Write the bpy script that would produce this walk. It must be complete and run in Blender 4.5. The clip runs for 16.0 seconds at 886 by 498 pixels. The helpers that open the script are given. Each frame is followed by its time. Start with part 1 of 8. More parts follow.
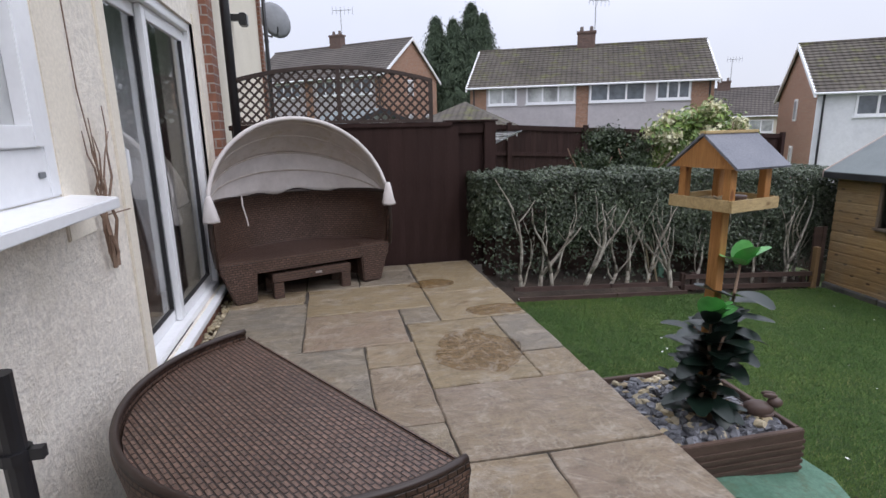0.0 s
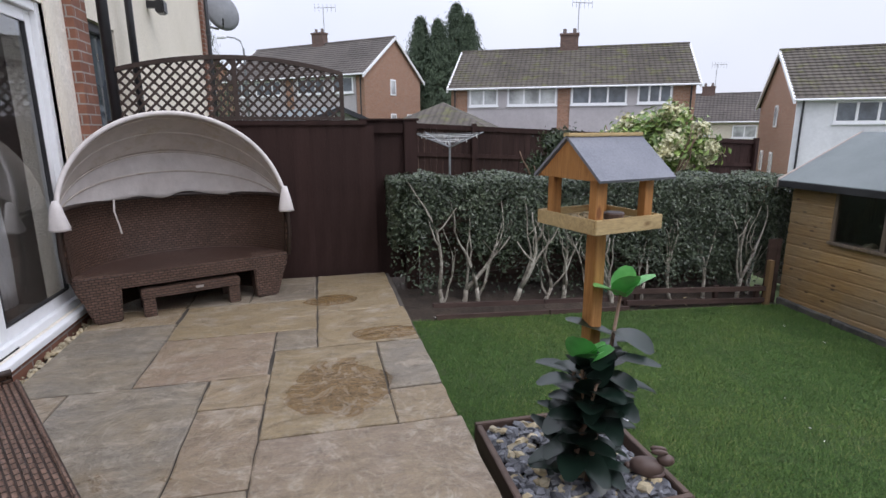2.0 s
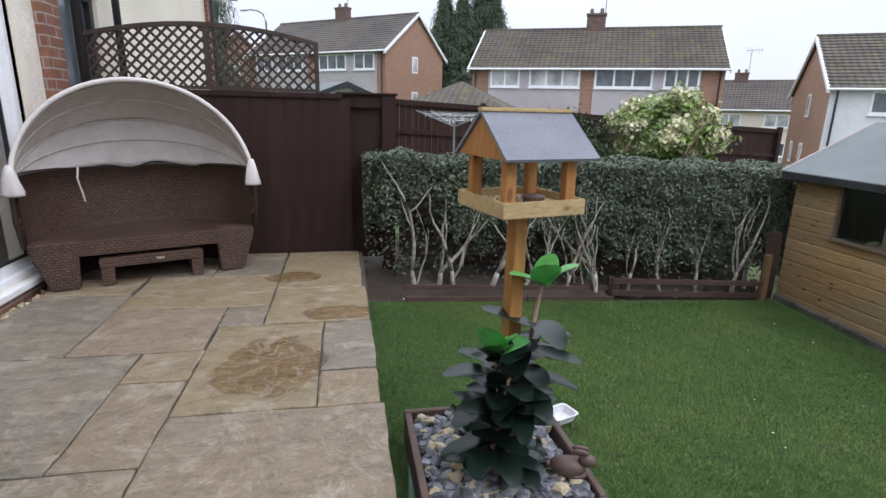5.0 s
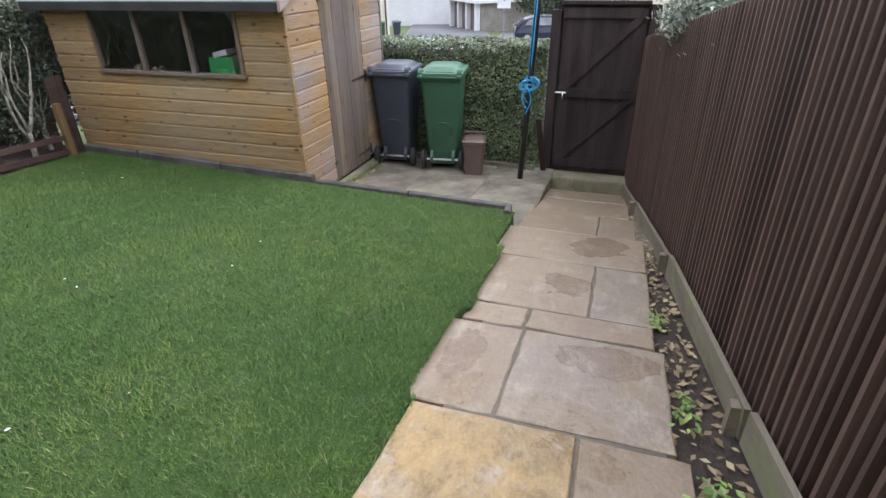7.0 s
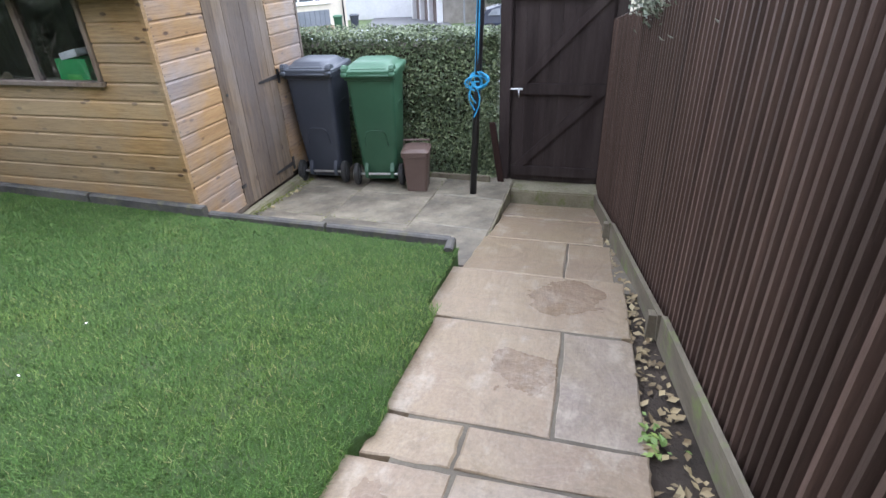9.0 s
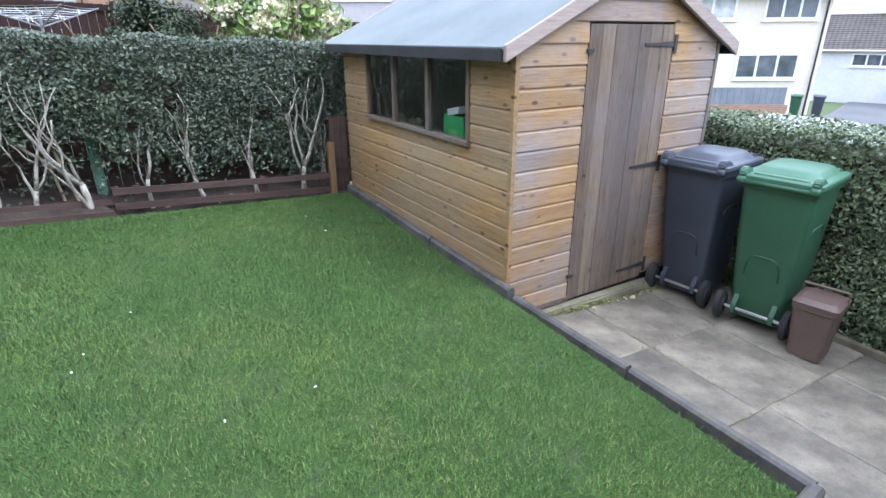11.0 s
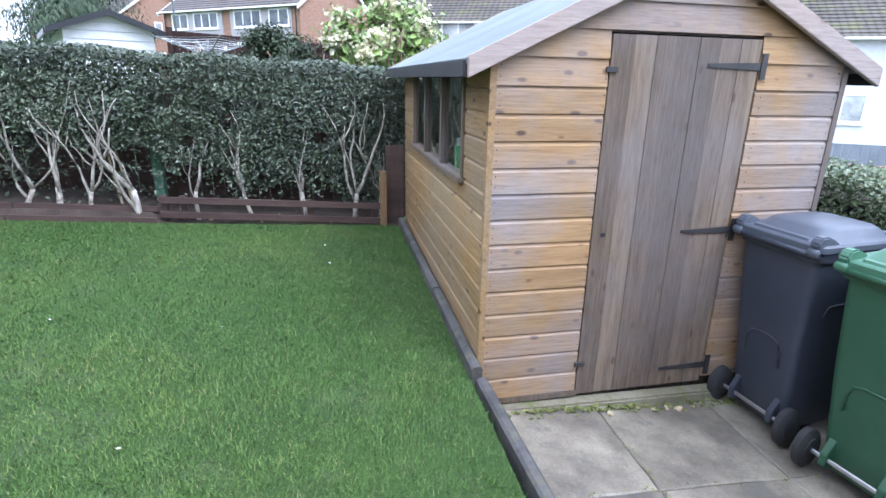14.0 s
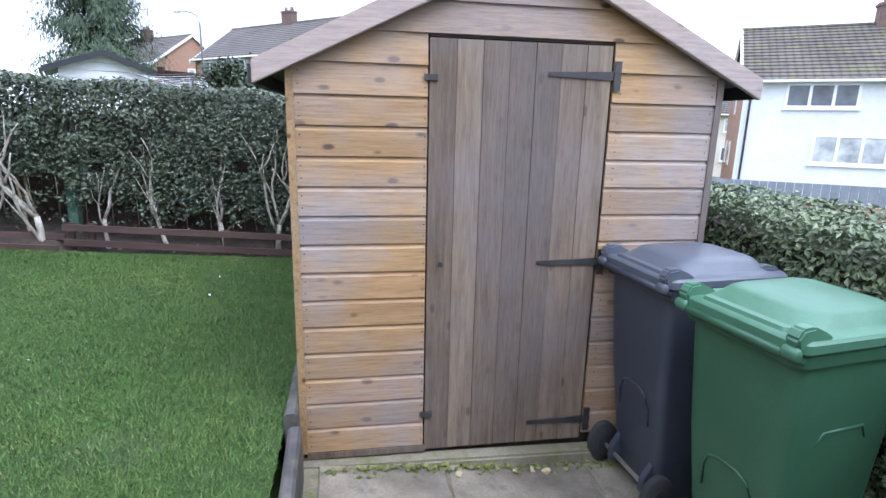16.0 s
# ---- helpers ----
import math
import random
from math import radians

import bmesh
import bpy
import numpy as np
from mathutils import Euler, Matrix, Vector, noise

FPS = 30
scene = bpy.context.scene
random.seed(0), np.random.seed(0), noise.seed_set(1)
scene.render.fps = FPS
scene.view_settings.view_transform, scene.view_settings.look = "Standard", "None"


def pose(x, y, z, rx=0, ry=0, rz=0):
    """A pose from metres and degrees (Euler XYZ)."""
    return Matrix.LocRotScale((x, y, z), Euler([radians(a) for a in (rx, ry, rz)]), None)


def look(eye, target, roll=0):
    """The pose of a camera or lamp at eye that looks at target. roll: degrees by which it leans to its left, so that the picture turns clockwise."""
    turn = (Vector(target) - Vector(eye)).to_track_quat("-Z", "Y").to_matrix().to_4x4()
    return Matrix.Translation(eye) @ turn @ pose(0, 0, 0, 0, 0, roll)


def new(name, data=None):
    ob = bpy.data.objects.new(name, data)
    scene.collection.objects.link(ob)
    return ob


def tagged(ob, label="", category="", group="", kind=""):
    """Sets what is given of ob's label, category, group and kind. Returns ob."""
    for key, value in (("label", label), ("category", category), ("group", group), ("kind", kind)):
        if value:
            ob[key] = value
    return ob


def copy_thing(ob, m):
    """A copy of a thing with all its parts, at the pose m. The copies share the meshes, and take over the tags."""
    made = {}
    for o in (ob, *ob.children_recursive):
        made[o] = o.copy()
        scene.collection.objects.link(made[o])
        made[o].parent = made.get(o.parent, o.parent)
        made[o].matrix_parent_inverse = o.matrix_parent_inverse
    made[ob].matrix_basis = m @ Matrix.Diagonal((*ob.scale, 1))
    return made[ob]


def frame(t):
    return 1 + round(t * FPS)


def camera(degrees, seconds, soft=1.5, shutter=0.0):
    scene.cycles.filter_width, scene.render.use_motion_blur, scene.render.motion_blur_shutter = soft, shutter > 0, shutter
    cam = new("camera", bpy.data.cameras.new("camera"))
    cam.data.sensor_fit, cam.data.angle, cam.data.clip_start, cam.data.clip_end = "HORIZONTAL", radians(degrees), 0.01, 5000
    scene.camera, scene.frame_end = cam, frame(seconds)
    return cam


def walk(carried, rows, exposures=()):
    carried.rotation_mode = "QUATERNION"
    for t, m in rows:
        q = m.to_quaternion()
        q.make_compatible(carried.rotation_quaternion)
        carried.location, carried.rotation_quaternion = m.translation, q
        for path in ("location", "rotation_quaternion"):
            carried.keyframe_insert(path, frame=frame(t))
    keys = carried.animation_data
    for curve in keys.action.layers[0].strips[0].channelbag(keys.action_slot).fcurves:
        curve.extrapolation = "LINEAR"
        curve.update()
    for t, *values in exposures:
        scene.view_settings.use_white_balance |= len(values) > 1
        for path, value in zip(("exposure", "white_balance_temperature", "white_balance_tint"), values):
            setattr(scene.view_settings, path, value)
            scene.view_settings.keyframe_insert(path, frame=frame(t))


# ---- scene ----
cam = camera(79.9, 16.0)
PATH = [
    (0, (1.259, 0.39, 1.324), (1.659, 2.298, 0.879), -1.2),
    (0.5, (1.421, 0.512, 1.329), (1.974, 2.384, 0.892), -0.6),
    (1, (1.612, 0.576, 1.304), (2.283, 2.41, 0.875), -1.9),
    (1.5, (1.851, 0.616, 1.313), (2.48, 2.462, 0.873), -0.9),
    (2, (2.037, 0.709, 1.304), (2.473, 2.61, 0.862), -0.3),
    (2.5, (2.159, 0.805, 1.322), (2.342, 2.743, 0.864), 0.8),
    (3, (2.229, 0.834, 1.322), (2.045, 2.77, 0.852), 0.8),
    (3.2, (2.259, 0.835, 1.318), (1.935, 2.751, 0.845), 0.9),
    (5.3, (2.534, 0.692, 1.261), (3.136, 2.522, 0.726), 0.0),
    (5.5, (2.589, 0.6, 1.246), (3.371, 2.357, 0.699), -1.2),
    (6, (2.794, 0.432, 1.18), (3.991, 1.89, 0.516), -1.0),
    (6.5, (2.964, 0.357, 1.055), (4.491, 1.353, 0.232), -0.7),
    (7, (3.226, 0.34, 0.95), (4.895, 0.904, 0.005), -1.1),
    (7.5, (3.44, 0.285, 0.933), (5.14, 0.589, -0.077), -1.9),
    (8, (3.715, 0.292, 0.878), (5.403, 0.567, -0.158), -0.8),
    (8.5, (3.999, 0.348, 0.789), (5.69, 0.707, -0.217), -1.1),
    (9, (4.294, 0.338, 0.786), (5.978, 0.815, -0.181), -2.3),
    (9.5, (4.569, 0.364, 0.795), (6.163, 1.138, -0.131), -1.9),
    (10, (4.864, 0.446, 0.807), (6.273, 1.565, -0.066), -1.7),
    (10.2, (4.954, 0.455, 0.819), (6.284, 1.69, -0.022), -1.7),
    (12.3, (5.681, 0.69, 0.635), (6.226, 2.492, -0.042), 1.0),
    (12.5, (5.783, 0.682, 0.622), (6.316, 2.492, -0.042), 0.6),
    (13, (6.046, 0.633, 0.637), (6.537, 2.459, -0.014), 0.7),
    (13.5, (6.252, 0.614, 0.629), (6.713, 2.456, 0.001), 1.1),
    (14, (6.489, 0.691, 0.64), (6.906, 2.55, 0.031), 1.2),
    (14.5, (6.696, 0.718, 0.615), (7.092, 2.59, 0.031), 0.8),
    (15, (6.974, 0.698, 0.504), (7.346, 2.583, -0.051), 0.4),
    (15.5, (7.201, 0.702, 0.476), (7.555, 2.596, -0.061), 1.0),
    (16, (7.464, 0.787, 0.517), (7.784, 2.707, 0.058), 1.3),
]
EXPOSURE = ((0, -0.17, 6350, 18), (3.2, -0.04, 6350, 18), (5.5, 0.17, 6300, 15), (6.5, 0.5, 6350, 17), (8, 0.88, 6200, 16.5), (10, 1.0, 5800, 15.5), (12.5, 1.12, 5550, 16.5), (14.5, 1.17, 5500, 17), (15.5, 1.08, 5580, 17.5), (16, 0.97, 5650, 18))
walk(cam, [(t, look(eye, target, roll)) for t, eye, target, roll in PATH], EXPOSURE)

# ---------------------------------------------------------------- world and light
world = bpy.data.worlds.new("overcast_sky")
scene.world = world
world.use_nodes = True
wn, wl = world.node_tree.nodes, world.node_tree.links
wn.clear()
w_out = wn.new("ShaderNodeOutputWorld")
w_bg = wn.new("ShaderNodeBackground")
w_sky = wn.new("ShaderNodeTexSky")
w_sky.sky_type = "NISHITA"
w_sky.sun_disc = False
w_sky.sun_elevation, w_sky.sun_rotation = radians(38), radians(200)
w_mix = wn.new("ShaderNodeMixRGB")
w_cloud = wn.new("ShaderNodeTexNoise")
w_cloud.inputs["Scale"].default_value = 2.2
w_cloud.inputs["Detail"].default_value = 4
w_ramp = wn.new("ShaderNodeValToRGB")
w_ramp.color_ramp.elements[0].position, w_ramp.color_ramp.elements[0].color = 0.3, (6.6, 7.15, 7.9, 1)
w_ramp.color_ramp.elements[1].position, w_ramp.color_ramp.elements[1].color = 0.75, (7.7, 8.15, 8.7, 1)
wl.new(w_cloud.outputs["Fac"], w_ramp.inputs["Fac"])
w_mix.inputs["Fac"].default_value = 0.93
wl.new(w_sky.outputs["Color"], w_mix.inputs["Color1"])
wl.new(w_ramp.outputs["Color"], w_mix.inputs["Color2"])
wl.new(w_mix.outputs["Color"], w_bg.inputs["Color"])
# an overcast sky is brightest overhead
w_tc = wn.new("ShaderNodeTexCoord")
w_sep = wn.new("ShaderNodeSeparateXYZ")
wl.new(w_tc.outputs["Generated"], w_sep.inputs[0])
w_map = wn.new("ShaderNodeMapRange")
w_map.inputs["From Min"].default_value, w_map.inputs["From Max"].default_value = 0.0, 1.0
w_map.inputs["To Min"].default_value, w_map.inputs["To Max"].default_value = 0.122, 0.285
w_map.interpolation_type = "SMOOTHSTEP"
wl.new(w_sep.outputs["Z"], w_map.inputs["Value"])
wl.new(w_map.outputs["Result"], w_bg.inputs["Strength"])
wl.new(w_bg.outputs["Background"], w_out.inputs["Surface"])

sun = new("sun", bpy.data.lights.new("sun", "SUN"))
sun.data.energy, sun.data.angle, sun.data.color = 1.0, radians(30), (1.0, 0.985, 0.96)
sun.matrix_world = look((6, -8, 13), (0, 0, 0))


# ---------------------------------------------------------------- materials
def node_mat(name):
    m = bpy.data.materials.new(name)
    m.use_nodes = True
    nt = m.node_tree
    return m, nt, nt.nodes["Principled BSDF"]


def noise_node(nt, coord, scale, detail=4, rough=0.6, stretch=None):
    n = nt.nodes.new("ShaderNodeTexNoise")
    n.inputs["Scale"].default_value = scale
    n.inputs["Detail"].default_value = detail
    n.inputs["Roughness"].default_value = rough
    if stretch:
        mp = nt.nodes.new("ShaderNodeMapping")
        mp.inputs["Scale"].default_value = stretch
        nt.links.new(coord, mp.inputs["Vector"])
        coord = mp.outputs["Vector"]
    nt.links.new(coord, n.inputs["Vector"])
    return n.outputs["Fac"]


def ramp_node(nt, fac, stops):
    r = nt.nodes.new("ShaderNodeValToRGB")
    e = r.color_ramp.elements
    while len(e) < len(stops):
        e.new(0.5)
    for k, (p, c) in zip(e, stops):
        k.position, k.color = p, (*c, 1) if len(c) == 3 else c
    nt.links.new(fac, r.inputs["Fac"])
    return r.outputs["Color"]


def mix_node(nt, fac, a, b, mode="MIX"):
    m = nt.nodes.new("ShaderNodeMixRGB")
    m.blend_type = mode
    for key, v in (("Fac", fac), ("Color1", a), ("Color2", b)):
        if hasattr(v, "links"):
            nt.links.new(v, m.inputs[key])
        elif key == "Fac":
            m.inputs[key].default_value = v
        else:
            m.inputs[key].default_value = (*v, 1)
    return m.outputs["Color"]


def bump_node(nt, bsdf, height, strength, dist):
    b = nt.nodes.new("ShaderNodeBump")
    b.inputs["Strength"].default_value = strength
    b.inputs["Distance"].default_value = dist
    nt.links.new(height, b.inputs["Height"])
    nt.links.new(b.outputs["Normal"], bsdf.inputs["Normal"])


def surface(name, c1, c2, rough=0.7, big=1.5, small=40, bump=0.3, dist=0.004, stain=None, metal=0.0, vary=0.0, stretch=None, spec=0.5, rough2=None, per_island=False):
    """Two-scale procedural surface: broad tint change, fine grain, optional stains and per-object change."""
    m, nt, b = node_mat(name)
    tc = nt.nodes.new("ShaderNodeTexCoord").outputs["Object"]
    f1 = noise_node(nt, tc, big, 5, 0.6, stretch)
    f2 = noise_node(nt, tc, small, 6, 0.65, stretch)
    col = mix_node(nt, ramp_node(nt, f1, [(0.36, (0, 0, 0)), (0.64, (1, 1, 1))]), c1, c2)
    ga = min(0.25, 0.04 + 0.5 * bump)
    g = ramp_node(nt, f2, [(0.25, (1 - ga,) * 3), (0.75, (1 + ga * 0.8,) * 3)])
    col = mix_node(nt, 1.0, col, g, "MULTIPLY")
    if stain:
        f3 = noise_node(nt, tc, big * 2.7, 6, 0.7)
        mask = ramp_node(nt, f3, [(0.52, (0, 0, 0)), (0.68, (1, 1, 1))])
        col = mix_node(nt, mask, col, stain)
    if vary or per_island:
        if per_island:
            rnd = nt.nodes.new("ShaderNodeNewGeometry").outputs["Random Per Island"]
        else:
            rnd = nt.nodes.new("ShaderNodeObjectInfo").outputs["Random"]
        rc = ramp_node(nt, rnd, [(0, (1 - vary,) * 3), (1, (1 + vary,) * 3)])
        col = mix_node(nt, 1.0, col, rc, "MULTIPLY")
    nt.links.new(col, b.inputs["Base Color"])
    b.inputs["Roughness"].default_value = rough
    if rough2 is not None:
        rr = nt.nodes.new("ShaderNodeMapRange")
        rr.inputs["From Min"].default_value, rr.inputs["From Max"].default_value = 0.3, 0.7
        rr.inputs["To Min"].default_value, rr.inputs["To Max"].default_value = rough, rough2
        nt.links.new(f1, rr.inputs["Value"])
        nt.links.new(rr.outputs["Result"], b.inputs["Roughness"])
    b.inputs["Metallic"].default_value = metal
    b.inputs["Specular IOR Level"].default_value = spec
    bump_node(nt, b, f2, bump, dist)
    return m


# wet stains that stand on the patio: centre and half-widths
PUDDLES = ((2.08, 3.28, 0.30, 0.40), (2.40, 3.98, 0.30, 0.14), (2.06, 4.76, 0.22, 0.17))
DAMP_PATCHES = ((6.73, 0.36, 0.36, 0.38), (6.02, 0.52, 0.26, 0.26), (5.22, 0.24, 0.22, 0.34), (5.08, 0.88, 0.34, 0.15))


def roof_mat(name, c1, c2, stain=None):
    """Interlocking roof tiles: weathered browns with the ribs of the tiles running up the slope."""
    m = surface(name, c1, c2, 0.9, 0.5, 4, 0.5, 0.02, stain=stain)
    nt = m.node_tree
    b = nt.nodes["Principled BSDF"]
    wv = nt.nodes.new("ShaderNodeTexWave")
    wv.wave_type, wv.bands_direction = "BANDS", "X"
    wv.inputs["Scale"].default_value = 1.05
    wv.inputs["Distortion"].default_value = 0.3
    nt.links.new(nt.nodes.new("ShaderNodeTexCoord").outputs["Object"], wv.inputs["Vector"])
    col = mix_node(nt, 1.0, b.inputs["Base Color"].links[0].from_socket, ramp_node(nt, wv.outputs["Fac"], [(0.0, (0.74, 0.74, 0.74)), (0.35, (1.0, 1.0, 1.0)), (1.0, (1.1, 1.1, 1.1))]), "MULTIPLY")
    nt.links.new(col, b.inputs["Base Color"])
    return m


def sandstone_mat(name="riven_sandstone", tones=None, riven=0.58, rough_face=1.0):
    """Wet riven sandstone: tan, grey and pinkish slabs, with dark wet marks and pale scuffs."""
    m, nt, b = node_mat(name)
    geo = nt.nodes.new("ShaderNodeNewGeometry")
    pos = geo.outputs["Position"]
    rnd = nt.nodes.new("ShaderNodeObjectInfo").outputs["Random"]
    base = ramp_node(nt, rnd, tones or [(0.0, (0.26, 0.21, 0.145)), (0.2, (0.20, 0.18, 0.16)), (0.4, (0.30, 0.23, 0.15)), (0.6, (0.225, 0.18, 0.16)), (0.8, (0.235, 0.215, 0.185)), (1.0, (0.28, 0.205, 0.155))])
    f1 = noise_node(nt, pos, 2.3, 6, 0.62)
    col = mix_node(nt, ramp_node(nt, f1, [(0.35, (0, 0, 0)), (0.7, (0.7, 0.7, 0.7))]), base, (0.31, 0.25, 0.165))
    f3 = noise_node(nt, pos, 3.7, 7, 0.7, (1.0, 1.6, 1.0))
    col = mix_node(nt, ramp_node(nt, f3, [(0.53, (0, 0, 0)), (0.64, (0.75, 0.75, 0.75))]), col, (0.41, 0.355, 0.295))
    f4 = noise_node(nt, pos, 1.15, 6, 0.62)
    wet = ramp_node(nt, f4, [(0.60, (0, 0, 0)), (0.70, (1, 1, 1))])
    col = mix_node(nt, wet, col, mix_node(nt, 1.0, col, (0.80, 0.72, 0.62), "MULTIPLY"))
    for cx, cy, rx_, ry_ in PUDDLES + DAMP_PATCHES:
        damp = (cx, cy, rx_, ry_) in DAMP_PATCHES
        mp = nt.nodes.new("ShaderNodeMapping")
        mp.vector_type = "TEXTURE"
        mp.inputs["Location"].default_value = (cx, cy, 0)
        mp.inputs["Scale"].default_value = (rx_, ry_, 100)
        nt.links.new(pos, mp.inputs["Vector"])
        ln = nt.nodes.new("ShaderNodeVectorMath")
        ln.operation = "LENGTH"
        nt.links.new(mp.outputs["Vector"], ln.inputs[0])
        ad = nt.nodes.new("ShaderNodeMath")
        ad.operation = "MULTIPLY_ADD"
        nt.links.new(noise_node(nt, pos, 3.2, 6 if damp else 4, 0.6 if damp else 0.5), ad.inputs[0])
        ad.inputs[1].default_value = 1.5 if damp else 1.0
        nt.links.new(ln.outputs["Value"], ad.inputs[2])
        pm = ramp_node(nt, ad.outputs[0], [(0.0, (1, 1, 1)), (0.66, (0.9, 0.9, 0.9)), (0.715, (0, 0, 0))])
        ml = nt.nodes.new("ShaderNodeMath")
        ml.operation = "MULTIPLY"
        ml.inputs[1].default_value = 0.5
        nt.links.new(ad.outputs[0], ml.inputs[0])
        nt.links.new(ml.outputs[0], pm.node.inputs["Fac"])
        col = mix_node(nt, pm, col, mix_node(nt, 1.0, col, (0.80, 0.75, 0.73) if damp else (0.68, 0.56, 0.40), "MULTIPLY"))
        wet = mix_node(nt, 1.0, wet, pm, "LIGHTEN")
    f5 = noise_node(nt, pos, 7.0, 9, 0.72, (1.0, 2.3, 1.0))
    col = mix_node(nt, 1.0, col, ramp_node(nt, f5, [(0.32, (1 - 0.28 * rough_face, 1 - 0.29 * rough_face, 1 - 0.30 * rough_face)), (0.5, (1.0, 1.0, 1.0)), (0.68, (1 + 0.18 * rough_face, 1 + 0.17 * rough_face, 1 + 0.15 * rough_face))]), "MULTIPLY")
    # the split face: broken contour ridges, worn pale along their lips
    f7 = noise_node(nt, pos, 2.6, 7, 0.58)
    f7.node.inputs["Distortion"].default_value = 1.6
    lip = ramp_node(nt, f7, [(0.43, (0, 0, 0)), (0.455, (1, 1, 1)), (0.47, (0, 0, 0)), (0.54, (0, 0, 0)), (0.56, (1, 1, 1)), (0.575, (0, 0, 0))])
    lipm = mix_node(nt, 1.0, lip, ramp_node(nt, f3, [(0.36, (0.12, 0.12, 0.12)), (0.58, (riven,) * 3)]), "MULTIPLY")
    col = mix_node(nt, lipm, col, (0.50, 0.455, 0.39))
    f8 = noise_node(nt, pos, 13.0, 8, 0.75)
    col = mix_node(nt, 1.0, col, ramp_node(nt, f8, [(0.34, (1 - 0.34 * rough_face, 1 - 0.35 * rough_face, 1 - 0.36 * rough_face)), (0.46, (1.0, 1.0, 1.0)), (0.66, (1 + 0.12 * rough_face,) * 3)]), "MULTIPLY")
    f2 = noise_node(nt, pos, 60, 6, 0.7)
    col = mix_node(nt, 1.0, col, ramp_node(nt, f2, [(0.25, (0.63, 0.615, 0.575)), (0.75, (0.98, 0.95, 0.895))]), "MULTIPLY")
    nt.links.new(col, b.inputs["Base Color"])
    nt.links.new(ramp_node(nt, wet, [(0, (0.42, 0.42, 0.42)), (1, (0.2, 0.2, 0.2))]), b.inputs["Roughness"])
    hsum = nt.nodes.new("ShaderNodeMath")
    hsum.operation = "MULTIPLY_ADD"
    nt.links.new(f5, hsum.inputs[0])
    hsum.inputs[1].default_value = 4.0
    nt.links.new(f2, hsum.inputs[2])
    hs2 = nt.nodes.new("ShaderNodeMath")
    hs2.operation = "MULTIPLY_ADD"
    nt.links.new(f7, hs2.inputs[0])
    hs2.inputs[1].default_value = 9.0
    nt.links.new(hsum.outputs[0], hs2.inputs[2])
    bump_node(nt, b, hs2.outputs[0], 0.8 * rough_face, 0.004)
    return m


def timber_mat(name, c1, c2, knot, grain_axis, vary=0.18, rough=0.65, grey=None, grey_lo=0.0, grey_hi=1.0):
    """Softwood with grain along one axis, knots, per-board change, and silvering patches."""
    m, nt, b = node_mat(name)
    pos = nt.nodes.new("ShaderNodeNewGeometry").outputs["Position"]
    rnd = nt.nodes.new("ShaderNodeObjectInfo").outputs["Random"]
    st = {"x": (1.2, 18, 18), "y": (18, 1.2, 18), "z": (18, 18, 1.2)}[grain_axis]
    off = nt.nodes.new("ShaderNodeVectorMath")
    off.operation = "ADD"
    comb = nt.nodes.new("ShaderNodeCombineXYZ")
    mul = nt.nodes.new("ShaderNodeMath")
    mul.operation = "MULTIPLY"
    mul.inputs[1].default_value = 37.0
    nt.links.new(rnd, mul.inputs[0])
    for k in ("X", "Y", "Z"):
        nt.links.new(mul.outputs[0], comb.inputs[k])
    nt.links.new(pos, off.inputs[0])
    nt.links.new(comb.outputs[0], off.inputs[1])
    vec = off.outputs[0]
    f1 = noise_node(nt, vec, 2.2, 7, 0.65, st)
    col = mix_node(nt, ramp_node(nt, f1, [(0.3, (0, 0, 0)), (0.72, (1, 1, 1))]), c1, c2)
    vo = nt.nodes.new("ShaderNodeTexVoronoi")
    vo.inputs["Scale"].default_value = 1.0
    mp = nt.nodes.new("ShaderNodeMapping")
    ks = {"x": (5.5, 12, 12), "y": (12, 5.5, 12), "z": (12, 12, 5.5)}[grain_axis]
    mp.inputs["Scale"].default_value = ks
    nt.links.new(vec, mp.inputs["Vector"])
    nt.links.new(mp.outputs["Vector"], vo.inputs["Vector"])
    kmask = ramp_node(nt, vo.outputs["Distance"], [(0.10, (1, 1, 1)), (0.18, (0, 0, 0))])
    col = mix_node(nt, kmask, col, knot)
    if grey:
        f3 = noise_node(nt, pos, 1.6, 5, 0.6)
        gm = ramp_node(nt, f3, [(0.38, (grey_lo,) * 3), (0.62, (grey_hi,) * 3)])
        col = mix_node(nt, gm, col, mix_node(nt, f1, grey, tuple(c * 0.7 for c in grey)))
    rc = ramp_node(nt, rnd, [(0, (1 - vary,) * 3), (0.5, (1.0, 0.97, 0.93)), (1, (1 + vary, 1 + vary, 1 + vary * 0.8))])
    col = mix_node(nt, 1.0, col, rc, "MULTIPLY")
    f6 = noise_node(nt, vec, 5.5, 8, 0.78, st)
    col = mix_node(nt, 1.0, col, ramp_node(nt, f6, [(0.3, (0.66, 0.65, 0.64)), (0.5, (1.0, 1.0, 1.0)), (0.7, (1.24, 1.23, 1.22))]), "MULTIPLY")
    nt.links.new(col, b.inputs["Base Color"])
    b.inputs["Roughness"].default_value = rough
    b.inputs["Specular IOR Level"].default_value = 0.35
    bump_node(nt, b, f1, 0.5, 0.004)
    return m


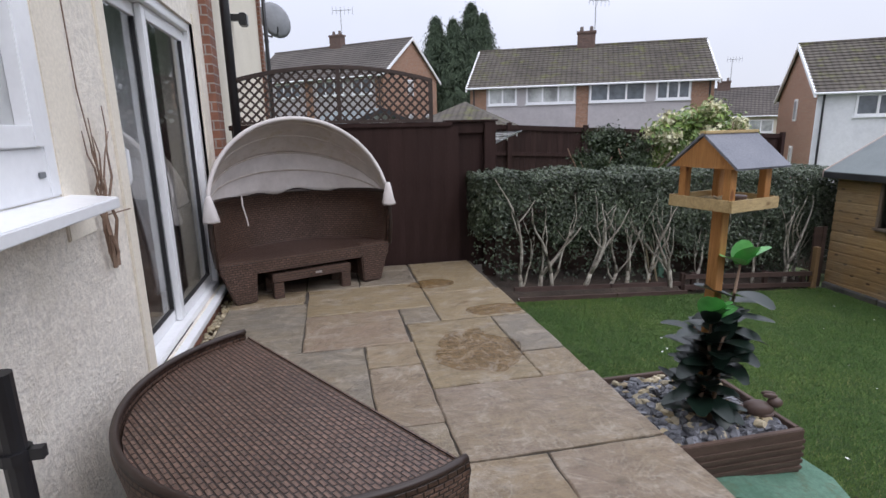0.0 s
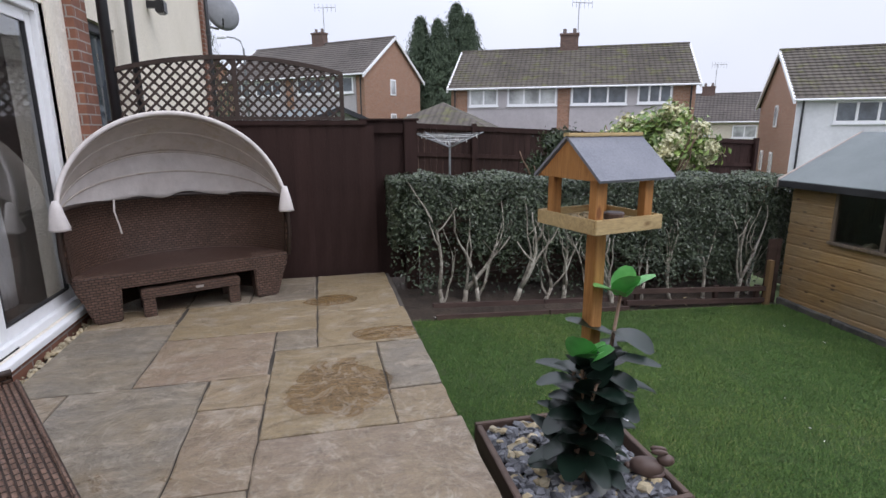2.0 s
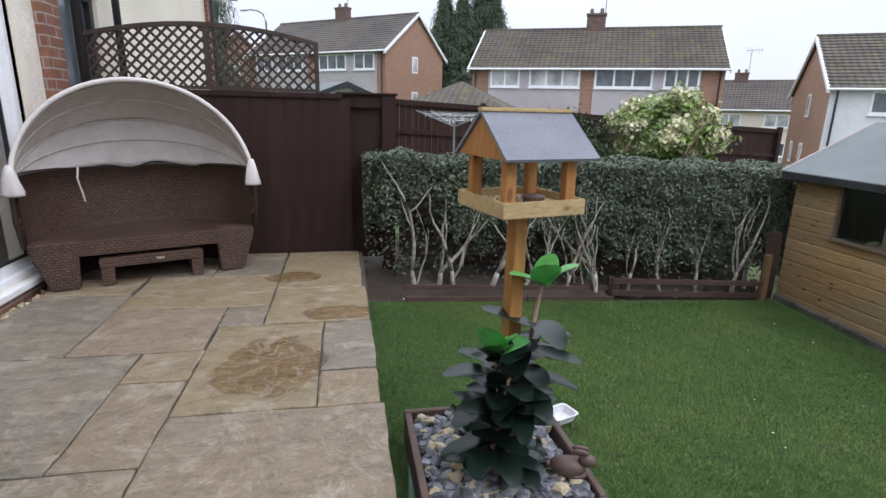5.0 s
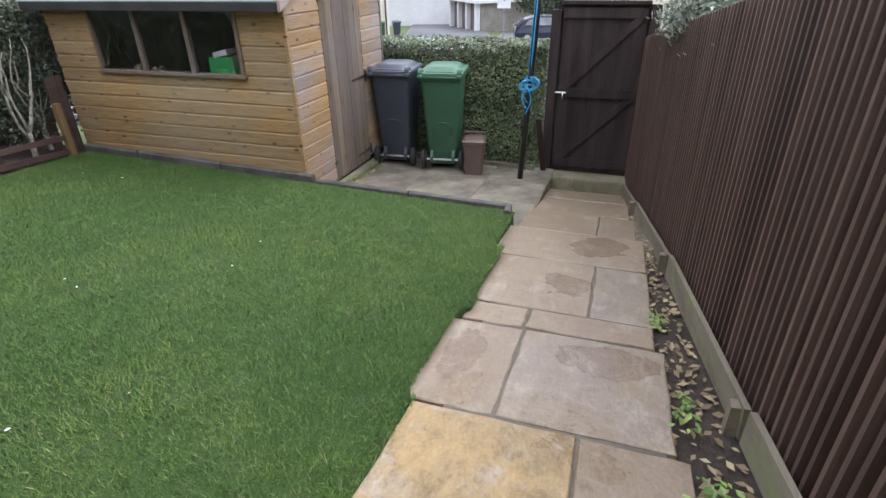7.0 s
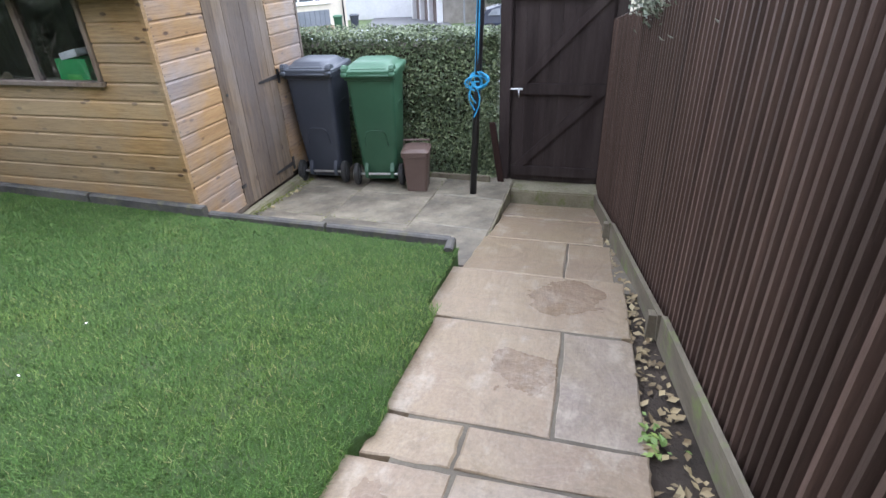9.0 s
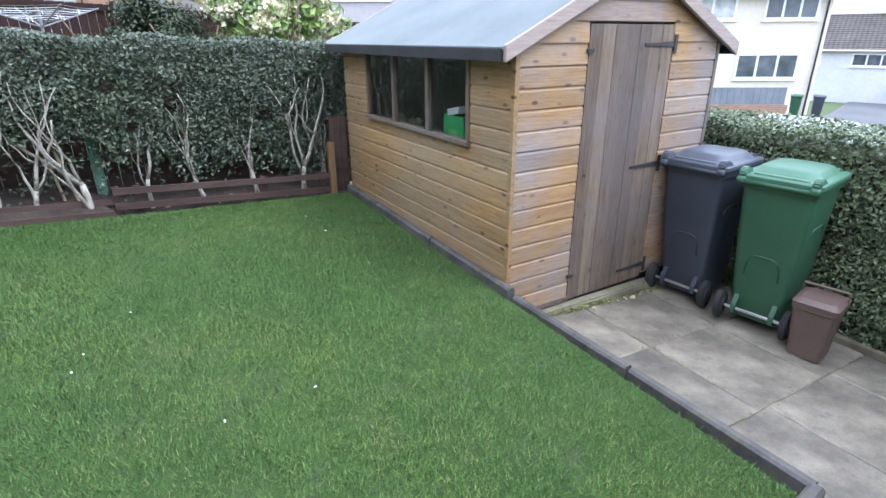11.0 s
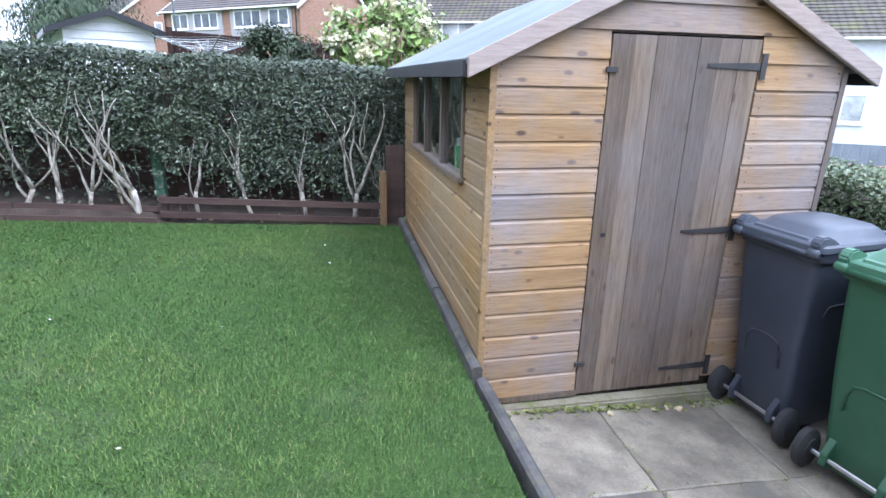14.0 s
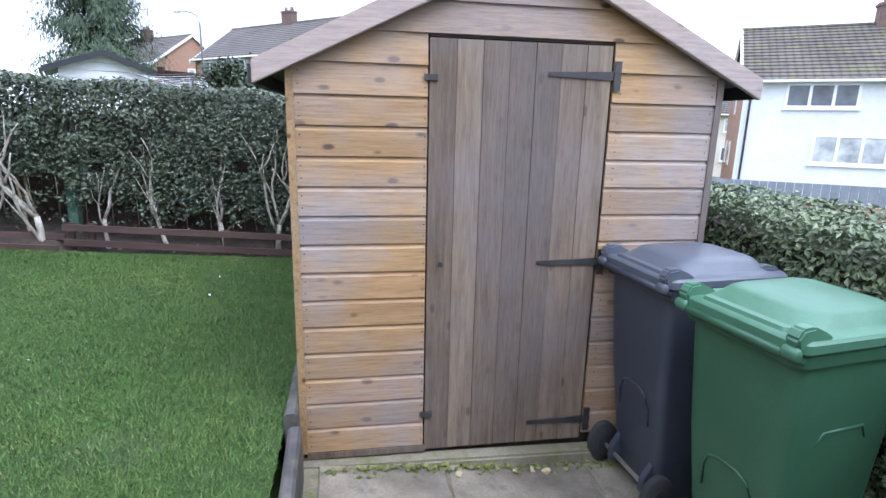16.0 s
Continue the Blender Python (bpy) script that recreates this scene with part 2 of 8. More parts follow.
def wicker_mat(name, c1, c2, bw=0.026, rh=0.0105):
    """Flat plastic wicker: crossing wave bands for the weave, streaked browns."""
    m, nt, b = node_mat(name)
    tc = nt.nodes.new("ShaderNodeTexCoord").outputs["UV"]
    br = nt.nodes.new("ShaderNodeTexBrick")
    br.inputs["Scale"].default_value = 1.0
    br.inputs["Mortar Size"].default_value = rh * 0.2
    br.inputs["Mortar Smooth"].default_value = 0.6
    br.inputs["Brick Width"].default_value = bw
    br.inputs["Row Height"].default_value = rh
    br.inputs["Color1"].default_value = (*c1, 1)
    br.inputs["Color2"].default_value = (*c2, 1)
    br.inputs["Mortar"].default_value = (c1[0] * 0.28, c1[1] * 0.28, c1[2] * 0.28, 1)
    nt.links.new(tc, br.inputs["Vector"])
    n = noise_node(nt, tc, 30, 4, 0.6, (1, 4, 1))
    col = mix_node(nt, 1.0, br.outputs["Color"], ramp_node(nt, n, [(0.28, (0.48, 0.48, 0.48)), (0.72, (1.75, 1.68, 1.6))]), "MULTIPLY")
    n2 = noise_node(nt, tc, 3, 3)
    col = mix_node(nt, 1.0, col, ramp_node(nt, n2, [(0.3, (0.85, 0.85, 0.85)), (0.7, (1.15, 1.12, 1.1))]), "MULTIPLY")
    nt.links.new(col, b.inputs["Base Color"])
    b.inputs["Roughness"].default_value = 0.42
    inv = nt.nodes.new("ShaderNodeMath")
    inv.operation = "SUBTRACT"
    inv.inputs[0].default_value = 1.0
    nt.links.new(br.outputs["Fac"], inv.inputs[1])
    bump_node(nt, b, inv.outputs[0], 1.0, 0.008)
    return m


def leaf_mat(name, dark, light, rough=0.45, spec=0.5):
    m, nt, b = node_mat(name)
    rnd = nt.nodes.new("ShaderNodeNewGeometry").outputs["Random Per Island"]
    stops = [(0.0, dark), (0.55, tuple((a + c) / 2 for a, c in zip(dark, light))), (0.93, light), (1.0, tuple(c * 1.35 for c in light))]
    col = ramp_node(nt, rnd, stops)
    pos = nt.nodes.new("ShaderNodeNewGeometry").outputs["Position"]
    f = noise_node(nt, pos, 2.5, 3)
    col = mix_node(nt, 1.0, col, ramp_node(nt, f, [(0.3, (0.75, 0.78, 0.75)), (0.7, (1.2, 1.18, 1.1))]), "MULTIPLY")
    nt.links.new(col, b.inputs["Base Color"])
    b.inputs["Roughness"].default_value = rough
    b.inputs["Specular IOR Level"].default_value = spec
    return m


def grass_mat():
    """Mown grass: fresh and straw-tipped blades, with worn and lush patches."""
    m, nt, b = node_mat("grass_blade")
    geo = nt.nodes.new("ShaderNodeNewGeometry")
    col = ramp_node(nt, geo.outputs["Random Per Island"], [(0.0, (0.034, 0.084, 0.017)), (0.45, (0.060, 0.130, 0.025)), (0.82, (0.096, 0.182, 0.040)), (0.94, (0.15, 0.225, 0.068)), (1.0, (0.25, 0.25, 0.11))])
    f = noise_node(nt, geo.outputs["Position"], 0.9, 5, 0.62)
    col = mix_node(nt, 1.0, col, ramp_node(nt, f, [(0.32, (0.80, 0.88, 0.74)), (0.5, (1.0, 1.0, 1.0)), (0.64, (1.32, 1.15, 1.10))]), "MULTIPLY")
    f2 = noise_node(nt, geo.outputs["Position"], 9.0, 4, 0.65)
    col = mix_node(nt, 1.0, col, ramp_node(nt, f2, [(0.3, (0.78, 0.80, 0.78)), (0.7, (1.10, 1.06, 1.05))]), "MULTIPLY")
    nt.links.new(col, b.inputs["Base Color"])
    b.inputs["Roughness"].default_value = 0.55
    b.inputs["Specular IOR Level"].default_value = 0.25
    return m


def brick_mat(name, c1, c2, mortar, scale=1.0):
    m, nt, b = node_mat(name)
    tc = nt.nodes.new("ShaderNodeTexCoord").outputs["UV"]
    br = nt.nodes.new("ShaderNodeTexBrick")
    br.inputs["Scale"].default_value = scale
    br.inputs["Brick Width"].default_value = 0.225
    br.inputs["Row Height"].default_value = 0.075
    br.inputs["Mortar Size"].default_value = 0.006
    for k, c in (("Color1", c1), ("Color2", c2), ("Mortar", mortar)):
        br.inputs[k].default_value = (*c, 1)
    nt.links.new(tc, br.inputs["Vector"])
    n = noise_node(nt, tc, 8, 5)
    col = mix_node(nt, 1.0, br.outputs["Color"], ramp_node(nt, n, [(0.25, (0.75, 0.75, 0.75)), (0.75, (1.2, 1.2, 1.2))]), "MULTIPLY")
    nt.links.new(col, b.inputs["Base Color"])
    b.inputs["Roughness"].default_value = 0.85
    inv = nt.nodes.new("ShaderNodeMath")
    inv.operation = "SUBTRACT"
    inv.inputs[0].default_value = 1.0
    nt.links.new(br.outputs["Fac"], inv.inputs[1])
    bump_node(nt, b, inv.outputs[0], 0.5, 0.008)
    return m


def glass_mat(name, tint=(0.9, 0.93, 0.93)):
    m, nt, b = node_mat(name)
    b.inputs["Base Color"].default_value = (*tint, 1)
    b.inputs["Roughness"].default_value = 0.02
    b.inputs["Transmission Weight"].default_value = 1.0
    b.inputs["IOR"].default_value = 1.8
    return m


def dark_glass_mat(name, c=(0.05, 0.06, 0.07)):
    m, nt, b = node_mat(name)
    tc = nt.nodes.new("ShaderNodeTexCoord").outputs["Object"]
    f = noise_node(nt, tc, 1.3, 3)
    nt.links.new(ramp_node(nt, f, [(0.35, c), (0.7, tuple(v * 2.4 for v in c))]), b.inputs["Base Color"])
    b.inputs["Roughness"].default_value = 0.06
    b.inputs["Specular IOR Level"].default_value = 0.7
    return m


M = {}
M["stone"] = sandstone_mat()
M["stone_ochre"] = sandstone_mat("ochre_sandstone", [(0.0, (0.40, 0.275, 0.12)), (1.0, (0.43, 0.30, 0.135))], 0.3)
M["stone_buff"] = sandstone_mat("buff_pink_sandstone", [(0.0, (0.275, 0.21, 0.15)), (0.35, (0.30, 0.232, 0.17)), (0.7, (0.265, 0.20, 0.155)), (1.0, (0.31, 0.235, 0.165))], 0.12, 0.45)
M["stone_pink"] = sandstone_mat("mauve_sandstone", [(0.0, (0.255, 0.215, 0.185)), (1.0, (0.285, 0.23, 0.20))], 0.12, 0.45)
M["stone_tan"] = sandstone_mat("tan_sandstone", [(0.0, (0.275, 0.215, 0.13)), (1.0, (0.31, 0.24, 0.145))], 0.45)
M["stone_grey"] = sandstone_mat("blue_grey_sandstone", [(0.0, (0.205, 0.19, 0.168)), (1.0, (0.23, 0.21, 0.188))], 0.45)
M["joint"] = surface("jointing", (0.04, 0.034, 0.027), (0.08, 0.068, 0.054), 0.95, 3, 90, 0.5)
M["joint_grey"] = surface("silted_jointing", (0.085, 0.072, 0.055), (0.15, 0.13, 0.10), 0.95, 3, 90, 0.5)
M["concrete"] = surface("worn_concrete_slab", (0.105, 0.09, 0.07), (0.28, 0.248, 0.19), 0.6, 2.6, 70, 0.6, 0.003, stain=(0.11, 0.105, 0.09), vary=0.25, rough2=0.32)
M["mossy"] = surface("mossy_concrete", (0.17, 0.15, 0.10), (0.26, 0.24, 0.17), 0.8, 3.5, 70, 0.6, 0.004, stain=(0.12, 0.135, 0.04))
M["moss"] = leaf_mat("moss_tuft", (0.07, 0.09, 0.02), (0.20, 0.21, 0.06), 0.9)
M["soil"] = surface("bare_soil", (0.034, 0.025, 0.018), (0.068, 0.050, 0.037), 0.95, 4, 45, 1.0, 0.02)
M["turf"] = surface("turf_under_grass", (0.030, 0.068, 0.010), (0.050, 0.095, 0.016), 0.95, 1.4, 90, 1.0, 0.02, stain=(0.065, 0.095, 0.035))
M["land"] = surface("far_ground", (0.06, 0.10, 0.03), (0.10, 0.13, 0.05), 0.95, 0.2, 8, 0.4)
M["asphalt"] = surface("asphalt", (0.075, 0.078, 0.085), (0.11, 0.113, 0.12), 0.6, 0.4, 60, 0.4, 0.004)
M["pave"] = surface("footway_concrete", (0.24, 0.235, 0.225), (0.31, 0.30, 0.29), 0.85, 0.7, 30, 0.3)
M["dash"] = surface("cream_pebbledash", (0.80, 0.745, 0.65), (0.87, 0.815, 0.72), 0.9, 1.0, 42, 0.75, 0.022, stain=(0.74, 0.68, 0.57))
M["render"] = surface("smooth_cream_render", (0.72, 0.66, 0.55), (0.78, 0.72, 0.61), 0.85, 1.2, 60, 0.2)
M["upvc"] = surface("white_upvc", (0.80, 0.81, 0.82), (0.85, 0.86, 0.87), 0.25, 1, 20, 0.02)
M["gasket"] = surface("black_gasket", (0.015, 0.015, 0.017), (0.03, 0.03, 0.032), 0.5, 3, 30, 0.05)
M["glass"] = glass_mat("window_glass")
# dark tone stands in for the low light indoors
M["room"] = surface("dim_toned_wall", (0.22, 0.20, 0.18), (0.30, 0.275, 0.25), 0.9, 2, 20, 0.1)
M["curtain"] = surface("pale_net_curtain", (0.58, 0.58, 0.60), (0.68, 0.68, 0.70), 0.9, 3, 50, 0.2)
M["brick"] = brick_mat("brown_brick", (0.20, 0.085, 0.055), (0.27, 0.12, 0.075), (0.32, 0.29, 0.26))
M["brickdark"] = brick_mat("sooty_brick", (0.12, 0.075, 0.06), (0.16, 0.10, 0.08), (0.16, 0.13, 0.12))
M["brickfar"] = brick_mat("orange_brick", (0.30, 0.165, 0.105), (0.36, 0.20, 0.13), (0.33, 0.27, 0.22))
M["pipe"] = surface("black_plastic_pipe", (0.012, 0.012, 0.014), (0.022, 0.022, 0.025), 0.35, 2, 30, 0.05)
M["wicker"] = wicker_mat("brown_wicker", (0.088, 0.053, 0.039), (0.122, 0.077, 0.059), 0.040, 0.019)
M["wicker2"] = wicker_mat("worn_brown_wicker", (0.095, 0.057, 0.042), (0.138, 0.087, 0.066), 0.036, 0.019)
M["seat"] = surface("dark_wicker_seat", (0.05, 0.028, 0.021), (0.075, 0.045, 0.035), 0.4, 3, 140, 0.7, 0.004)
M["canvas"] = surface("weathered_canopy_fabric", (0.44, 0.385, 0.34), (0.52, 0.465, 0.42), 0.95, 2.0, 7, 0.16, 0.02, stain=(0.41, 0.345, 0.27))
M["canvas2"] = surface("pale_canopy_fabric", (0.60, 0.555, 0.53), (0.68, 0.64, 0.62), 0.95, 2.5, 7, 0.2, 0.03)
M["fence"] = surface("dark_brown_fence_stain", (0.026, 0.0125, 0.0105), (0.042, 0.0225, 0.019), 0.7, 1.4, 26, 0.4, 0.002, vary=0.14, stretch=(6, 6, 0.7), spec=0.2)
M["gate_stain"] = surface("weathered_gate_stain", (0.030, 0.0215, 0.021), (0.052, 0.040, 0.038), 0.75, 1.4, 26, 0.4, 0.002, vary=0.14, stretch=(6, 6, 0.7), spec=0.2)
M["rustic"] = surface("brown_slatted_board", (0.060, 0.036, 0.028), (0.098, 0.062, 0.049), 0.55, 1.4, 26, 0.6, 0.003, vary=0.3, stretch=(8, 8, 0.6))
M["lattice"] = surface("dark_brown_lattice", (0.035, 0.021, 0.016), (0.055, 0.035, 0.027), 0.6, 3, 30, 0.3)
M["board"] = surface("weathered_gravel_board", (0.12, 0.10, 0.07), (0.19, 0.165, 0.12), 0.85, 2, 30, 0.4, stain=(0.15, 0.19, 0.06), stretch=(0.5, 4, 4))
M["edging"] = surface("dark_lawn_edging", (0.045, 0.043, 0.042), (0.105, 0.098, 0.09), 0.75, 4, 40, 0.5, stain=(0.10, 0.095, 0.06))
M["slat"] = surface("brown_rail", (0.055, 0.032, 0.026), (0.088, 0.054, 0.043), 0.7, 2, 30, 0.3, stretch=(0.5, 5, 5))
M["pinepost"] = timber_mat("orange_pine_post", (0.36, 0.165, 0.05), (0.44, 0.22, 0.075), (0.2, 0.08, 0.03), "z", 0.05)
M["pale"] = timber_mat("pale_treated_pine", (0.42, 0.31, 0.15), (0.52, 0.40, 0.21), (0.2, 0.12, 0.05), "x", 0.05)
M["shedside"] = timber_mat("honey_shed_board", (0.225, 0.13, 0.050), (0.40, 0.265, 0.125), (0.07, 0.033, 0.014), "y", 0.13, grey=(0.34, 0.275, 0.19), grey_lo=0.0, grey_hi=0.6)
M["shedfront"] = timber_mat("silvering_shed_board", (0.285, 0.165, 0.066), (0.40, 0.26, 0.118), (0.07, 0.034, 0.015), "x", 0.15, grey=(0.335, 0.288, 0.268), grey_lo=0.10, grey_hi=1.0)
M["sheddoor"] = timber_mat("grey_weathered_board", (0.068, 0.047, 0.029), (0.225, 0.165, 0.108), (0.05, 0.028, 0.015), "z", 0.22, grey=(0.185, 0.158, 0.146), grey_lo=0.15, grey_hi=0.9)
M["barge"] = timber_mat("grey_barge_board", (0.32, 0.25, 0.20), (0.42, 0.34, 0.285), (0.15, 0.09, 0.06), "x", 0.06, grey=(0.42, 0.36, 0.345), grey_lo=0.3, grey_hi=0.9)
M["stump"] = timber_mat("brown_treated_post", (0.20, 0.125, 0.06), (0.27, 0.175, 0.09), (0.1, 0.06, 0.03), "z", 0.05)
M["felt"] = surface("grey_green_roof_felt", (0.155, 0.178, 0.180), (0.20, 0.224, 0.226), 0.95, 1.2, 160, 0.5, 0.003, spec=0.2)
M["slate"] = surface("grey_felt_tile", (0.16, 0.17, 0.20), (0.21, 0.22, 0.25), 0.75, 3, 120, 0.4, 0.002)
M["iron"] = surface("black_iron", (0.02, 0.02, 0.022), (0.045, 0.042, 0.04), 0.5, 6, 60, 0.3)
M["steel"] = surface("bright_steel", (0.55, 0.55, 0.56), (0.65, 0.65, 0.66), 0.35, 5, 60, 0.1, metal=1.0)
M["bingrey"] = surface("charcoal_bin_plastic", (0.034, 0.040, 0.056), (0.046, 0.053, 0.070), 0.45, 2, 90, 0.12, 0.001)
M["lidgrey"] = surface("grey_bin_lid_plastic", (0.062, 0.072, 0.092), (0.09, 0.102, 0.125), 0.4, 2, 90, 0.12, 0.001)
M["bingreen"] = surface("green_bin_plastic", (0.026, 0.085, 0.045), (0.036, 0.104, 0.057), 0.45, 2, 90, 0.12, 0.001)
M["lidgreen"] = surface("sun_faded_green_lid", (0.038, 0.116, 0.064), (0.068, 0.17, 0.104), 0.45, 2, 90, 0.12, 0.001)
M["rubber"] = surface("black_tyre_rubber", (0.015, 0.015, 0.016), (0.03, 0.03, 0.03), 0.8, 5, 60, 0.2)
M["caddy"] = surface("brown_caddy_plastic", (0.10, 0.066, 0.055), (0.13, 0.088, 0.074), 0.5, 2, 80, 0.1)
M["rope"] = surface("blue_rope", (0.02, 0.27, 0.52), (0.05, 0.38, 0.64), 0.6, 8, 120, 0.6)
M["leafdark"] = leaf_mat("hedge_leaf", (0.030, 0.046, 0.026), (0.112, 0.140, 0.092), 0.34)
M["leaffront"] = leaf_mat("privet_leaf", (0.044, 0.070, 0.032), (0.185, 0.23, 0.125), 0.4)
M["greyleaf"] = leaf_mat("silvery_leaf", (0.10, 0.13, 0.09), (0.36, 0.39, 0.35), 0.6)
M["conifer"] = leaf_mat("conifer_frond", (0.034, 0.058, 0.034), (0.085, 0.122, 0.072), 0.7)
M["shrubleaf"] = leaf_mat("bright_shrub_leaf", (0.09, 0.16, 0.035), (0.24, 0.33, 0.09), 0.5)
M["blossom"] = leaf_mat("cream_blossom", (0.52, 0.50, 0.32), (0.76, 0.74, 0.56), 0.7)
M["bushleaf"] = leaf_mat("dark_bush_leaf", (0.022, 0.040, 0.017), (0.06, 0.085, 0.04), 0.5)
M["rubberleaf"] = leaf_mat("glossy_plastic_leaf", (0.006, 0.015, 0.011), (0.019, 0.036, 0.028), 0.3, 0.38)
M["limeleaf"] = surface("lime_green_plastic_leaf", (0.07, 0.34, 0.07), (0.17, 0.52, 0.15), 0.35, 6, 30, 0.1)
M["grass"] = grass_mat()
M["bark"] = surface("pale_lichen_bark", (0.25, 0.22, 0.18), (0.49, 0.46, 0.39), 0.9, 9, 60, 0.9, 0.008, stain=(0.11, 0.09, 0.065))
M["cane"] = surface("bamboo_cane", (0.32, 0.25, 0.16), (0.40, 0.33, 0.22), 0.7, 8, 40, 0.2)
M["twig"] = surface("dry_brown_stem", (0.17, 0.105, 0.07), (0.26, 0.18, 0.13), 0.9, 8, 60, 0.3)
M["fallen"] = leaf_mat("fallen_leaf", (0.12, 0.082, 0.045), (0.34, 0.27, 0.16), 0.75)
M["daisy"] = surface("white_petals", (0.75, 0.75, 0.72), (0.82, 0.82, 0.8), 0.7, 20, 60, 0.1)
M["slategravel"] = surface("blue_grey_slate_chips", (0.10, 0.105, 0.12), (0.19, 0.195, 0.215), 0.5, 9, 60, 0.4, 0.003, vary=0.45, per_island=True)
M["palechips"] = surface("buff_stone_chips", (0.36, 0.29, 0.17), (0.48, 0.42, 0.30), 0.7, 9, 60, 0.4, 0.003, vary=0.3, per_island=True)
M["planter"] = surface("grooved_brown_decking", (0.075, 0.046, 0.034), (0.115, 0.074, 0.056), 0.65, 3, 40, 0.4, stretch=(1, 1, 6))
M["mat"] = surface("faded_green_ground_sheet", (0.07, 0.16, 0.105), (0.14, 0.26, 0.19), 0.8, 4, 40, 0.7, 0.012, stain=(0.09, 0.13, 0.075))
M["plaster_w"] = surface("white_painted_wall", (0.64, 0.65, 0.665), (0.71, 0.72, 0.73), 0.85, 0.5, 6, 0.1)
M["plaster_c"] = surface("cream_painted_wall", (0.66, 0.60, 0.50), (0.72, 0.66, 0.56), 0.85, 0.5, 6, 0.1)
M["panel"] = surface("lilac_grey_cladding", (0.40, 0.375, 0.38), (0.46, 0.435, 0.44), 0.8, 0.5, 6, 0.1)
M["rooftile"] = roof_mat("mossy_brown_roof_tile", (0.068, 0.058, 0.048), (0.105, 0.092, 0.076), (0.115, 0.115, 0.045))
M["rooftile2"] = roof_mat("grey_brown_roof_tile", (0.085, 0.075, 0.068), (0.12, 0.104, 0.094))
M["fargl"] = dark_glass_mat("far_window_glass", (0.06, 0.07, 0.08))
M["netgl"] = dark_glass_mat("net_curtained_glass", (0.26, 0.27, 0.27))
M["carblue"] = surface("dark_blue_car_paint", (0.012, 0.018, 0.035), (0.016, 0.023, 0.042), 0.2, 1, 10, 0.0)
M["carpale"] = surface("pale_silver_car_paint", (0.50, 0.56, 0.60), (0.56, 0.61, 0.65), 0.25, 1, 10, 0.0)
M["dish"] = surface("grey_dish_metal", (0.16, 0.17, 0.18), (0.22, 0.23, 0.24), 0.5, 3, 20, 0.05)
M["dkframe"] = surface("black_window_frame", (0.014, 0.015, 0.018), (0.022, 0.024, 0.028), 0.35, 3, 20, 0.05)
M["boxgreen"] = surface("bright_green_box", (0.02, 0.26, 0.07), (0.03, 0.33, 0.10), 0.5, 5, 30, 0.1)
M["greybd"] = surface("grey_painted_boards", (0.16, 0.18, 0.21), (0.20, 0.22, 0.25), 0.7, 2, 20, 0.2)
M["bluecover"] = surface("blue_plastic_cover", (0.02, 0.06, 0.16), (0.03, 0.08, 0.2), 0.4, 2, 20, 0.1)


# ---------------------------------------------------------------- mesh helpers
def box(bm, x0, y0, z0, x1, y1, z1, m=None):
    vs = [bm.verts.new((x, y, z)) for z in (z0, z1) for y in (y0, y1) for x in (x0, x1)]
    if m is not None:
        for v in vs:
            v.co = m @ v.co
    for f in ((0, 2, 3, 1), (4, 5, 7, 6), (0, 1, 5, 4), (2, 6, 7, 3), (0, 4, 6, 2), (1, 3, 7, 5)):
        bm.faces.new([vs[i] for i in f])
    return vs


def tube(bm, pts, radii, sides=8, cap=True):
    """A tapering round limb through the points."""
    rings = []
    pts = [Vector(p) for p in pts]
    if not hasattr(radii, "__len__"):
        radii = [radii] * len(pts)
    for i, p in enumerate(pts):
        d = (pts[min(i + 1, len(pts) - 1)] - pts[max(i - 1, 0)]).normalized()
        a = d.orthogonal().normalized() if abs(d.z) > 0.95 else Vector((0, 0, 1)).cross(d).normalized()
        c = d.cross(a)
        rings.append([bm.verts.new(p + radii[i] * (math.cos(2 * math.pi * k / sides) * a + math.sin(2 * math.pi * k / sides) * c)) for k in range(sides)])
    for r0, r1 in zip(rings, rings[1:]):
        for k in range(sides):
            bm.faces.new((r0[k], r0[(k + 1) % sides], r1[(k + 1) % sides], r1[k]))
    if cap:
        bm.faces.new(rings[0][::-1])
        bm.faces.new(rings[-1])


def prism(bm, poly, axis_vec):
    """Extrude a closed polygon of 3D points along a vector."""
    a = [bm.verts.new(p) for p in poly]
    c = [bm.verts.new(Vector(p) + Vector(axis_vec)) for p in poly]
    n = len(a)
    bm.faces.new(a[::-1])
    bm.faces.new(c)
    for i in range(n):
        bm.faces.new((a[i], a[(i + 1) % n], c[(i + 1) % n], c[i]))


def uv_boxmap(me):
    """Lay metres on every face by its main direction."""
    uv = me.uv_layers.new(name="UVMap")
    for p in me.polygons:
        n = p.normal
        ax = max(range(3), key=lambda i: abs(n[i]))
        for li in p.loop_indices:
            co = me.vertices[me.loops[li].vertex_index].co
            uv.data[li].uv = (co.y, co.z) if ax == 0 else (co.x, co.z) if ax == 1 else (co.x, co.y)


def mesh_of(name, bm, material, smooth=False, bevel=0.0, uv=False):
    bmesh.ops.recalc_face_normals(bm, faces=bm.faces[:])
    if bevel:
        bmesh.ops.bevel(bm, geom=bm.edges[:], offset=bevel, segments=2, affect="EDGES", clamp_overlap=True)
    me = bpy.data.meshes.new(name)
    bm.to_mesh(me)
    bm.free()
    me.materials.append(material)
    if smooth:
        for p in me.polygons:
            p.use_smooth = True
    if uv:
        uv_boxmap(me)
    return me


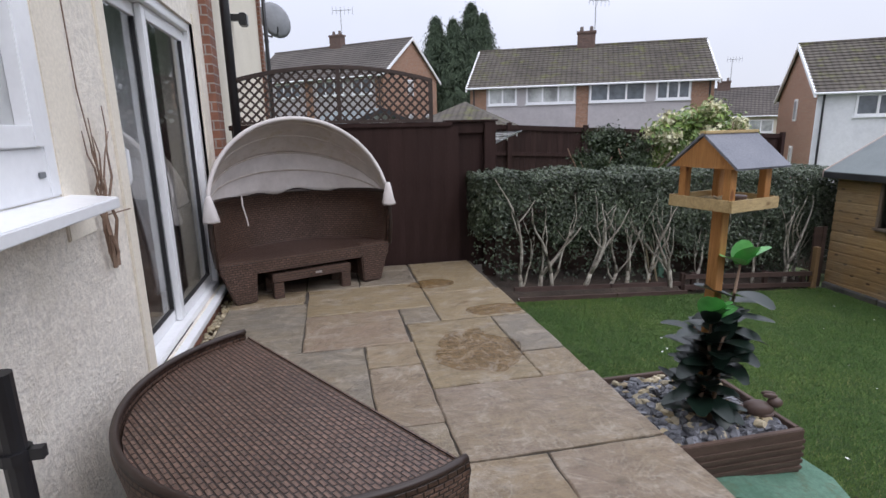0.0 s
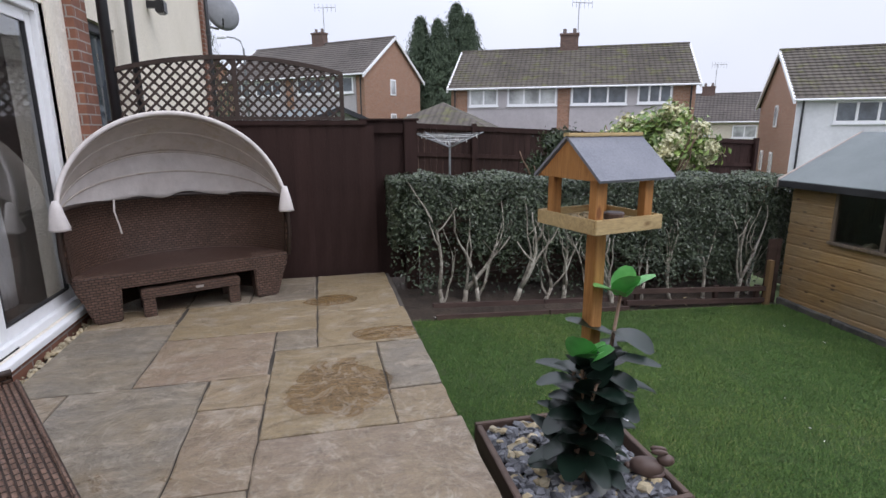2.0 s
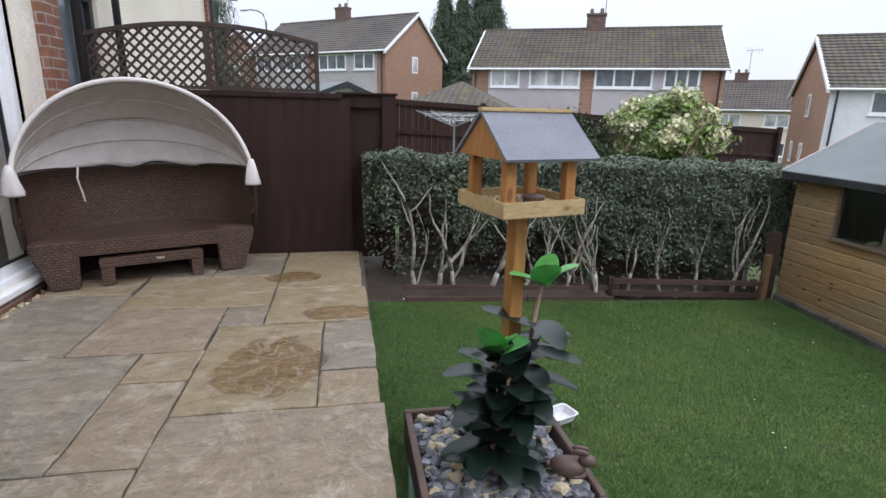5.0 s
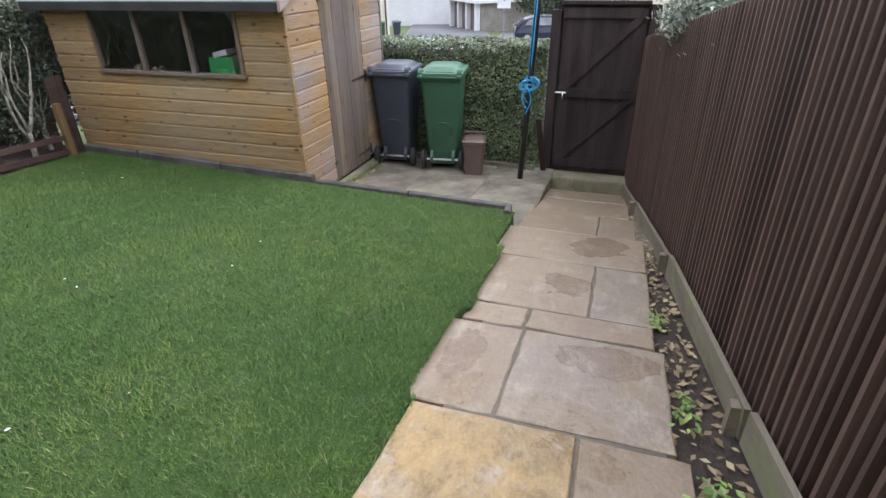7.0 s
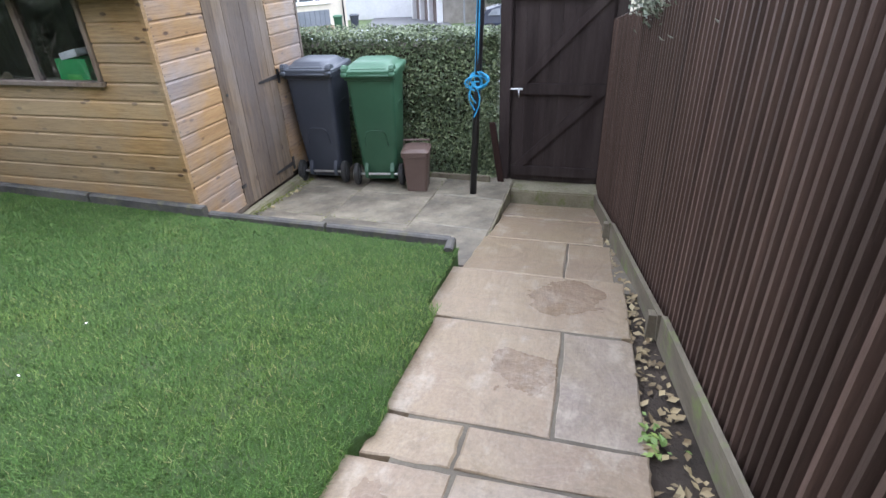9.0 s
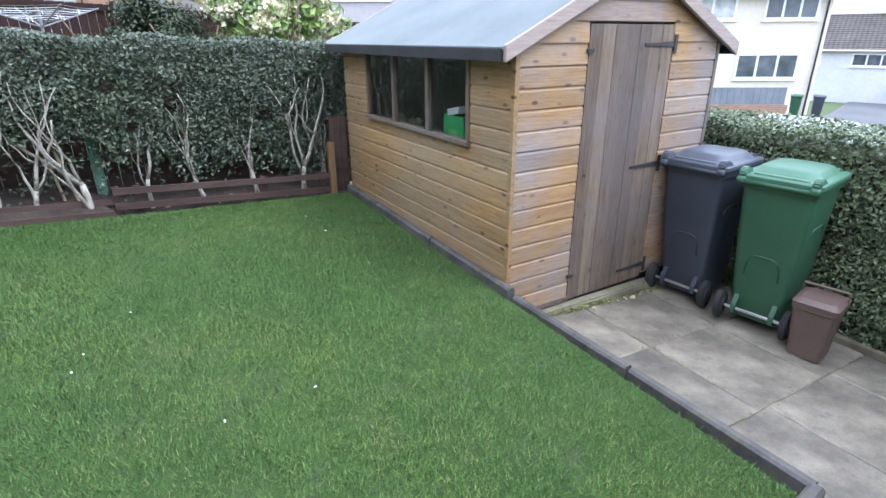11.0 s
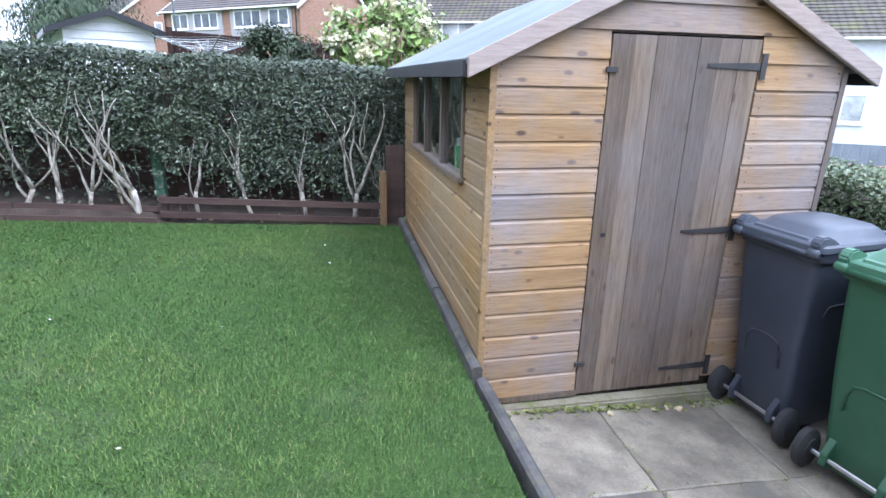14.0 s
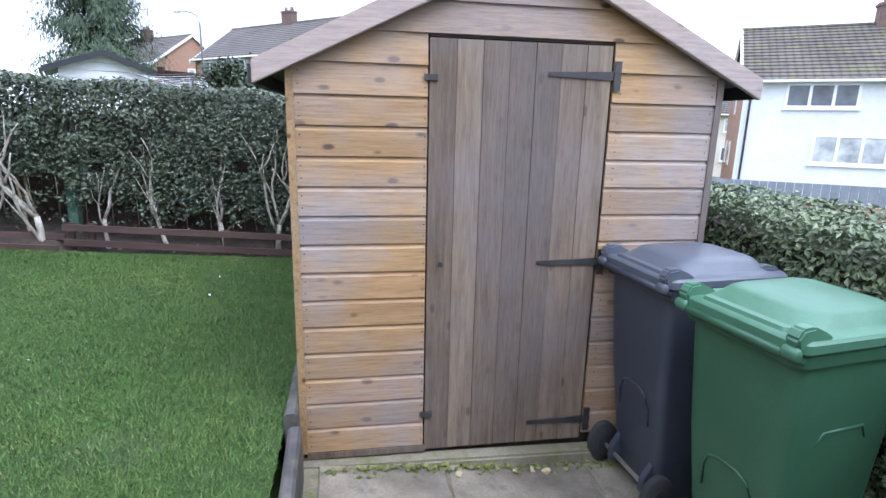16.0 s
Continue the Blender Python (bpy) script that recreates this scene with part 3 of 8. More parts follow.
def part(name, bm, material, parent, label="", smooth=False, bevel=0.0, uv=False, kind=""):
    ob = new(name, mesh_of(name, bm, material, smooth, bevel, uv))
    ob.parent = parent
    if label or kind:
        tagged(ob, label, kind=kind)
    return ob


def piece(name, me, parent, m=None):
    ob = new(name, me)
    ob.parent = parent
    if m is not None:
        ob.matrix_basis = m
    return ob


def thing(name, m, label, category, group="", kind=""):
    ob = new(name)
    ob.empty_display_size = 0.1
    ob.matrix_basis = m
    return tagged(ob, label, category, group, kind)


def solid(name, bm, material, label, category, kind="", smooth=False, bevel=0.0, uv=False, group=""):
    ob = new(name, mesh_of(name, bm, material, smooth, bevel, uv))
    return tagged(ob, label, category, group, kind)


def leaves(name, pts, nrm, length, width, material, rng, fold=0.25, droop=None):
    """Many small folded diamond leaves, one mesh. pts, nrm: N x 3."""
    n = len(pts)
    nrm = nrm / np.maximum(np.linalg.norm(nrm, axis=1, keepdims=True), 1e-6)
    r = rng.normal(size=(n, 3)) if droop is None else rng.normal(size=(n, 3)) * 0.35 + np.array(droop)
    d = np.cross(nrm, np.cross(r, nrm))
    d /= np.maximum(np.linalg.norm(d, axis=1, keepdims=True), 1e-6)
    s = np.cross(d, nrm)
    sc = rng.uniform(0.65, 1.25, (n, 1))
    L, W = length * sc, width * sc
    base = pts - d * L * 0.5
    tip = pts + d * L * 0.5
    l = pts + s * W * 0.5 + nrm * W * fold
    rr = pts - s * W * 0.5 + nrm * W * fold
    v = np.stack([base, l, tip, rr], axis=1).reshape(-1, 3)
    i = np.arange(n)[:, None] * 4
    f = np.concatenate([i + np.array([[0, 1, 2]]), i + np.array([[0, 2, 3]])], axis=1).reshape(-1, 3)
    me = bpy.data.meshes.new(name)
    me.from_pydata(v.tolist(), [], f.tolist())
    me.materials.append(material)
    return me


# ---------------------------------------------------------------- the lie of the land
def lawn_z(x, y):
    dip = 0.07 * np.clip((7.0 - x) / 1.8, 0, 1) * np.clip((y - 1.9) / 3.5, 0, 1)
    return -0.557 - 0.11 * (x - 4.87) + 0.03 * (y - 1.87) - dip


def path_z(x):
    return -0.718 - 0.14 * (x - 5.75) - 0.08 * max(0.0, x - 6.9)


def pad_z(x, y):
    """The hard standing by the shed, which falls towards the gate."""
    return -1.035 - 0.07 * (x - 7.8) + 0.03 * (y - 2.9)


def land_z(x):
    xs = (-400, -30, 0, 2.6, 9.2, 40, 120, 400)
    zs = (4.0, 1.5, -0.15, -0.45, -1.32, -3.4, -6.0, -7.0)
    return float(np.interp(x, xs, zs))


def lawn_front(x):
    """Where the lawn meets the stepped edge of the path."""
    return 0.985 if x < 4.69 else 1.03 if x < 5.465 else 0.97 if x < 5.61 else 0.99 if x < 6.4 else 1.06


def back_y(x):
    """Where the lawn ends and the hedge bed begins."""
    return float(np.interp(x, (2.5, 5.1, 7.2), (4.86, 5.36, 5.52)))


def fence_y(x):
    return -0.3 + 0.104 * (x - 4.8)


bm = bmesh.new()
gx = sorted(set([-400, -200, -100, -60, -30, -15, -6, 0, 2.6, 5, 7, 9.2, 12, 16, 20, 26, 33, 40, 55, 80, 120, 200, 400]))
gy = [-400, -150, -60, -20, -6, 0, 6, 15, 30, 60, 110, 200, 400]
grid = [[bm.verts.new((x, y, land_z(x) - 0.06)) for y in gy] for x in gx]
for i in range(len(gx) - 1):
    for j in range(len(gy) - 1):
        bm.faces.new((grid[i][j], grid[i + 1][j], grid[i + 1][j + 1], grid[i][j + 1]))
solid("ground", bm, M["land"], "sloping ground of gardens and verges", "ground", "structure")


def strip(name, p0, p1, width, lift, material, label):
    """A road or footway that follows the land from p0 to p1."""
    b = bmesh.new()
    a, c = Vector((*p0, 0)), Vector((*p1, 0))
    side = (c - a).normalized().cross(Vector((0, 0, 1))) * width / 2
    prev = None
    for k in range(25):
        p = a.lerp(c, k / 24)
        row = []
        for s in (-1, 1):
            q = p + side * s
            row.append((b.verts.new((q.x, q.y, land_z(q.x) + lift)), b.verts.new((q.x, q.y, land_z(q.x) - 0.3))))
        if prev:
            b.faces.new((prev[0][0], prev[1][0], row[1][0], row[0][0]))
            b.faces.new((prev[0][1], prev[0][0], row[0][0], row[0][1]))
            b.faces.new((prev[1][0], prev[1][1], row[1][1], row[1][0]))
        prev = row
    return solid(name, b, material, label, "road" if "road" in name else "pavement", "structure")


strip("road", (14.6, -40), (14.6, 60), 5.6, 0.02, M["asphalt"], "worn grey asphalt residential road")
strip("road_side", (17.3, 4.6), (62, 19.5), 6.0, 0.05, M["asphalt"], "wet grey asphalt side road between houses")
strip("road_mouth", (17.3, 2.6), (45, 5.6), 7.5, 0.035, M["asphalt"], "grey asphalt turning area beside the parked car")
strip("pavement", (10.9, -40), (10.9, 60), 1.7, 0.12, M["pave"], "concrete footway beside the road")
strip("pavement_far", (18.2, 9.0), (18.2, 60), 1.6, 0.12, M["pave"], "concrete footway beyond the road")

# ---------------------------------------------------------------- lawn, beds
NX, NY = 44, 40
bm = bmesh.new()
rows = []
for i in range(NX + 1):
    x = 2.60 + (7.14 - 2.60) * i / NX
    y0, y1 = lawn_front(x) - 0.012, back_y(x)
    rows.append([bm.verts.new((x, y0 - 0.004, lawn_z(x, y0) - 0.16))] + [bm.verts.new((x, y0 + (y1 - y0) * j / NY, lawn_z(x, y0 + (y1 - y0) * j / NY) + 0.002 * noise.noise((x * 1.3, j * 0.12, 2)))) for j in range(NY + 1)])
for i in range(NX):
    for j in range(NY + 1):
        bm.faces.new((rows[i][j], rows[i + 1][j], rows[i + 1][j + 1], rows[i][j + 1]))
solid("lawn", bm, M["turf"], "short mown green lawn with a few thin patches", "lawn", "structure", smooth=True)

rng = np.random.default_rng(5)
N = 640000
gxr = rng.uniform(2.61, 7.14, N)
gyl = np.array([lawn_front(a) - 0.03 for a in gxr])
gyh = np.interp(gxr, (2.5, 5.1, 7.2), (4.86, 5.36, 5.52))
gyr = gyl + (gyh - gyl) * rng.uniform(0, 1, N)
thin = np.array([noise.noise((a * 0.9, b * 0.9, 7.0)) for a, b in zip(gxr[::1], gyr[::1])])
keep = (rng.uniform(-1.5, 0.5, N) < thin + 0.45) & ~((gxr > 2.7) & (gxr < 3.46) & (gyr > 2.26) & (gyr < 3.06))
gxr, gyr = gxr[keep], gyr[keep]
n = len(gxr)
gz = lawn_z(gxr, gyr)
tuft = np.array([noise.noise((a * 6.5, b * 6.5, 3.0)) for a, b in zip(gxr, gyr)])
h = rng.uniform(0.007, 0.021, n) * (1.0 + 0.35 * tuft)
ang = rng.uniform(0, 2 * np.pi, n)
lean = rng.uniform(0.5, 1.9, n) * h
wd = rng.uniform(0.0011, 0.0026, n)
b0 = np.stack([gxr + np.cos(ang) * wd, gyr + np.sin(ang) * wd, gz - 0.005], 1)
b1 = np.stack([gxr - np.cos(ang) * wd, gyr - np.sin(ang) * wd, gz - 0.005], 1)
tp = np.stack([gxr + np.sin(ang) * lean, gyr - np.cos(ang) * lean, gz + h], 1)
me = bpy.data.meshes.new("grass")
me.from_pydata(np.stack([b0, b1, tp], 1).reshape(-1, 3).tolist(), [], np.arange(3 * n).reshape(-1, 3).tolist())
me.materials.append(M["grass"])
tagged(new("grass", me), "short bright green grass blades on the lawn", "grass", kind="stuff")

# hedge bed, strip bed along the fence, soil under the slabs
def sheet(name, pts, material, label, category, kind="structure", depth=0.12):
    b = bmesh.new()
    prism(b, [(x, y, z - depth) for x, y, z in pts], (0, 0, depth))
    return solid(name, b, material, label, category, kind)


def bed(name, xs, ys, zf, material, label):
    """A strip of soil over a grid of places, with a lumpy top and a skirt."""
    b = bmesh.new()
    g = [[b.verts.new((x, y, zf(x, k) + 0.012 * noise.noise((x * 5, y * 5, 1.0)))) for k, y in enumerate(ys(x))] for x in xs]
    for a_, c_ in zip(g, g[1:]):
        for k in range(len(a_) - 1):
            b.faces.new((a_[k], c_[k], c_[k + 1], a_[k + 1]))
    edge = [v for v in g[0]] + [r_[-1] for r_ in g[1:]] + g[-1][-2::-1] + [r_[0] for r_ in g[-2:0:-1]]
    low = [b.verts.new((v.co.x, v.co.y, v.co.z - 0.15)) for v in edge]
    for k in range(len(edge)):
        b.faces.new((edge[k], edge[(k + 1) % len(edge)], low[(k + 1) % len(edge)], low[k]))
    return solid(name, b, material, label, "soil", "structure")


bed("ground_hedge_bed", [2.62 + 4.58 * k / 40 for k in range(41)], lambda x: [back_y(x) - 0.02, back_y(x) + 0.05, back_y(x) + 0.12, back_y(x) + 0.35, back_y(x) + 0.7, 6.9], lambda x, k: lawn_z(x, back_y(x)) + ((-0.02, 0.01, 0.065, 0.09, 0.09, 0.1) if x < 5.12 else (-0.04, -0.03, -0.02, 0.02, 0.04, 0.05))[k], M["soil"], "bare dark soil bed under the hedge")
bed("ground_fence_bed", [2.62 + 6.6 * k / 30 for k in range(31)], lambda x: [fence_y(x) - 0.1, 0.0, 0.12, 0.4], lambda x, k: path_z(x) - 0.032, M["soil"], "narrow soil strip with fallen leaves beside the fence")
sheet("ground_lawn_edge", [(2.62, 0.9, path_z(2.62) - 0.05), (7.2, 0.9, path_z(7.2) - 0.05), (7.2, 1.25, path_z(7.2) - 0.04), (2.62, 1.25, path_z(2.62) - 0.04)], M["soil"], "soil edge between lawn and path", "soil", depth=0.1)


# ---------------------------------------------------------------- slabs
def slab_mesh(name, sx, sy, material, thick=0.04, seed=0):
    """A riven slab with uneven edges: top ring, arris ring, foot ring."""
    r = random.Random(seed)
    b = bmesh.new()
    n_e = 6
    loop = []
    for (ax, ay), (cx, cy) in (((0, 0), (sx, 0)), ((sx, 0), (sx, sy)), ((sx, sy), (0, sy)), ((0, sy), (0, 0))):
        for k in range(n_e):
            f = k / n_e
            loop.append((ax + (cx - ax) * f + r.uniform(-0.0045, 0.0045), ay + (cy - ay) * f + r.uniform(-0.0045, 0.0045)))
    def ring(inset, z):
        out = []
        for x, y in loop:
            dx, dy = sx / 2 - x, sy / 2 - y
            d = math.hypot(dx, dy)
            out.append(b.verts.new((x + dx / d * inset, y + dy / d * inset, z + (r.uniform(-0.0015, 0.0015) if z >= 0 else 0))))
        return out
    top, mid, low = ring(0.008, 0.0), ring(0.0, -0.005), ring(0.0, -thick)
    m = len(loop)
    b.faces.new(top)
    for u, v in ((mid, top), (low, mid)):
        for k in range(m):
            b.faces.new((u[k], u[(k + 1) % m], v[(k + 1) % m], v[k]))
    return mesh_of(name, b, material)


# patio base, seen in the joints
bm = bmesh.new()
box(bm, 0.43, -1.6, -0.32, 2.605, 5.5, -0.010)
patio = solid("patio", bm, M["joint"], "patio of wet riven sandstone slabs with recessed joints", "patio", "structure")
J = 0.0045
PATIO = [
    (1.96, 4.5, 2.575, 5.5), (1.45, 4.83, 1.95, 5.5), (1.0, 4.83, 1.45, 5.5), (0.43, 4.83, 1.0, 5.5),
    (0.43, 4.5, 1.0, 4.83), (1.02, 4.18, 1.96, 4.83), (1.96, 3.85, 2.6, 4.5), (0.43, 3.53, 1.02, 4.5),
    (1.02, 3.53, 1.70, 4.18), (1.70, 3.85, 1.96, 4.18),
    (1.71, 2.88, 2.32, 3.85), (2.32, 3.22, 2.61, 3.85), (2.32, 2.88, 2.61, 3.22), (1.40, 3.2, 1.71, 3.53),
    (0.73, 2.555, 1.40, 3.53), (0.43, 2.555, 0.73, 3.53), (1.40, 2.555, 1.71, 3.2), (1.71, 2.23, 2.62, 2.88),
    (0.75, 2.23, 1.71, 2.555), (0.43, 2.23, 0.75, 2.555), (2.07, 1.6, 2.63, 2.23), (1.42, 1.6, 2.07, 2.23), (0.43, 1.6, 1.42, 2.23),
    (0.43, 0.7, 1.05, 1.6), (1.05, 0.98, 1.7, 1.6), (1.05, 0.7, 1.7, 0.98), (1.7, 0.7, 2.63, 1.6),
    (0.43, -0.2, 1.4, 0.7), (1.4, -0.2, 2.05, 0.7), (2.05, -0.2, 2.63, 0.7), (0.43, -1.6, 2.63, -0.2)]
for k, (x0, y0, x1, y1) in enumerate(PATIO):
    me = slab_mesh("slab", x1 - x0 - 2 * J, y1 - y0 - 3.2 * J, M["stone_tan"] if k in (0, 5, 6, 10) else M["stone_grey"] if k in (7, 11, 14) else M["stone"], seed=k)
    piece("slab", me, patio, pose(x0 + J, y0 + 1.6 * J, random.uniform(-0.002, 0.002)))

# stepping path that falls to the gate
bm = bmesh.new()
for xa, xb in ((2.62, 6.9), (6.9, 9.06)):
    prism(bm, [(xa, -0.05, path_z(xa) - 0.007), (xb, 0.1, path_z(xb) - 0.007), (xb, 0.1, path_z(xb) - 0.3), (xa, -0.05, path_z(xa) - 0.3)], (0, 0.82, 0))
path = solid("path", bm, M["joint_grey"], "garden path of worn sandstone slabs falling to the gate", "path", "structure")
PATH_SLABS = [
    (2.66, 0.36, 3.66, 1.0), (2.66, -0.06, 3.66, 0.35), (3.68, 0.33, 4.68, 0.97), (3.68, -0.05, 4.68, 0.32),
    (4.69, 0.65, 5.40, 1.03), (4.69, -0.01, 5.40, 0.64), (5.41, 0.66, 5.63, 0.985), (5.41, 0.03, 5.63, 0.65),
    (5.64, 0.355, 6.39, 0.99), (5.64, 0.03, 6.39, 0.345), (6.40, 0.04, 7.03, 1.06), (7.04, 0.385, 7.80, 1.0), (7.04, 0.09, 7.80, 0.375),
    (7.81, 0.13, 8.50, 0.98), (8.51, 0.14, 9.05, 1.0)]
for k, (x0, y0, x1, y1) in enumerate(PATH_SLABS):
    tilt = math.degrees(math.atan(0.14 if x0 < 6.9 else 0.22))
    me = slab_mesh("slab", (x1 - x0) / math.cos(radians(tilt)) - 0.010, y1 - y0 - J, {2: M["stone_ochre"], 5: M["stone_pink"], 9: M["stone_pink"]}.get(k, M["stone_buff"]), thick=0.06, seed=100 + k)
    piece("slab", me, path, pose(x0, y0, path_z(x0) + random.uniform(-0.004, 0.004), 0, tilt, 0))

# concrete hard standing by the shed
bm = bmesh.new()
prism(bm, [(7.2, 0.98, pad_z(7.2, 0.98) - 0.012), (9.35, 0.98, pad_z(9.35, 0.98) - 0.012), (9.35, 0.98, -1.6), (7.2, 0.98, -1.6)], (0, 5.0, 0))
pad = solid("pavement_pad", bm, M["mossy"], "concrete slab hard standing in front of the shed", "paving", "structure")
for v in pad.data.vertices:
    if v.co.z > -1.5:
        v.co.z = pad_z(v.co.x, v.co.y) - 0.012
for k, (x0, y0, x1, y1) in enumerate([(7.28, 2.33, 7.86, 2.95), (7.86, 2.33, 8.55, 2.95), (8.55, 2.33, 9.3, 2.95), (7.28, 1.63, 7.86, 2.33), (7.86, 1.63, 8.55, 2.33), (8.55, 1.63, 9.3, 2.33), (7.28, 0.99, 7.95, 1.63), (7.95, 0.99, 8.65, 1.63), (8.65, 0.99, 9.3, 1.63)]):
    me = slab_mesh("slab", x1 - x0 - J, y1 - y0 - J, M["concrete"], seed=200 + k)
    piece("slab", me, pad, pose(x0, y0, pad_z(x0, y0), 1.72, 4.0, 0))

# brick plinth, gravel strip by the house
bm = bmesh.new()
box(bm, 0.2, 3.05, -0.2, 0.335, 5.24, 0.085)
solid("trim_plinth", bm, M["brick"], "red-brown brick plinth under the patio door", "plinth", "structure", uv=True)
def chips(name, count, region, zf, size, material, label, category, parent=None, seed=1, pile=0.0):
    """Loose angular stones, many small six-sided solids in one mesh."""
    r = random.Random(seed)
    b = bmesh.new()
    for _ in range(count):
        x, y = region(r)
        s = size * r.uniform(0.55, 1.3)
        m = Matrix.Translation((x, y, zf(x, y) + s * 0.22 + r.uniform(0, pile))) @ Euler((r.uniform(-0.6, 0.6), r.uniform(-0.6, 0.6), r.uniform(0, 6.3))).to_matrix().to_4x4()
        vs = []
        for z, k in ((-0.28, 0.8), (0.0, 1.0), (0.26, 0.62)):
            for a in range(5):
                t = a * 1.2566 + r.uniform(-0.3, 0.3)
                vs.append(b.verts.new(m @ Vector((s * k * 0.62 * math.cos(t) * r.uniform(0.75, 1.2), s * k * 0.42 * math.sin(t) * r.uniform(0.75, 1.2), s * z * 0.8))))
        for ring_i in (0, 5):
            for a in range(5):
                b.faces.new((vs[ring_i + a], vs[ring_i + (a + 1) % 5], vs[ring_i + 5 + (a + 1) % 5], vs[ring_i + 5 + a]))
        b.faces.new(vs[4::-1])
        b.faces.new(vs[10:15])
    if parent:
        return part(name, b, material, parent, label, kind="stuff")
    return solid(name, b, material, label, category, "stuff")


chips("gravel", 420, lambda r: (r.uniform(0.345, 0.44), r.uniform(2.9, 5.4)), lambda x, y: -0.05, 0.032, M["palechips"], "buff gravel strip between the patio and the house", "gravel", seed=3, pile=0.02)

# ---------------------------------------------------------------- the house
WX = 0.32          # face of the rendered wall
def wall_with_holes(bm, x0, x1, ylo, yhi, zlo, zhi, holes):
    """A wall along y, x0..x1 thick, with rectangular openings (y0, y1, z0, z1)."""
    ys = sorted({ylo, yhi, *[h[0] for h in holes], *[h[1] for h in holes]})
    for a, c in zip(ys, ys[1:]):
        cut = [h for h in holes if h[0] <= a and h[1] >= c]
        z = zlo
        for h in sorted(cut, key=lambda q: q[2]):
            if h[2] > z:
                box(bm, x0, a, z, x1, c, h[2])
            z = h[3]
        if z < zhi:
            box(bm, x0, a, z, x1, c, zhi)


DOOR = (3.16, 4.93, 0.09, 2.12)
WIN = (1.1, 2.5, 1.12, 2.2)
bm = bmesh.new()
wall_with_holes(bm, 0.05, WX, -2.2, 5.24, -0.3, 5.4, [DOOR, WIN])
solid("wall_house", bm, M["dash"], "cream pebbledashed house wall with a patio door", "wall", "structure")
bm = bmesh.new()
for y0, y1, z0, z1 in ((2.5, 2.72, 0.95, 2.6), (3.06, 3.16, 0.0, 2.2), (4.93, 5.03, 0.0, 2.2)):
    box(bm, WX - 0.03, y0, z0, WX + 0.012, y1, z1)
solid("trim_bands", bm, M["render"], "smooth cream render bands beside the openings", "trim", "structure", bevel=0.004)
# rooms behind the openings; their dimness is put into the wall colour
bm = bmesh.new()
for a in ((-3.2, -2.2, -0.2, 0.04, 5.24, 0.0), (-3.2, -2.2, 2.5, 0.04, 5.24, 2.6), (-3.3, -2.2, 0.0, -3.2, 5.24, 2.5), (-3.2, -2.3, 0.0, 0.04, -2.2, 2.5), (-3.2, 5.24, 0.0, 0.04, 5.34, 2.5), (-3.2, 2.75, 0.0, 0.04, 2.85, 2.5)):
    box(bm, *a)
solid("wall_room", bm, M["room"], "living room walls behind the glass, dimness put into their colour", "room", "structure")
bm = bmesh.new()
rows = []
for i in range(15):
    f = i / 14
    wide = 0.16 + 0.26 * math.sin(math.pi * min(1.0, 0.25 + 0.8 * (1 - f))) ** 1.5
    rows.append([bm.verts.new((-0.10 + 0.022 * math.sin(k * 1.25 + 2 * f) + 0.02 * noise.noise((k * 0.3, f * 4, 1)), 4.86 - wide * (1 - k / 24) * 1.4, 0.12 + 2.05 * f)) for k in range(25)])
for a_, b_ in zip(rows, rows[1:]):
    for k in range(24):
        bm.faces.new((a_[k], a_[k + 1], b_[k + 1], b_[k]))
drape = solid("curtain", bm, M["curtain"], "pale net curtain gathered behind the patio door", "curtain", smooth=True)
drape.modifiers.new("thick", "SOLIDIFY").thickness = 0.004
sofa = thing("sofa", pose(-1.5, 3.75, 0.0), "dark blue sofa in the room behind the glass", "sofa")
for nm, a in (("seat", (-0.4, -0.7, 0.12, 0.4, 0.7, 0.45)), ("backrest", (-0.55, -0.7, 0.12, -0.38, 0.7, 0.95)), ("arm", (-0.4, -0.88, 0.1, 0.42, -0.71, 0.65)), ("arm", (-0.4, 0.71, 0.1, 0.42, 0.88, 0.65)), ("plinth", (-0.5, -0.8, 0.0, 0.38, 0.8, 0.115))):
    b = bmesh.new()
    box(b, *a)
    part(nm, b, M["bluecover"], sofa, bevel=0.05 if nm != "plinth" else 0.01)
bm = bmesh.new()
for k in range(10):
    y = 2.3 + k * 0.03
    tube(bm, [(0.02 + 0.012 * (k % 2), y, 1.13), (0.02 + 0.012 * (k % 2), y, 2.2)], 0.018, 6)
solid("curtain", bm, M["curtain"], "pale net curtain behind the house window", "curtain", smooth=True)

# sliding patio door
door = thing("door_1", pose(0, 0, 0), "white sliding patio door with two glass leaves, closed", "door", kind="structure")
y0, y1, z0, z1 = DOOR
bm = bmesh.new()
for a in ((0.17, y0 + 0.001, z0, 0.30, y0 + 0.06, z1), (0.17, y1 - 0.06, z0, 0.30, y1 - 0.001, z1), (0.17, y0 + 0.06, z1 - 0.06, 0.30, y1 - 0.06, z1), (0.17, y0 + 0.06, z0, 0.30, y1 - 0.06, z0 + 0.05)):
    box(bm, *a)
part("door_frame", bm, M["upvc"], door, bevel=0.004)
bm = bmesh.new()
box(bm, 0.22, y0 - 0.04, z0 - 0.045, 0.37, y1 + 0.04, z0 - 0.003)
part("door_sill", bm, M["upvc"], door, bevel=0.004)
bm = bmesh.new()
box(bm, 0.272, y0 + 0.06, z0 + 0.0, 0.30, y0 + 0.86, z0 + 0.012)
part("door_track", bm, M["gasket"], door)
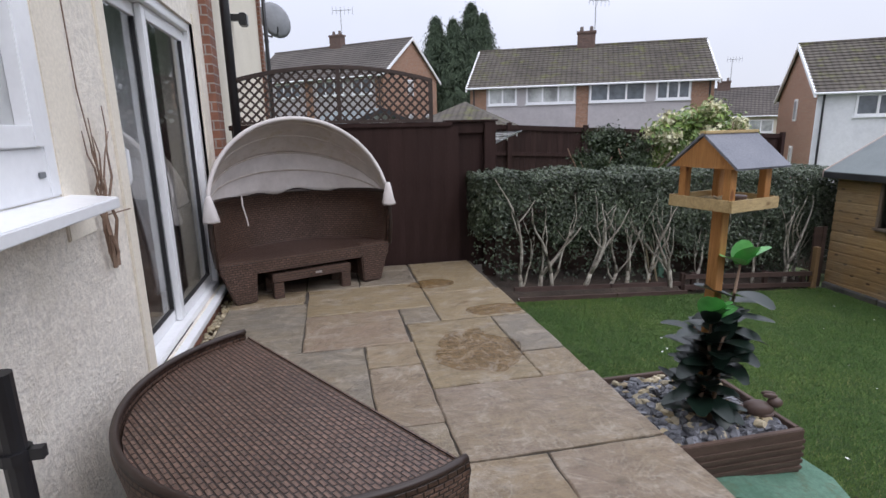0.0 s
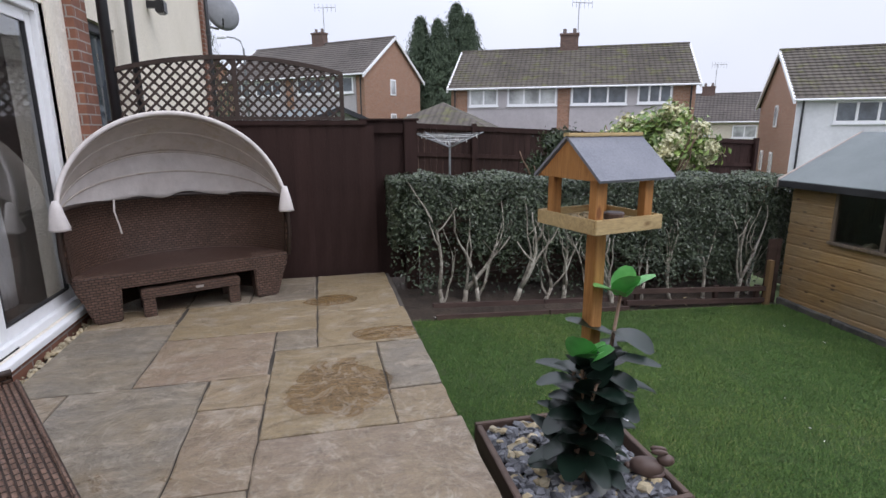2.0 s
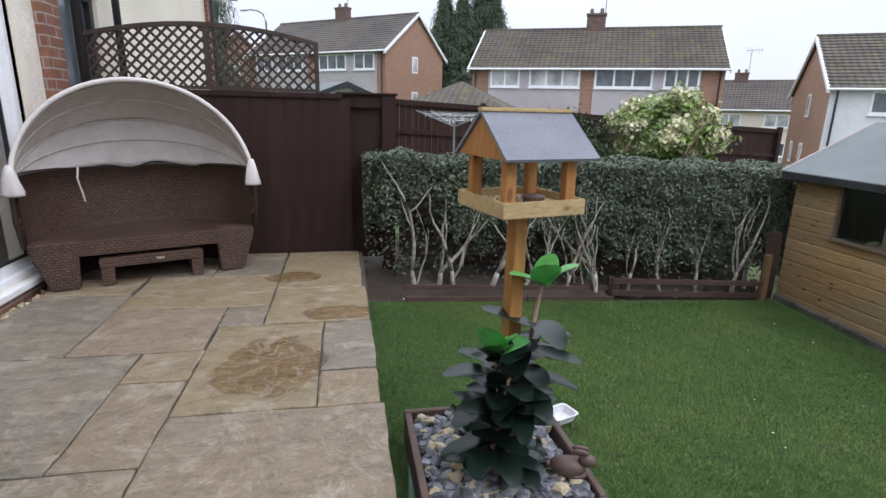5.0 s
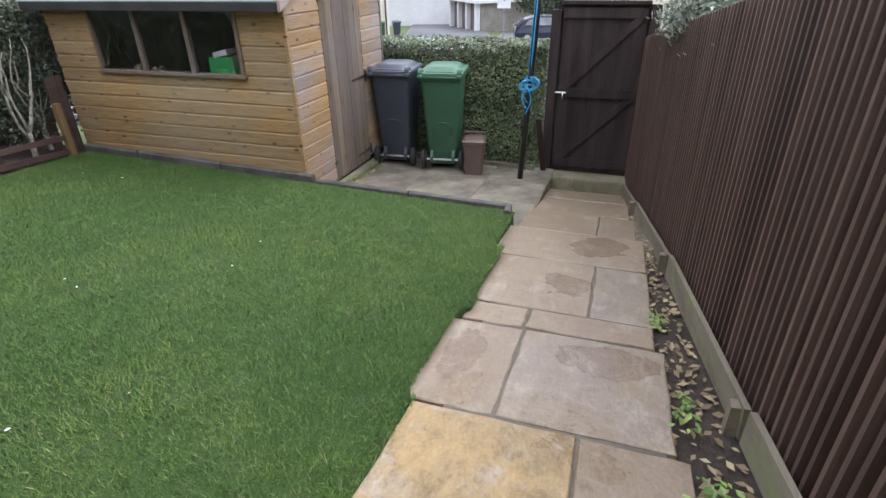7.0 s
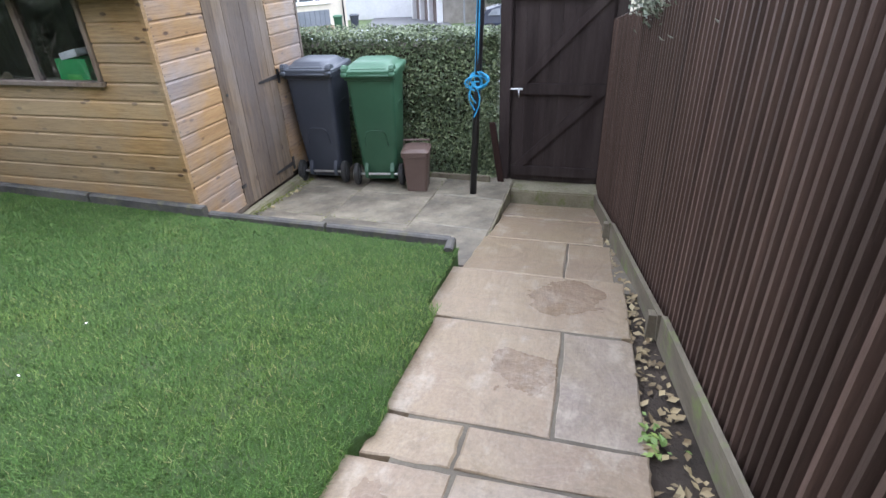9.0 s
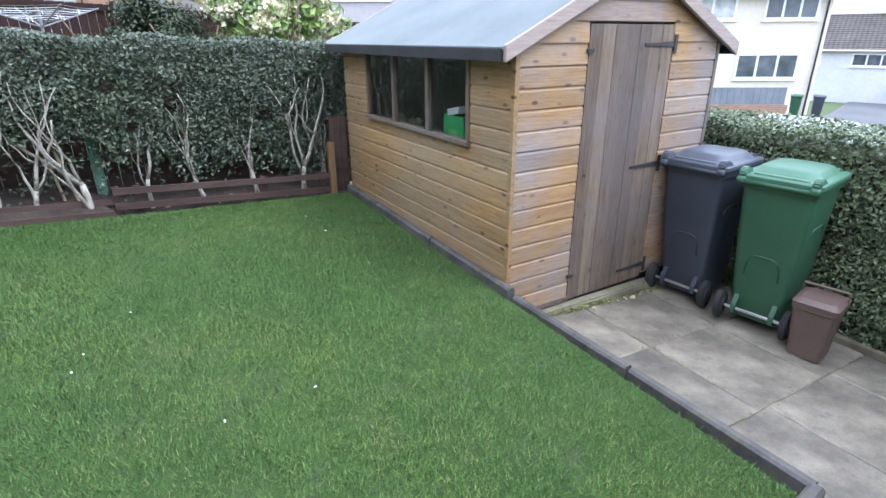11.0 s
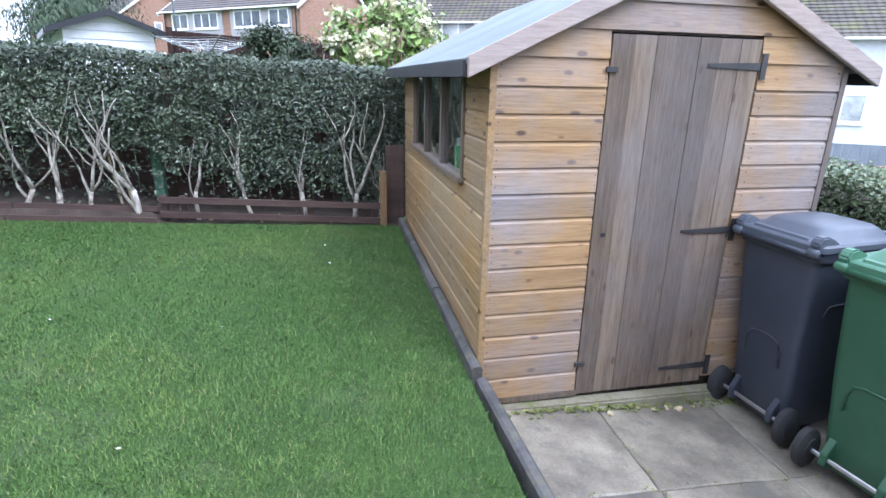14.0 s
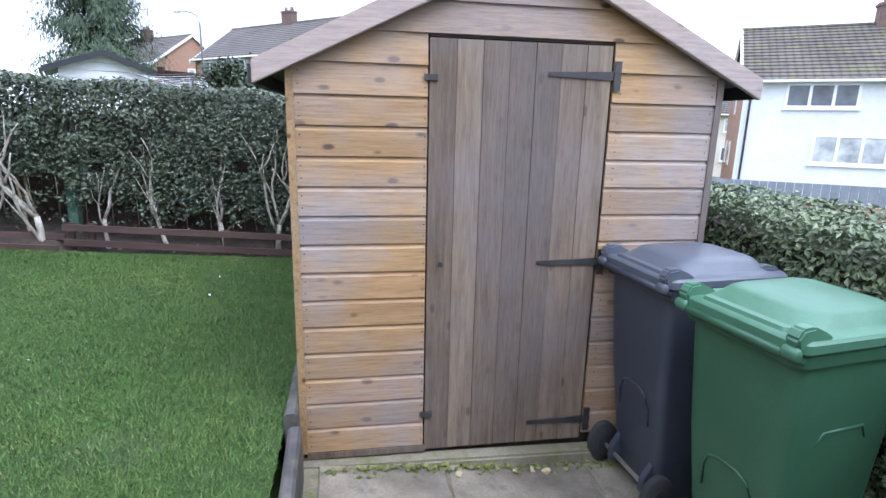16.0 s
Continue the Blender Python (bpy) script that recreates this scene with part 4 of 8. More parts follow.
for name, ya, yb, x in (("sliding_leaf", y0 + 0.06, 4.0, 0.205), ("fixed_leaf", 3.93, y1 - 0.06, 0.245)):
    bm = bmesh.new()
    za, zb, s = z0 + 0.052, z1 - 0.062, 0.075
    for a in ((x - 0.018, ya, za, x + 0.018, ya + s, zb), (x - 0.018, yb - s, za, x + 0.018, yb, zb), (x - 0.018, ya + s, za, x + 0.018, yb - s, za + s), (x - 0.018, ya + s, zb - s, x + 0.018, yb - s, zb)):
        box(bm, *a)
    leaf = part(name, bm, M["upvc"], door, bevel=0.003)
    bm = bmesh.new()
    for a in ((x - 0.012, ya + s, za + s, x + 0.019, ya + s + 0.012, zb - s), (x - 0.012, yb - s - 0.012, za + s, x + 0.019, yb - s, zb - s), (x - 0.012, ya + s + 0.012, za + s, x + 0.019, yb - s - 0.012, za + s + 0.012)):
        box(bm, *a)
    part("gasket", bm, M["gasket"], leaf)
    bm = bmesh.new()
    box(bm, x - 0.004, ya + s + 0.002, za + s + 0.002, x + 0.004, yb - s - 0.002, zb - s - 0.002)
    g = part("pane", bm, M["glass"], leaf)
    g.visible_shadow = False
bm = bmesh.new()
tube(bm, [(0.226, 3.262, 1.08), (0.285, 3.262, 1.08), (0.30, 3.262, 1.11), (0.30, 3.262, 1.25), (0.285, 3.262, 1.28), (0.226, 3.262, 1.28)], 0.014, 8)
part("door_handle", bm, M["upvc"], door, smooth=True)

# house window with its deep sill
win = thing("window_1", pose(0, 0, 0), "white framed house window with a deep white sill", "window", kind="structure")
y0, y1, z0, z1 = WIN
bm = bmesh.new()
for a in ((0.24, y0, z0, 0.33, y0 + 0.07, z1), (0.24, y1 - 0.07, z0, 0.33, y1, z1), (0.24, y0 + 0.07, z1 - 0.07, 0.33, y1 - 0.07, z1), (0.24, y0 + 0.07, z0, 0.33, y1 - 0.07, z0 + 0.17)):
    box(bm, *a)
wf = part("window_frame", bm, M["upvc"], win, bevel=0.005)
bm = bmesh.new()
for a in ((0.25, y1 - 0.15, z0 + 0.17, 0.345, y1 - 0.075, z1 - 0.07), (0.25, y0 + 0.075, z0 + 0.17, 0.345, y1 - 0.15, z0 + 0.24)):
    box(bm, *a)
part("sash", bm, M["upvc"], win, bevel=0.004)
bm = bmesh.new()
box(bm, 0.29, y0 + 0.075, z0 + 0.24, 0.298, y1 - 0.15, z1 - 0.07)
part("pane", bm, M["glass"], win).visible_shadow = False
bm = bmesh.new()
prism(bm, [(0.3, y0 - 0.06, 1.118), (0.485, y0 - 0.06, 1.10), (0.485, y0 - 0.06, 1.06), (0.3, y0 - 0.06, 1.06)], (0, y1 - y0 + 0.13, 0))
part("window_sill", bm, M["upvc"], win, bevel=0.004)
bm = bmesh.new()
box(bm, 0.331, 2.36, 1.19, 0.337, 2.40, 1.21)
part("vent_cover", bm, M["dish"], win, bevel=0.002)

# brick pier, downpipes, neighbour's house
bm = bmesh.new()
box(bm, 0.05, 5.24, -0.2, 0.38, 5.49, 5.4)
solid("wall_pier", bm, M["brick"], "brown brick pier at the end of the house wall", "pier", "structure", uv=True)
NBX = 0.16
ND = (5.95, 6.75, 0.3, 2.25)
bm = bmesh.new()
wall_with_holes(bm, -0.2, NBX, 5.49, 11.1, -0.3, 5.4, [ND])
solid("wall_neighbour", bm, M["render"], "cream rendered wall of the neighbouring house", "wall", "structure")
bm = bmesh.new()
box(bm, -0.2, 11.1, -0.3, NBX + 0.05, 11.4, 5.4)
solid("wall_quoin", bm, M["brick"], "brick corner of the neighbouring house", "wall", "structure", uv=True)
nd = thing("door_2", pose(0, 0, 0), "black framed neighbour's door with dark glass", "door", kind="structure")
bm = bmesh.new()
for a in ((0.02, 5.95, 0.3, 0.12, 6.03, 2.25), (0.02, 6.67, 0.3, 0.12, 6.75, 2.25), (0.02, 6.03, 2.17, 0.12, 6.67, 2.25), (0.02, 6.03, 0.3, 0.12, 6.67, 1.1)):
    box(bm, *a)
part("door_frame", bm, M["dkframe"], nd, bevel=0.004)
bm = bmesh.new()
box(bm, 0.05, 6.03, 1.1, 0.07, 6.67, 2.17)
part("pane", bm, M["fargl"], nd)
for x, y, top, r in ((0.47, 5.56, 5.3, 0.04), (0.28, 6.88, 5.3, 0.035), (0.30, 11.0, 5.3, 0.035)):
    p = thing("downpipe", pose(x, y, 0), "black plastic rainwater downpipe on the wall", "pipe", group="downpipes")
    bm = bmesh.new()
    tube(bm, [(0, 0, 0), (0, 0, top)], r, 12)
    part("pipe", bm, M["pipe"], p, smooth=True)
    for z in (1.2, 2.9, 4.4):
        bm = bmesh.new()
        tube(bm, [(0, 0, z), (0, 0, z + 0.05)], r + 0.008, 12)
        part("bracket", bm, M["pipe"], p)
lamp = thing("flood_lamp", pose(0.2, 8.0, 2.75), "small black security flood lamp on the neighbour's wall", "lamp")
bm = bmesh.new()
box(bm, -0.06, -0.03, -0.04, 0.06, 0.03, 0.04)
part("bracket", bm, M["pipe"], lamp)
bm = bmesh.new()
box(bm, 0.06, -0.09, -0.10, 0.16, 0.09, 0.05)
part("lamp_head", bm, M["pipe"], lamp, bevel=0.015)
dish = thing("satellite_dish", pose(0.42, 11.9, 3.45), "grey satellite dish on a bracket by the neighbour's wall", "dish")
bm = bmesh.new()
prev = None
for i in range(6):
    r = 0.33 * i / 5
    ring = [bm.verts.new((r * math.cos(a * math.pi / 10), -0.09 * (1 - (i / 5) ** 2), r * 1.08 * math.sin(a * math.pi / 10))) for a in range(20)] if i else [bm.verts.new((0, -0.09, 0))]
    if prev:
        for a in range(20):
            if len(prev) == 1:
                bm.faces.new((prev[0], ring[a], ring[(a + 1) % 20]))
            else:
                bm.faces.new((prev[a], ring[a], ring[(a + 1) % 20], prev[(a + 1) % 20]))
    prev = ring
reflector = part("reflector", bm, M["dish"], dish, smooth=True)
mod = reflector.modifiers.new("thick", "SOLIDIFY")
mod.thickness = 0.012
reflector.rotation_euler = (radians(-15), 0, radians(35))
bm = bmesh.new()
tube(bm, [(0, 0, -0.3), (0.05, -0.32, -0.28), (0.06, -0.36, -0.18)], 0.014, 6)
tube(bm, [(0, 0.02, 0), (-0.1, 0.05, -0.3), (-0.28, -0.5, -0.32)], 0.02, 6)
part("feed_arm", bm, M["pipe"], dish)
bm = bmesh.new()
tube(bm, [(0, 0, 0), (0, 0, 0.78)], 0.029, 12)
tube(bm, [(0, 0, 0.55), (0, 0, 0.58)], 0.038, 12)
box(bm, 0.03, -0.012, 0.55, 0.065, 0.012, 0.58)
solid("standpipe", bm, M["pipe"], "short black plastic tube with a clip beside the house wall", "pipe").location = (0.46, 1.74, 0.0)

# bare climbing stems on the wall
climber = thing("climber", pose(0, 0, 0), "bare dry stems of a climber on the pebbledash wall", "plant")
r = random.Random(4)
for k in range(6):
    y, z = 2.82 + r.uniform(-0.03, 0.03), 0.78
    pts = [(WX + 0.03, y, z)]
    for s in range(7):
        y += r.uniform(-0.035, 0.04)
        z += r.uniform(0.05, 0.11)
        pts.append((WX + 0.02 + r.uniform(0, 0.03), y, z))
    bm = bmesh.new()
    tube(bm, pts, [0.009 - 0.001 * i for i in range(len(pts))], 5)
    part("stem", bm, M["twig"], climber)
bm = bmesh.new()
tube(bm, [(WX + 0.02, 2.82, 1.1), (WX + 0.015, 2.74, 1.5), (WX + 0.012, 2.72, 2.4)], 0.003, 4)
part("tendril", bm, M["twig"], climber)
bm = bmesh.new()
tube(bm, [(WX + 0.02, 2.82, 1.0), (WX + 0.05, 3.0, 1.0)], 0.003, 4)
part("wire", bm, M["twig"], climber)

# ---------------------------------------------------------------- end fence with trellis
fence = thing("patio_fence", pose(0, 5.56, 0), "dark brown closeboard fence behind the patio", "fence")
me_b = None
for k in range(15):
    bm = bmesh.new()
    box(bm, 0, 0, -0.08, 0.142, 0.018, 1.34, Matrix.Rotation(radians(0.4), 4, "Z"))
    me_b = me_b or mesh_of("board", bm, M["fence"])
    piece("board", me_b, fence, pose(0.42 + 0.14 * k, 0, 0))
bm = bmesh.new()
box(bm, 0.40, -0.02, 1.34, 2.46, 0.05, 1.385)
part("capping", bm, M["fence"], fence, bevel=0.005)
fence2 = thing("boundary_fence", pose(0, 5.66, 0), "dark brown panel fence with a capped post", "fence")
for k in range(4):
    piece("board", me_b, fence2, pose(2.46 + 0.105 * k, 0, -0.02))
for nm, a in (("top_rail", (2.40, -0.04, 1.27, 2.80, 0.03, 1.38)), ("post", (2.80, -0.06, -0.3, 2.92, 0.06, 1.38)), ("capping", (2.40, -0.07, 1.381, 2.94, 0.07, 1.40))):
    bm = bmesh.new()
    box(bm, *a)
    part(nm, bm, M["fence"], fence2, bevel=0.005)

trellis = thing("trellis", pose(0, 5.56, 1.385), "brown arched lattice trellis panel on the fence", "trellis")
TW0, TW1 = 0.47, 2.27
def arch(x):
    return 0.40 + 0.12 * (1 - ((x - 1.37) / 0.9) ** 2)
bm = bmesh.new()
N_A = 20
for k in range(N_A):
    xa, xb = TW0 + (TW1 - TW0) * k / N_A, TW0 + (TW1 - TW0) * (k + 1) / N_A
    vs = [bm.verts.new((x, y, z)) for x in (xa, xb) for y in (-0.02, 0.02) for z in (arch(x) - 0.035, arch(x))]
    for f in ((0, 1, 3, 2), (4, 6, 7, 5), (0, 4, 5, 1), (2, 3, 7, 6), (1, 5, 7, 3), (0, 2, 6, 4)):
        bm.faces.new([vs[i] for i in f])
bmesh.ops.remove_doubles(bm, verts=bm.verts[:], dist=0.0005)
part("top_bow", bm, M["lattice"], trellis)
for x in (TW0, 1.37, TW1 - 0.035):
    bm = bmesh.new()
    box(bm, x, -0.018, 0.002, x + 0.035, 0.018, arch(x + 0.017) - 0.03)
    part("upright", bm, M["lattice"], trellis)
bm = bmesh.new()
box(bm, TW0 + 0.036, -0.016, 0.002, TW1 - 0.036, 0.016, 0.03)
part("bottom_rail", bm, M["lattice"], trellis)
PITCH = 0.083
for sgn, yy in ((1, -0.006), (-1, 0.006)):
    k = -8
    while k < 32:
        xs0 = TW0 + k * PITCH
        pts = []
        for s in range(61):
            z = 0.02 + 0.52 * s / 60
            x = xs0 + (z if sgn > 0 else 0.52 - z)
            if TW0 + 0.02 < x < TW1 - 0.02 and z < arch(x) - 0.015:
                pts.append((x, z))
        k += 1
        if len(pts) < 4:
            continue
        (xa, za), (xb, zb) = pts[0], pts[-1]
        bm = bmesh.new()
        d = Vector((xb - xa, 0, zb - za)).normalized()
        nrm = Vector((-d.z, 0, d.x)) * 0.0095
        poly = [Vector((xa, yy - 0.005, za)) - nrm, Vector((xa, yy - 0.005, za)) + nrm, Vector((xb, yy - 0.005, zb)) + nrm, Vector((xb, yy - 0.005, zb)) - nrm]
        prism(bm, poly, (0, 0.010, 0))
        part("lattice_slat", bm, M["lattice"], trellis)

# far fence across the neighbour's garden, and boards behind the hedge
ff = thing("fence_far", pose(0, 0, 0), "dark brown fence beyond the neighbour's garden", "fence")
a, c = Vector((3.55, 13.03)), Vector((14.0, 13.55))
ztop = lambda f: 1.48 - 0.51 * f
n_b = 70
for k in range(n_b):
    f0, f1 = k / n_b, (k + 1) / n_b
    p, q = a.lerp(c, f0), a.lerp(c, f1)
    bm = bmesh.new()
    prism(bm, [(p.x, p.y, -0.9), (q.x - 0.006, q.y, -0.9), (q.x - 0.006, q.y, ztop(f1)), (p.x, p.y, ztop(f1))], (0, 0.02, 0))
    part("board", bm, M["fence"], ff)
for k in range(6):
    p = a.lerp(c, k / 5)
    bm = bmesh.new()
    box(bm, p.x - 0.05, p.y - 0.12, -0.9, p.x + 0.05, p.y - 0.005, ztop(k / 5) + 0.05)
    part("post", bm, M["fence"], ff)
for dz in (-0.12, -0.75):
    bm = bmesh.new()
    prism(bm, [(a.x, a.y - 0.05, ztop(0) + dz), (c.x, c.y - 0.05, ztop(1) + dz), (c.x, c.y - 0.05, ztop(1) + dz + 0.09), (a.x, a.y - 0.05, ztop(0) + dz + 0.09)], (0, 0.045, 0))
    part("rail", bm, M["fence"], ff)
fb = thing("fence_hedge", pose(0, 0, 0), "low dark brown fence behind the hedge", "fence")
for k in range(44):
    x = 2.98 + 0.105 * k
    bm = bmesh.new()
    yf = 5.80 + 0.145 * (x - 2.6) + 0.005 * (k % 2)
    box(bm, x, yf, -0.85, x + 0.102, yf + 0.02, 0.62 - 0.04 * (x - 3))
    part("board", bm, M["slat"], fb)
for z in (-0.25, 0.2):
    bm = bmesh.new()
    prism(bm, [(2.96, 5.80, z), (7.58, 6.47, z), (7.58, 6.47, z + 0.07), (2.96, 5.80, z + 0.07)], (0, 0.04, 0))
    part("rail", bm, M["slat"], fb)

# ---------------------------------------------------------------- long side fence and gate
def fence_top(x):
    return 0.90 - 0.165 * (x - 5.48)


sf = thing("fence_long", pose(0, 0, 0), "dark brown vertical board fence beside the path", "fence")
x = -1.0
k = 0
while x < 9.30:
    w = 0.082
    y = fence_y(x)
    zb, zt = path_z(x) - 0.02 if x > 2.6 else -0.2, min(fence_top(x), 1.65)
    bm = bmesh.new()
    if k % 2:
        prism(bm, [(x - 0.004, y - 0.029, zb), (x + 0.042, y - 0.027, zb), (x + 0.042, y - 0.020, zb), (x - 0.004, y - 0.022, zb)], (0, 0, zt - zb))
        w = 0.027
    else:
        prism(bm, [(x, y - 0.018, zb), (x + 0.029, y - 0.018, zb), (x + 0.026, y + 0.022, zb), (x + 0.003, y + 0.022, zb)], (0, 0, zt - zb + 0.004))
        w = 0.031
    part("board", bm, M["rustic"], sf)
    x += w
    k += 1
bm = bmesh.new()
prism(bm, [(-1, fence_y(-1) - 0.03, -0.3), (9.45, fence_y(9.45) - 0.03, path_z(9.45) - 0.1), (9.45, fence_y(9.45) - 0.03, fence_top(9.45) - 0.03), (3.4, fence_y(3.4) - 0.03, fence_top(3.4) - 0.03), (-1, fence_y(-1) - 0.03, 1.6)], (0, -0.02, 0))
part("backing", bm, M["fence"], sf)
for x0, x1, tw in ((2.7, 4.86, 0.0), (4.88, 6.42, 0.3), (6.44, 8.0, -0.2), (8.02, 9.2, 0.1)):
    bm = bmesh.new()
    ya, yb = fence_y(x0) + 0.03, fence_y(x1) + 0.03
    prism(bm, [(x0, ya, path_z(x0) - 0.02), (x1, yb, path_z(x1) - 0.02), (x1, yb, path_z(x1) + 0.14), (x0, ya + 0.01, path_z(x0) + 0.13)], (0, 0.025, 0))
    part("gravel_board", bm, M["board"], sf, "grey board with green algae")
    bm = bmesh.new()
    box(bm, x0 + 0.02, ya + 0.028, path_z(x0) - 0.05, x0 + 0.07, ya + 0.07, path_z(x0) + 0.11)
    part("peg", bm, M["board"], sf)

gate = thing("gate", pose(9.33, 0.19, 0), "closed faded grey-brown ledged and braced garden gate", "gate")
GB, GT = -1.215, 0.575
for k in range(8):
    bm = bmesh.new()
    box(bm, 0, 0.104 * k, GB, 0.02, 0.104 * k + 0.1032, GT)
    part("board", bm, M["gate_stain"], gate)
bm = bmesh.new()
box(bm, 0.021, -0.06, GB - 0.04, 0.032, 0.90, GT)
part("backing", bm, M["gate_stain"], gate)
for z in (GB + 0.06, -0.36, GT - 0.13):
    bm = bmesh.new()
    box(bm, -0.03, 0.0, z, -0.001, 0.83, z + 0.10)
    part("ledge", bm, M["gate_stain"], gate, bevel=0.004)
for z0_, z1_ in ((GB + 0.16, -0.36), (-0.26, GT - 0.13)):
    bm = bmesh.new()
    prism(bm, [(-0.025, 0.02, z1_), (-0.025, 0.12, z1_), (-0.025, 0.81, z0_), (-0.025, 0.71, z0_)], (0.022, 0, 0))
    part("brace", bm, M["gate_stain"], gate)
bm = bmesh.new()
box(bm, -0.06, -0.02, GT, 0.04, 0.85, GT + 0.035)
part("capping", bm, M["gate_stain"], gate, bevel=0.004)
bm = bmesh.new()
tube(bm, [(-0.035, 0.92, -0.31), (-0.035, 0.74, -0.31)], 0.010, 8)
tube(bm, [(-0.04 - 0.035 * math.sin(t * 0.63), 0.77, -0.345 - 0.035 * math.cos(t * 0.63)) for t in range(11)], 0.006, 6)
part("latch", bm, M["steel"], gate, "bright steel ring latch")
for nm, ya, yb, top in (("post", 0.852, 0.95, GT - 0.05), ("post", -0.12, -0.025, GT)):
    bm = bmesh.new()
    box(bm, -0.05, ya, GB - 0.2, 0.05, yb, top)
    part(nm, bm, M["gate_stain"], gate, bevel=0.006)
bm = bmesh.new()
box(bm, 9.07, 0.16, -1.6, 9.42, 1.03, -1.222)
solid("step", bm, M["mossy"], "low mossy concrete step under the gate", "step", "structure", bevel=0.012)
bm = bmesh.new()
prism(bm, [(9.17, 1.06, -1.24), (9.2, 1.06, -1.24), (9.2, 1.16, -0.6), (9.17, 1.16, -0.6)], (0, 0.06, 0))
solid("offcut_board", bm, M["fence"], "dark offcut board leaning by the gate post", "board")

# pole with rope
pole = thing("washing_pole", pose(8.76, 1.29, pad_z(8.76, 1.29)), "dark metal washing line pole with blue rope", "pole")
bm = bmesh.new()
tube(bm, [(0, 0, 0), (-0.02, -0.09, 1.85), (-0.03, -0.13, 2.85)], 0.030, 12)
part("post", bm, M["pipe"], pole, smooth=True)
bm = bmesh.new()
r = random.Random(2)
zk = 1.02
pts = []
for k in range(90):
    t = k * 0.42
    pts.append((-0.035 + 0.012 * math.sin(t * 1.7), -0.05 + 0.105 * math.cos(t) * (0.6 + 0.4 * math.sin(k * 0.11)), zk + 0.062 * math.sin(t) + 0.02 * math.sin(k * 0.3)))
tube(bm, pts, 0.006, 5)
for s in (0, 1, 2):
    pts = [(-0.04, -0.03 - 0.02 * s, zk)]
    for k in range(12):
        f = k / 11
        pts.append((-0.04, -0.02 + 0.05 * math.sin(math.pi * f) * (1 if s else -1) - 0.01 * s, zk - (0.30 - 0.06 * s) * f))
    tube(bm, pts, 0.006, 5)
tube(bm, [(-0.03, -0.05, zk), (-0.05, -0.07, 1.5), (-0.03, -0.12, 2.7)], 0.006, 5)
tube(bm, [(-0.03, -0.03, zk), (-0.03, -0.05, 1.6), (-0.04, -0.12, 2.7)], 0.0045, 5)
part("rope", bm, M["rope"], pole, "coiled blue rope")

# ---------------------------------------------------------------- lawn edging and rails
ke = thing("lawn_edging", pose(0, 0, 0), "dark low edging boards round the lawn corner", "edging")
segs = [((7.17, 5.58), (7.17, 4.9)), ((7.17, 4.88), (7.17, 3.9)), ((7.17, 3.88), (7.17, 2.9)), ((7.19, 2.88), (7.22, 2.0)), ((7.22, 1.98), (7.24, 1.12)), ((7.24, 1.11), (7.06, 1.09))]
for (xa, ya), (xb, yb) in segs:
    bm = bmesh.new()
    d = Vector((xb - xa, yb - ya, 0)).normalized()
    sd = d.cross(Vector((0, 0, 1))) * 0.028
    lift = 0.075 if xa < 7.18 else 0.03
    za, zb = lawn_z(xa, ya) + lift, lawn_z(xb, yb) + lift
    P = [Vector((xa, ya, 0)), Vector((xb, yb, 0))]
    prof = [(-1, -0.36), (1, -0.36), (1, -0.012), (0.55, 0.0), (-0.55, 0.0), (-1, -0.012)]
    ra = [bm.verts.new(P[0] + sd * s + Vector((0, 0, za + z))) for s, z in prof]
    rb = [bm.verts.new(P[1] + sd * s + Vector((0, 0, zb + z))) for s, z in prof]
    for i in range(6):
        bm.faces.new((ra[i], ra[(i + 1) % 6], rb[(i + 1) % 6], rb[i]))
    bm.faces.new(ra)
    bm.faces.new(rb[::-1])
    part("edging_board", bm, M["edging"], ke)

rail = thing("low_rail", pose(0, 0, 0), "low brown two-rail fence at the back of the lawn", "fence")
def bar(bm, p, q, hgt, thk):
    p, q = Vector(p), Vector(q)
    d = (q - p)
    d.z = 0
    s = d.normalized().cross(Vector((0, 0, 1))) * thk
    prism(bm, [p, q, q + Vector((0, 0, hgt)), p + Vector((0, 0, hgt))], s)
for p, q in (((5.10, 5.46, -0.39), (6.98, 5.60, -0.535)), ((5.10, 5.46, -0.515), (6.98, 5.60, -0.675))):
    bm = bmesh.new()
    bar(bm, p, q, 0.052, 0.028)
    part("rail", bm, M["slat"], rail)
for x in (5.10, 5.25, 6.3, 6.9):
    y = 5.50 + 0.075 * (x - 5.1)
    bm = bmesh.new()
    box(bm, x, y, lawn_z(x, y) - 0.1, x + 0.05, y + 0.04, -0.342 - 0.077 * (x - 5.1))
    part("post", bm, M["slat"], rail)
for xa, xb in ((2.95, 4.1), (4.12, 5.09)):
    for nm, dy, dz, hgt in (("edge_board", 0.0, -0.03, 0.075), ("bed_rail", 0.13, 0.065, 0.045)):
        bm = bmesh.new()
        bar(bm, (xa, back_y(xa) + dy, lawn_z(xa, back_y(xa)) + dz), (xb, back_y(xb) + dy, lawn_z(xb, back_y(xb)) + dz), hgt, -0.026)
        part(nm, bm, M["slat"], rail)
for k in range(3):
    bm = bmesh.new()
    box(bm, 7.035 + 0.058 * k, 5.665 + 0.004 * (k % 2), -0.85, 7.035 + 0.058 * k + 0.056, 5.69, 0.05)
    part("end_board", bm, M["slat"], rail)
bm = bmesh.new()
box(bm, 6.97, 5.55, -0.75, 7.03, 5.61, -0.175)
solid("stump_post", bm, M["stump"], "short brown treated post beside the shed", "post", bevel=0.005)

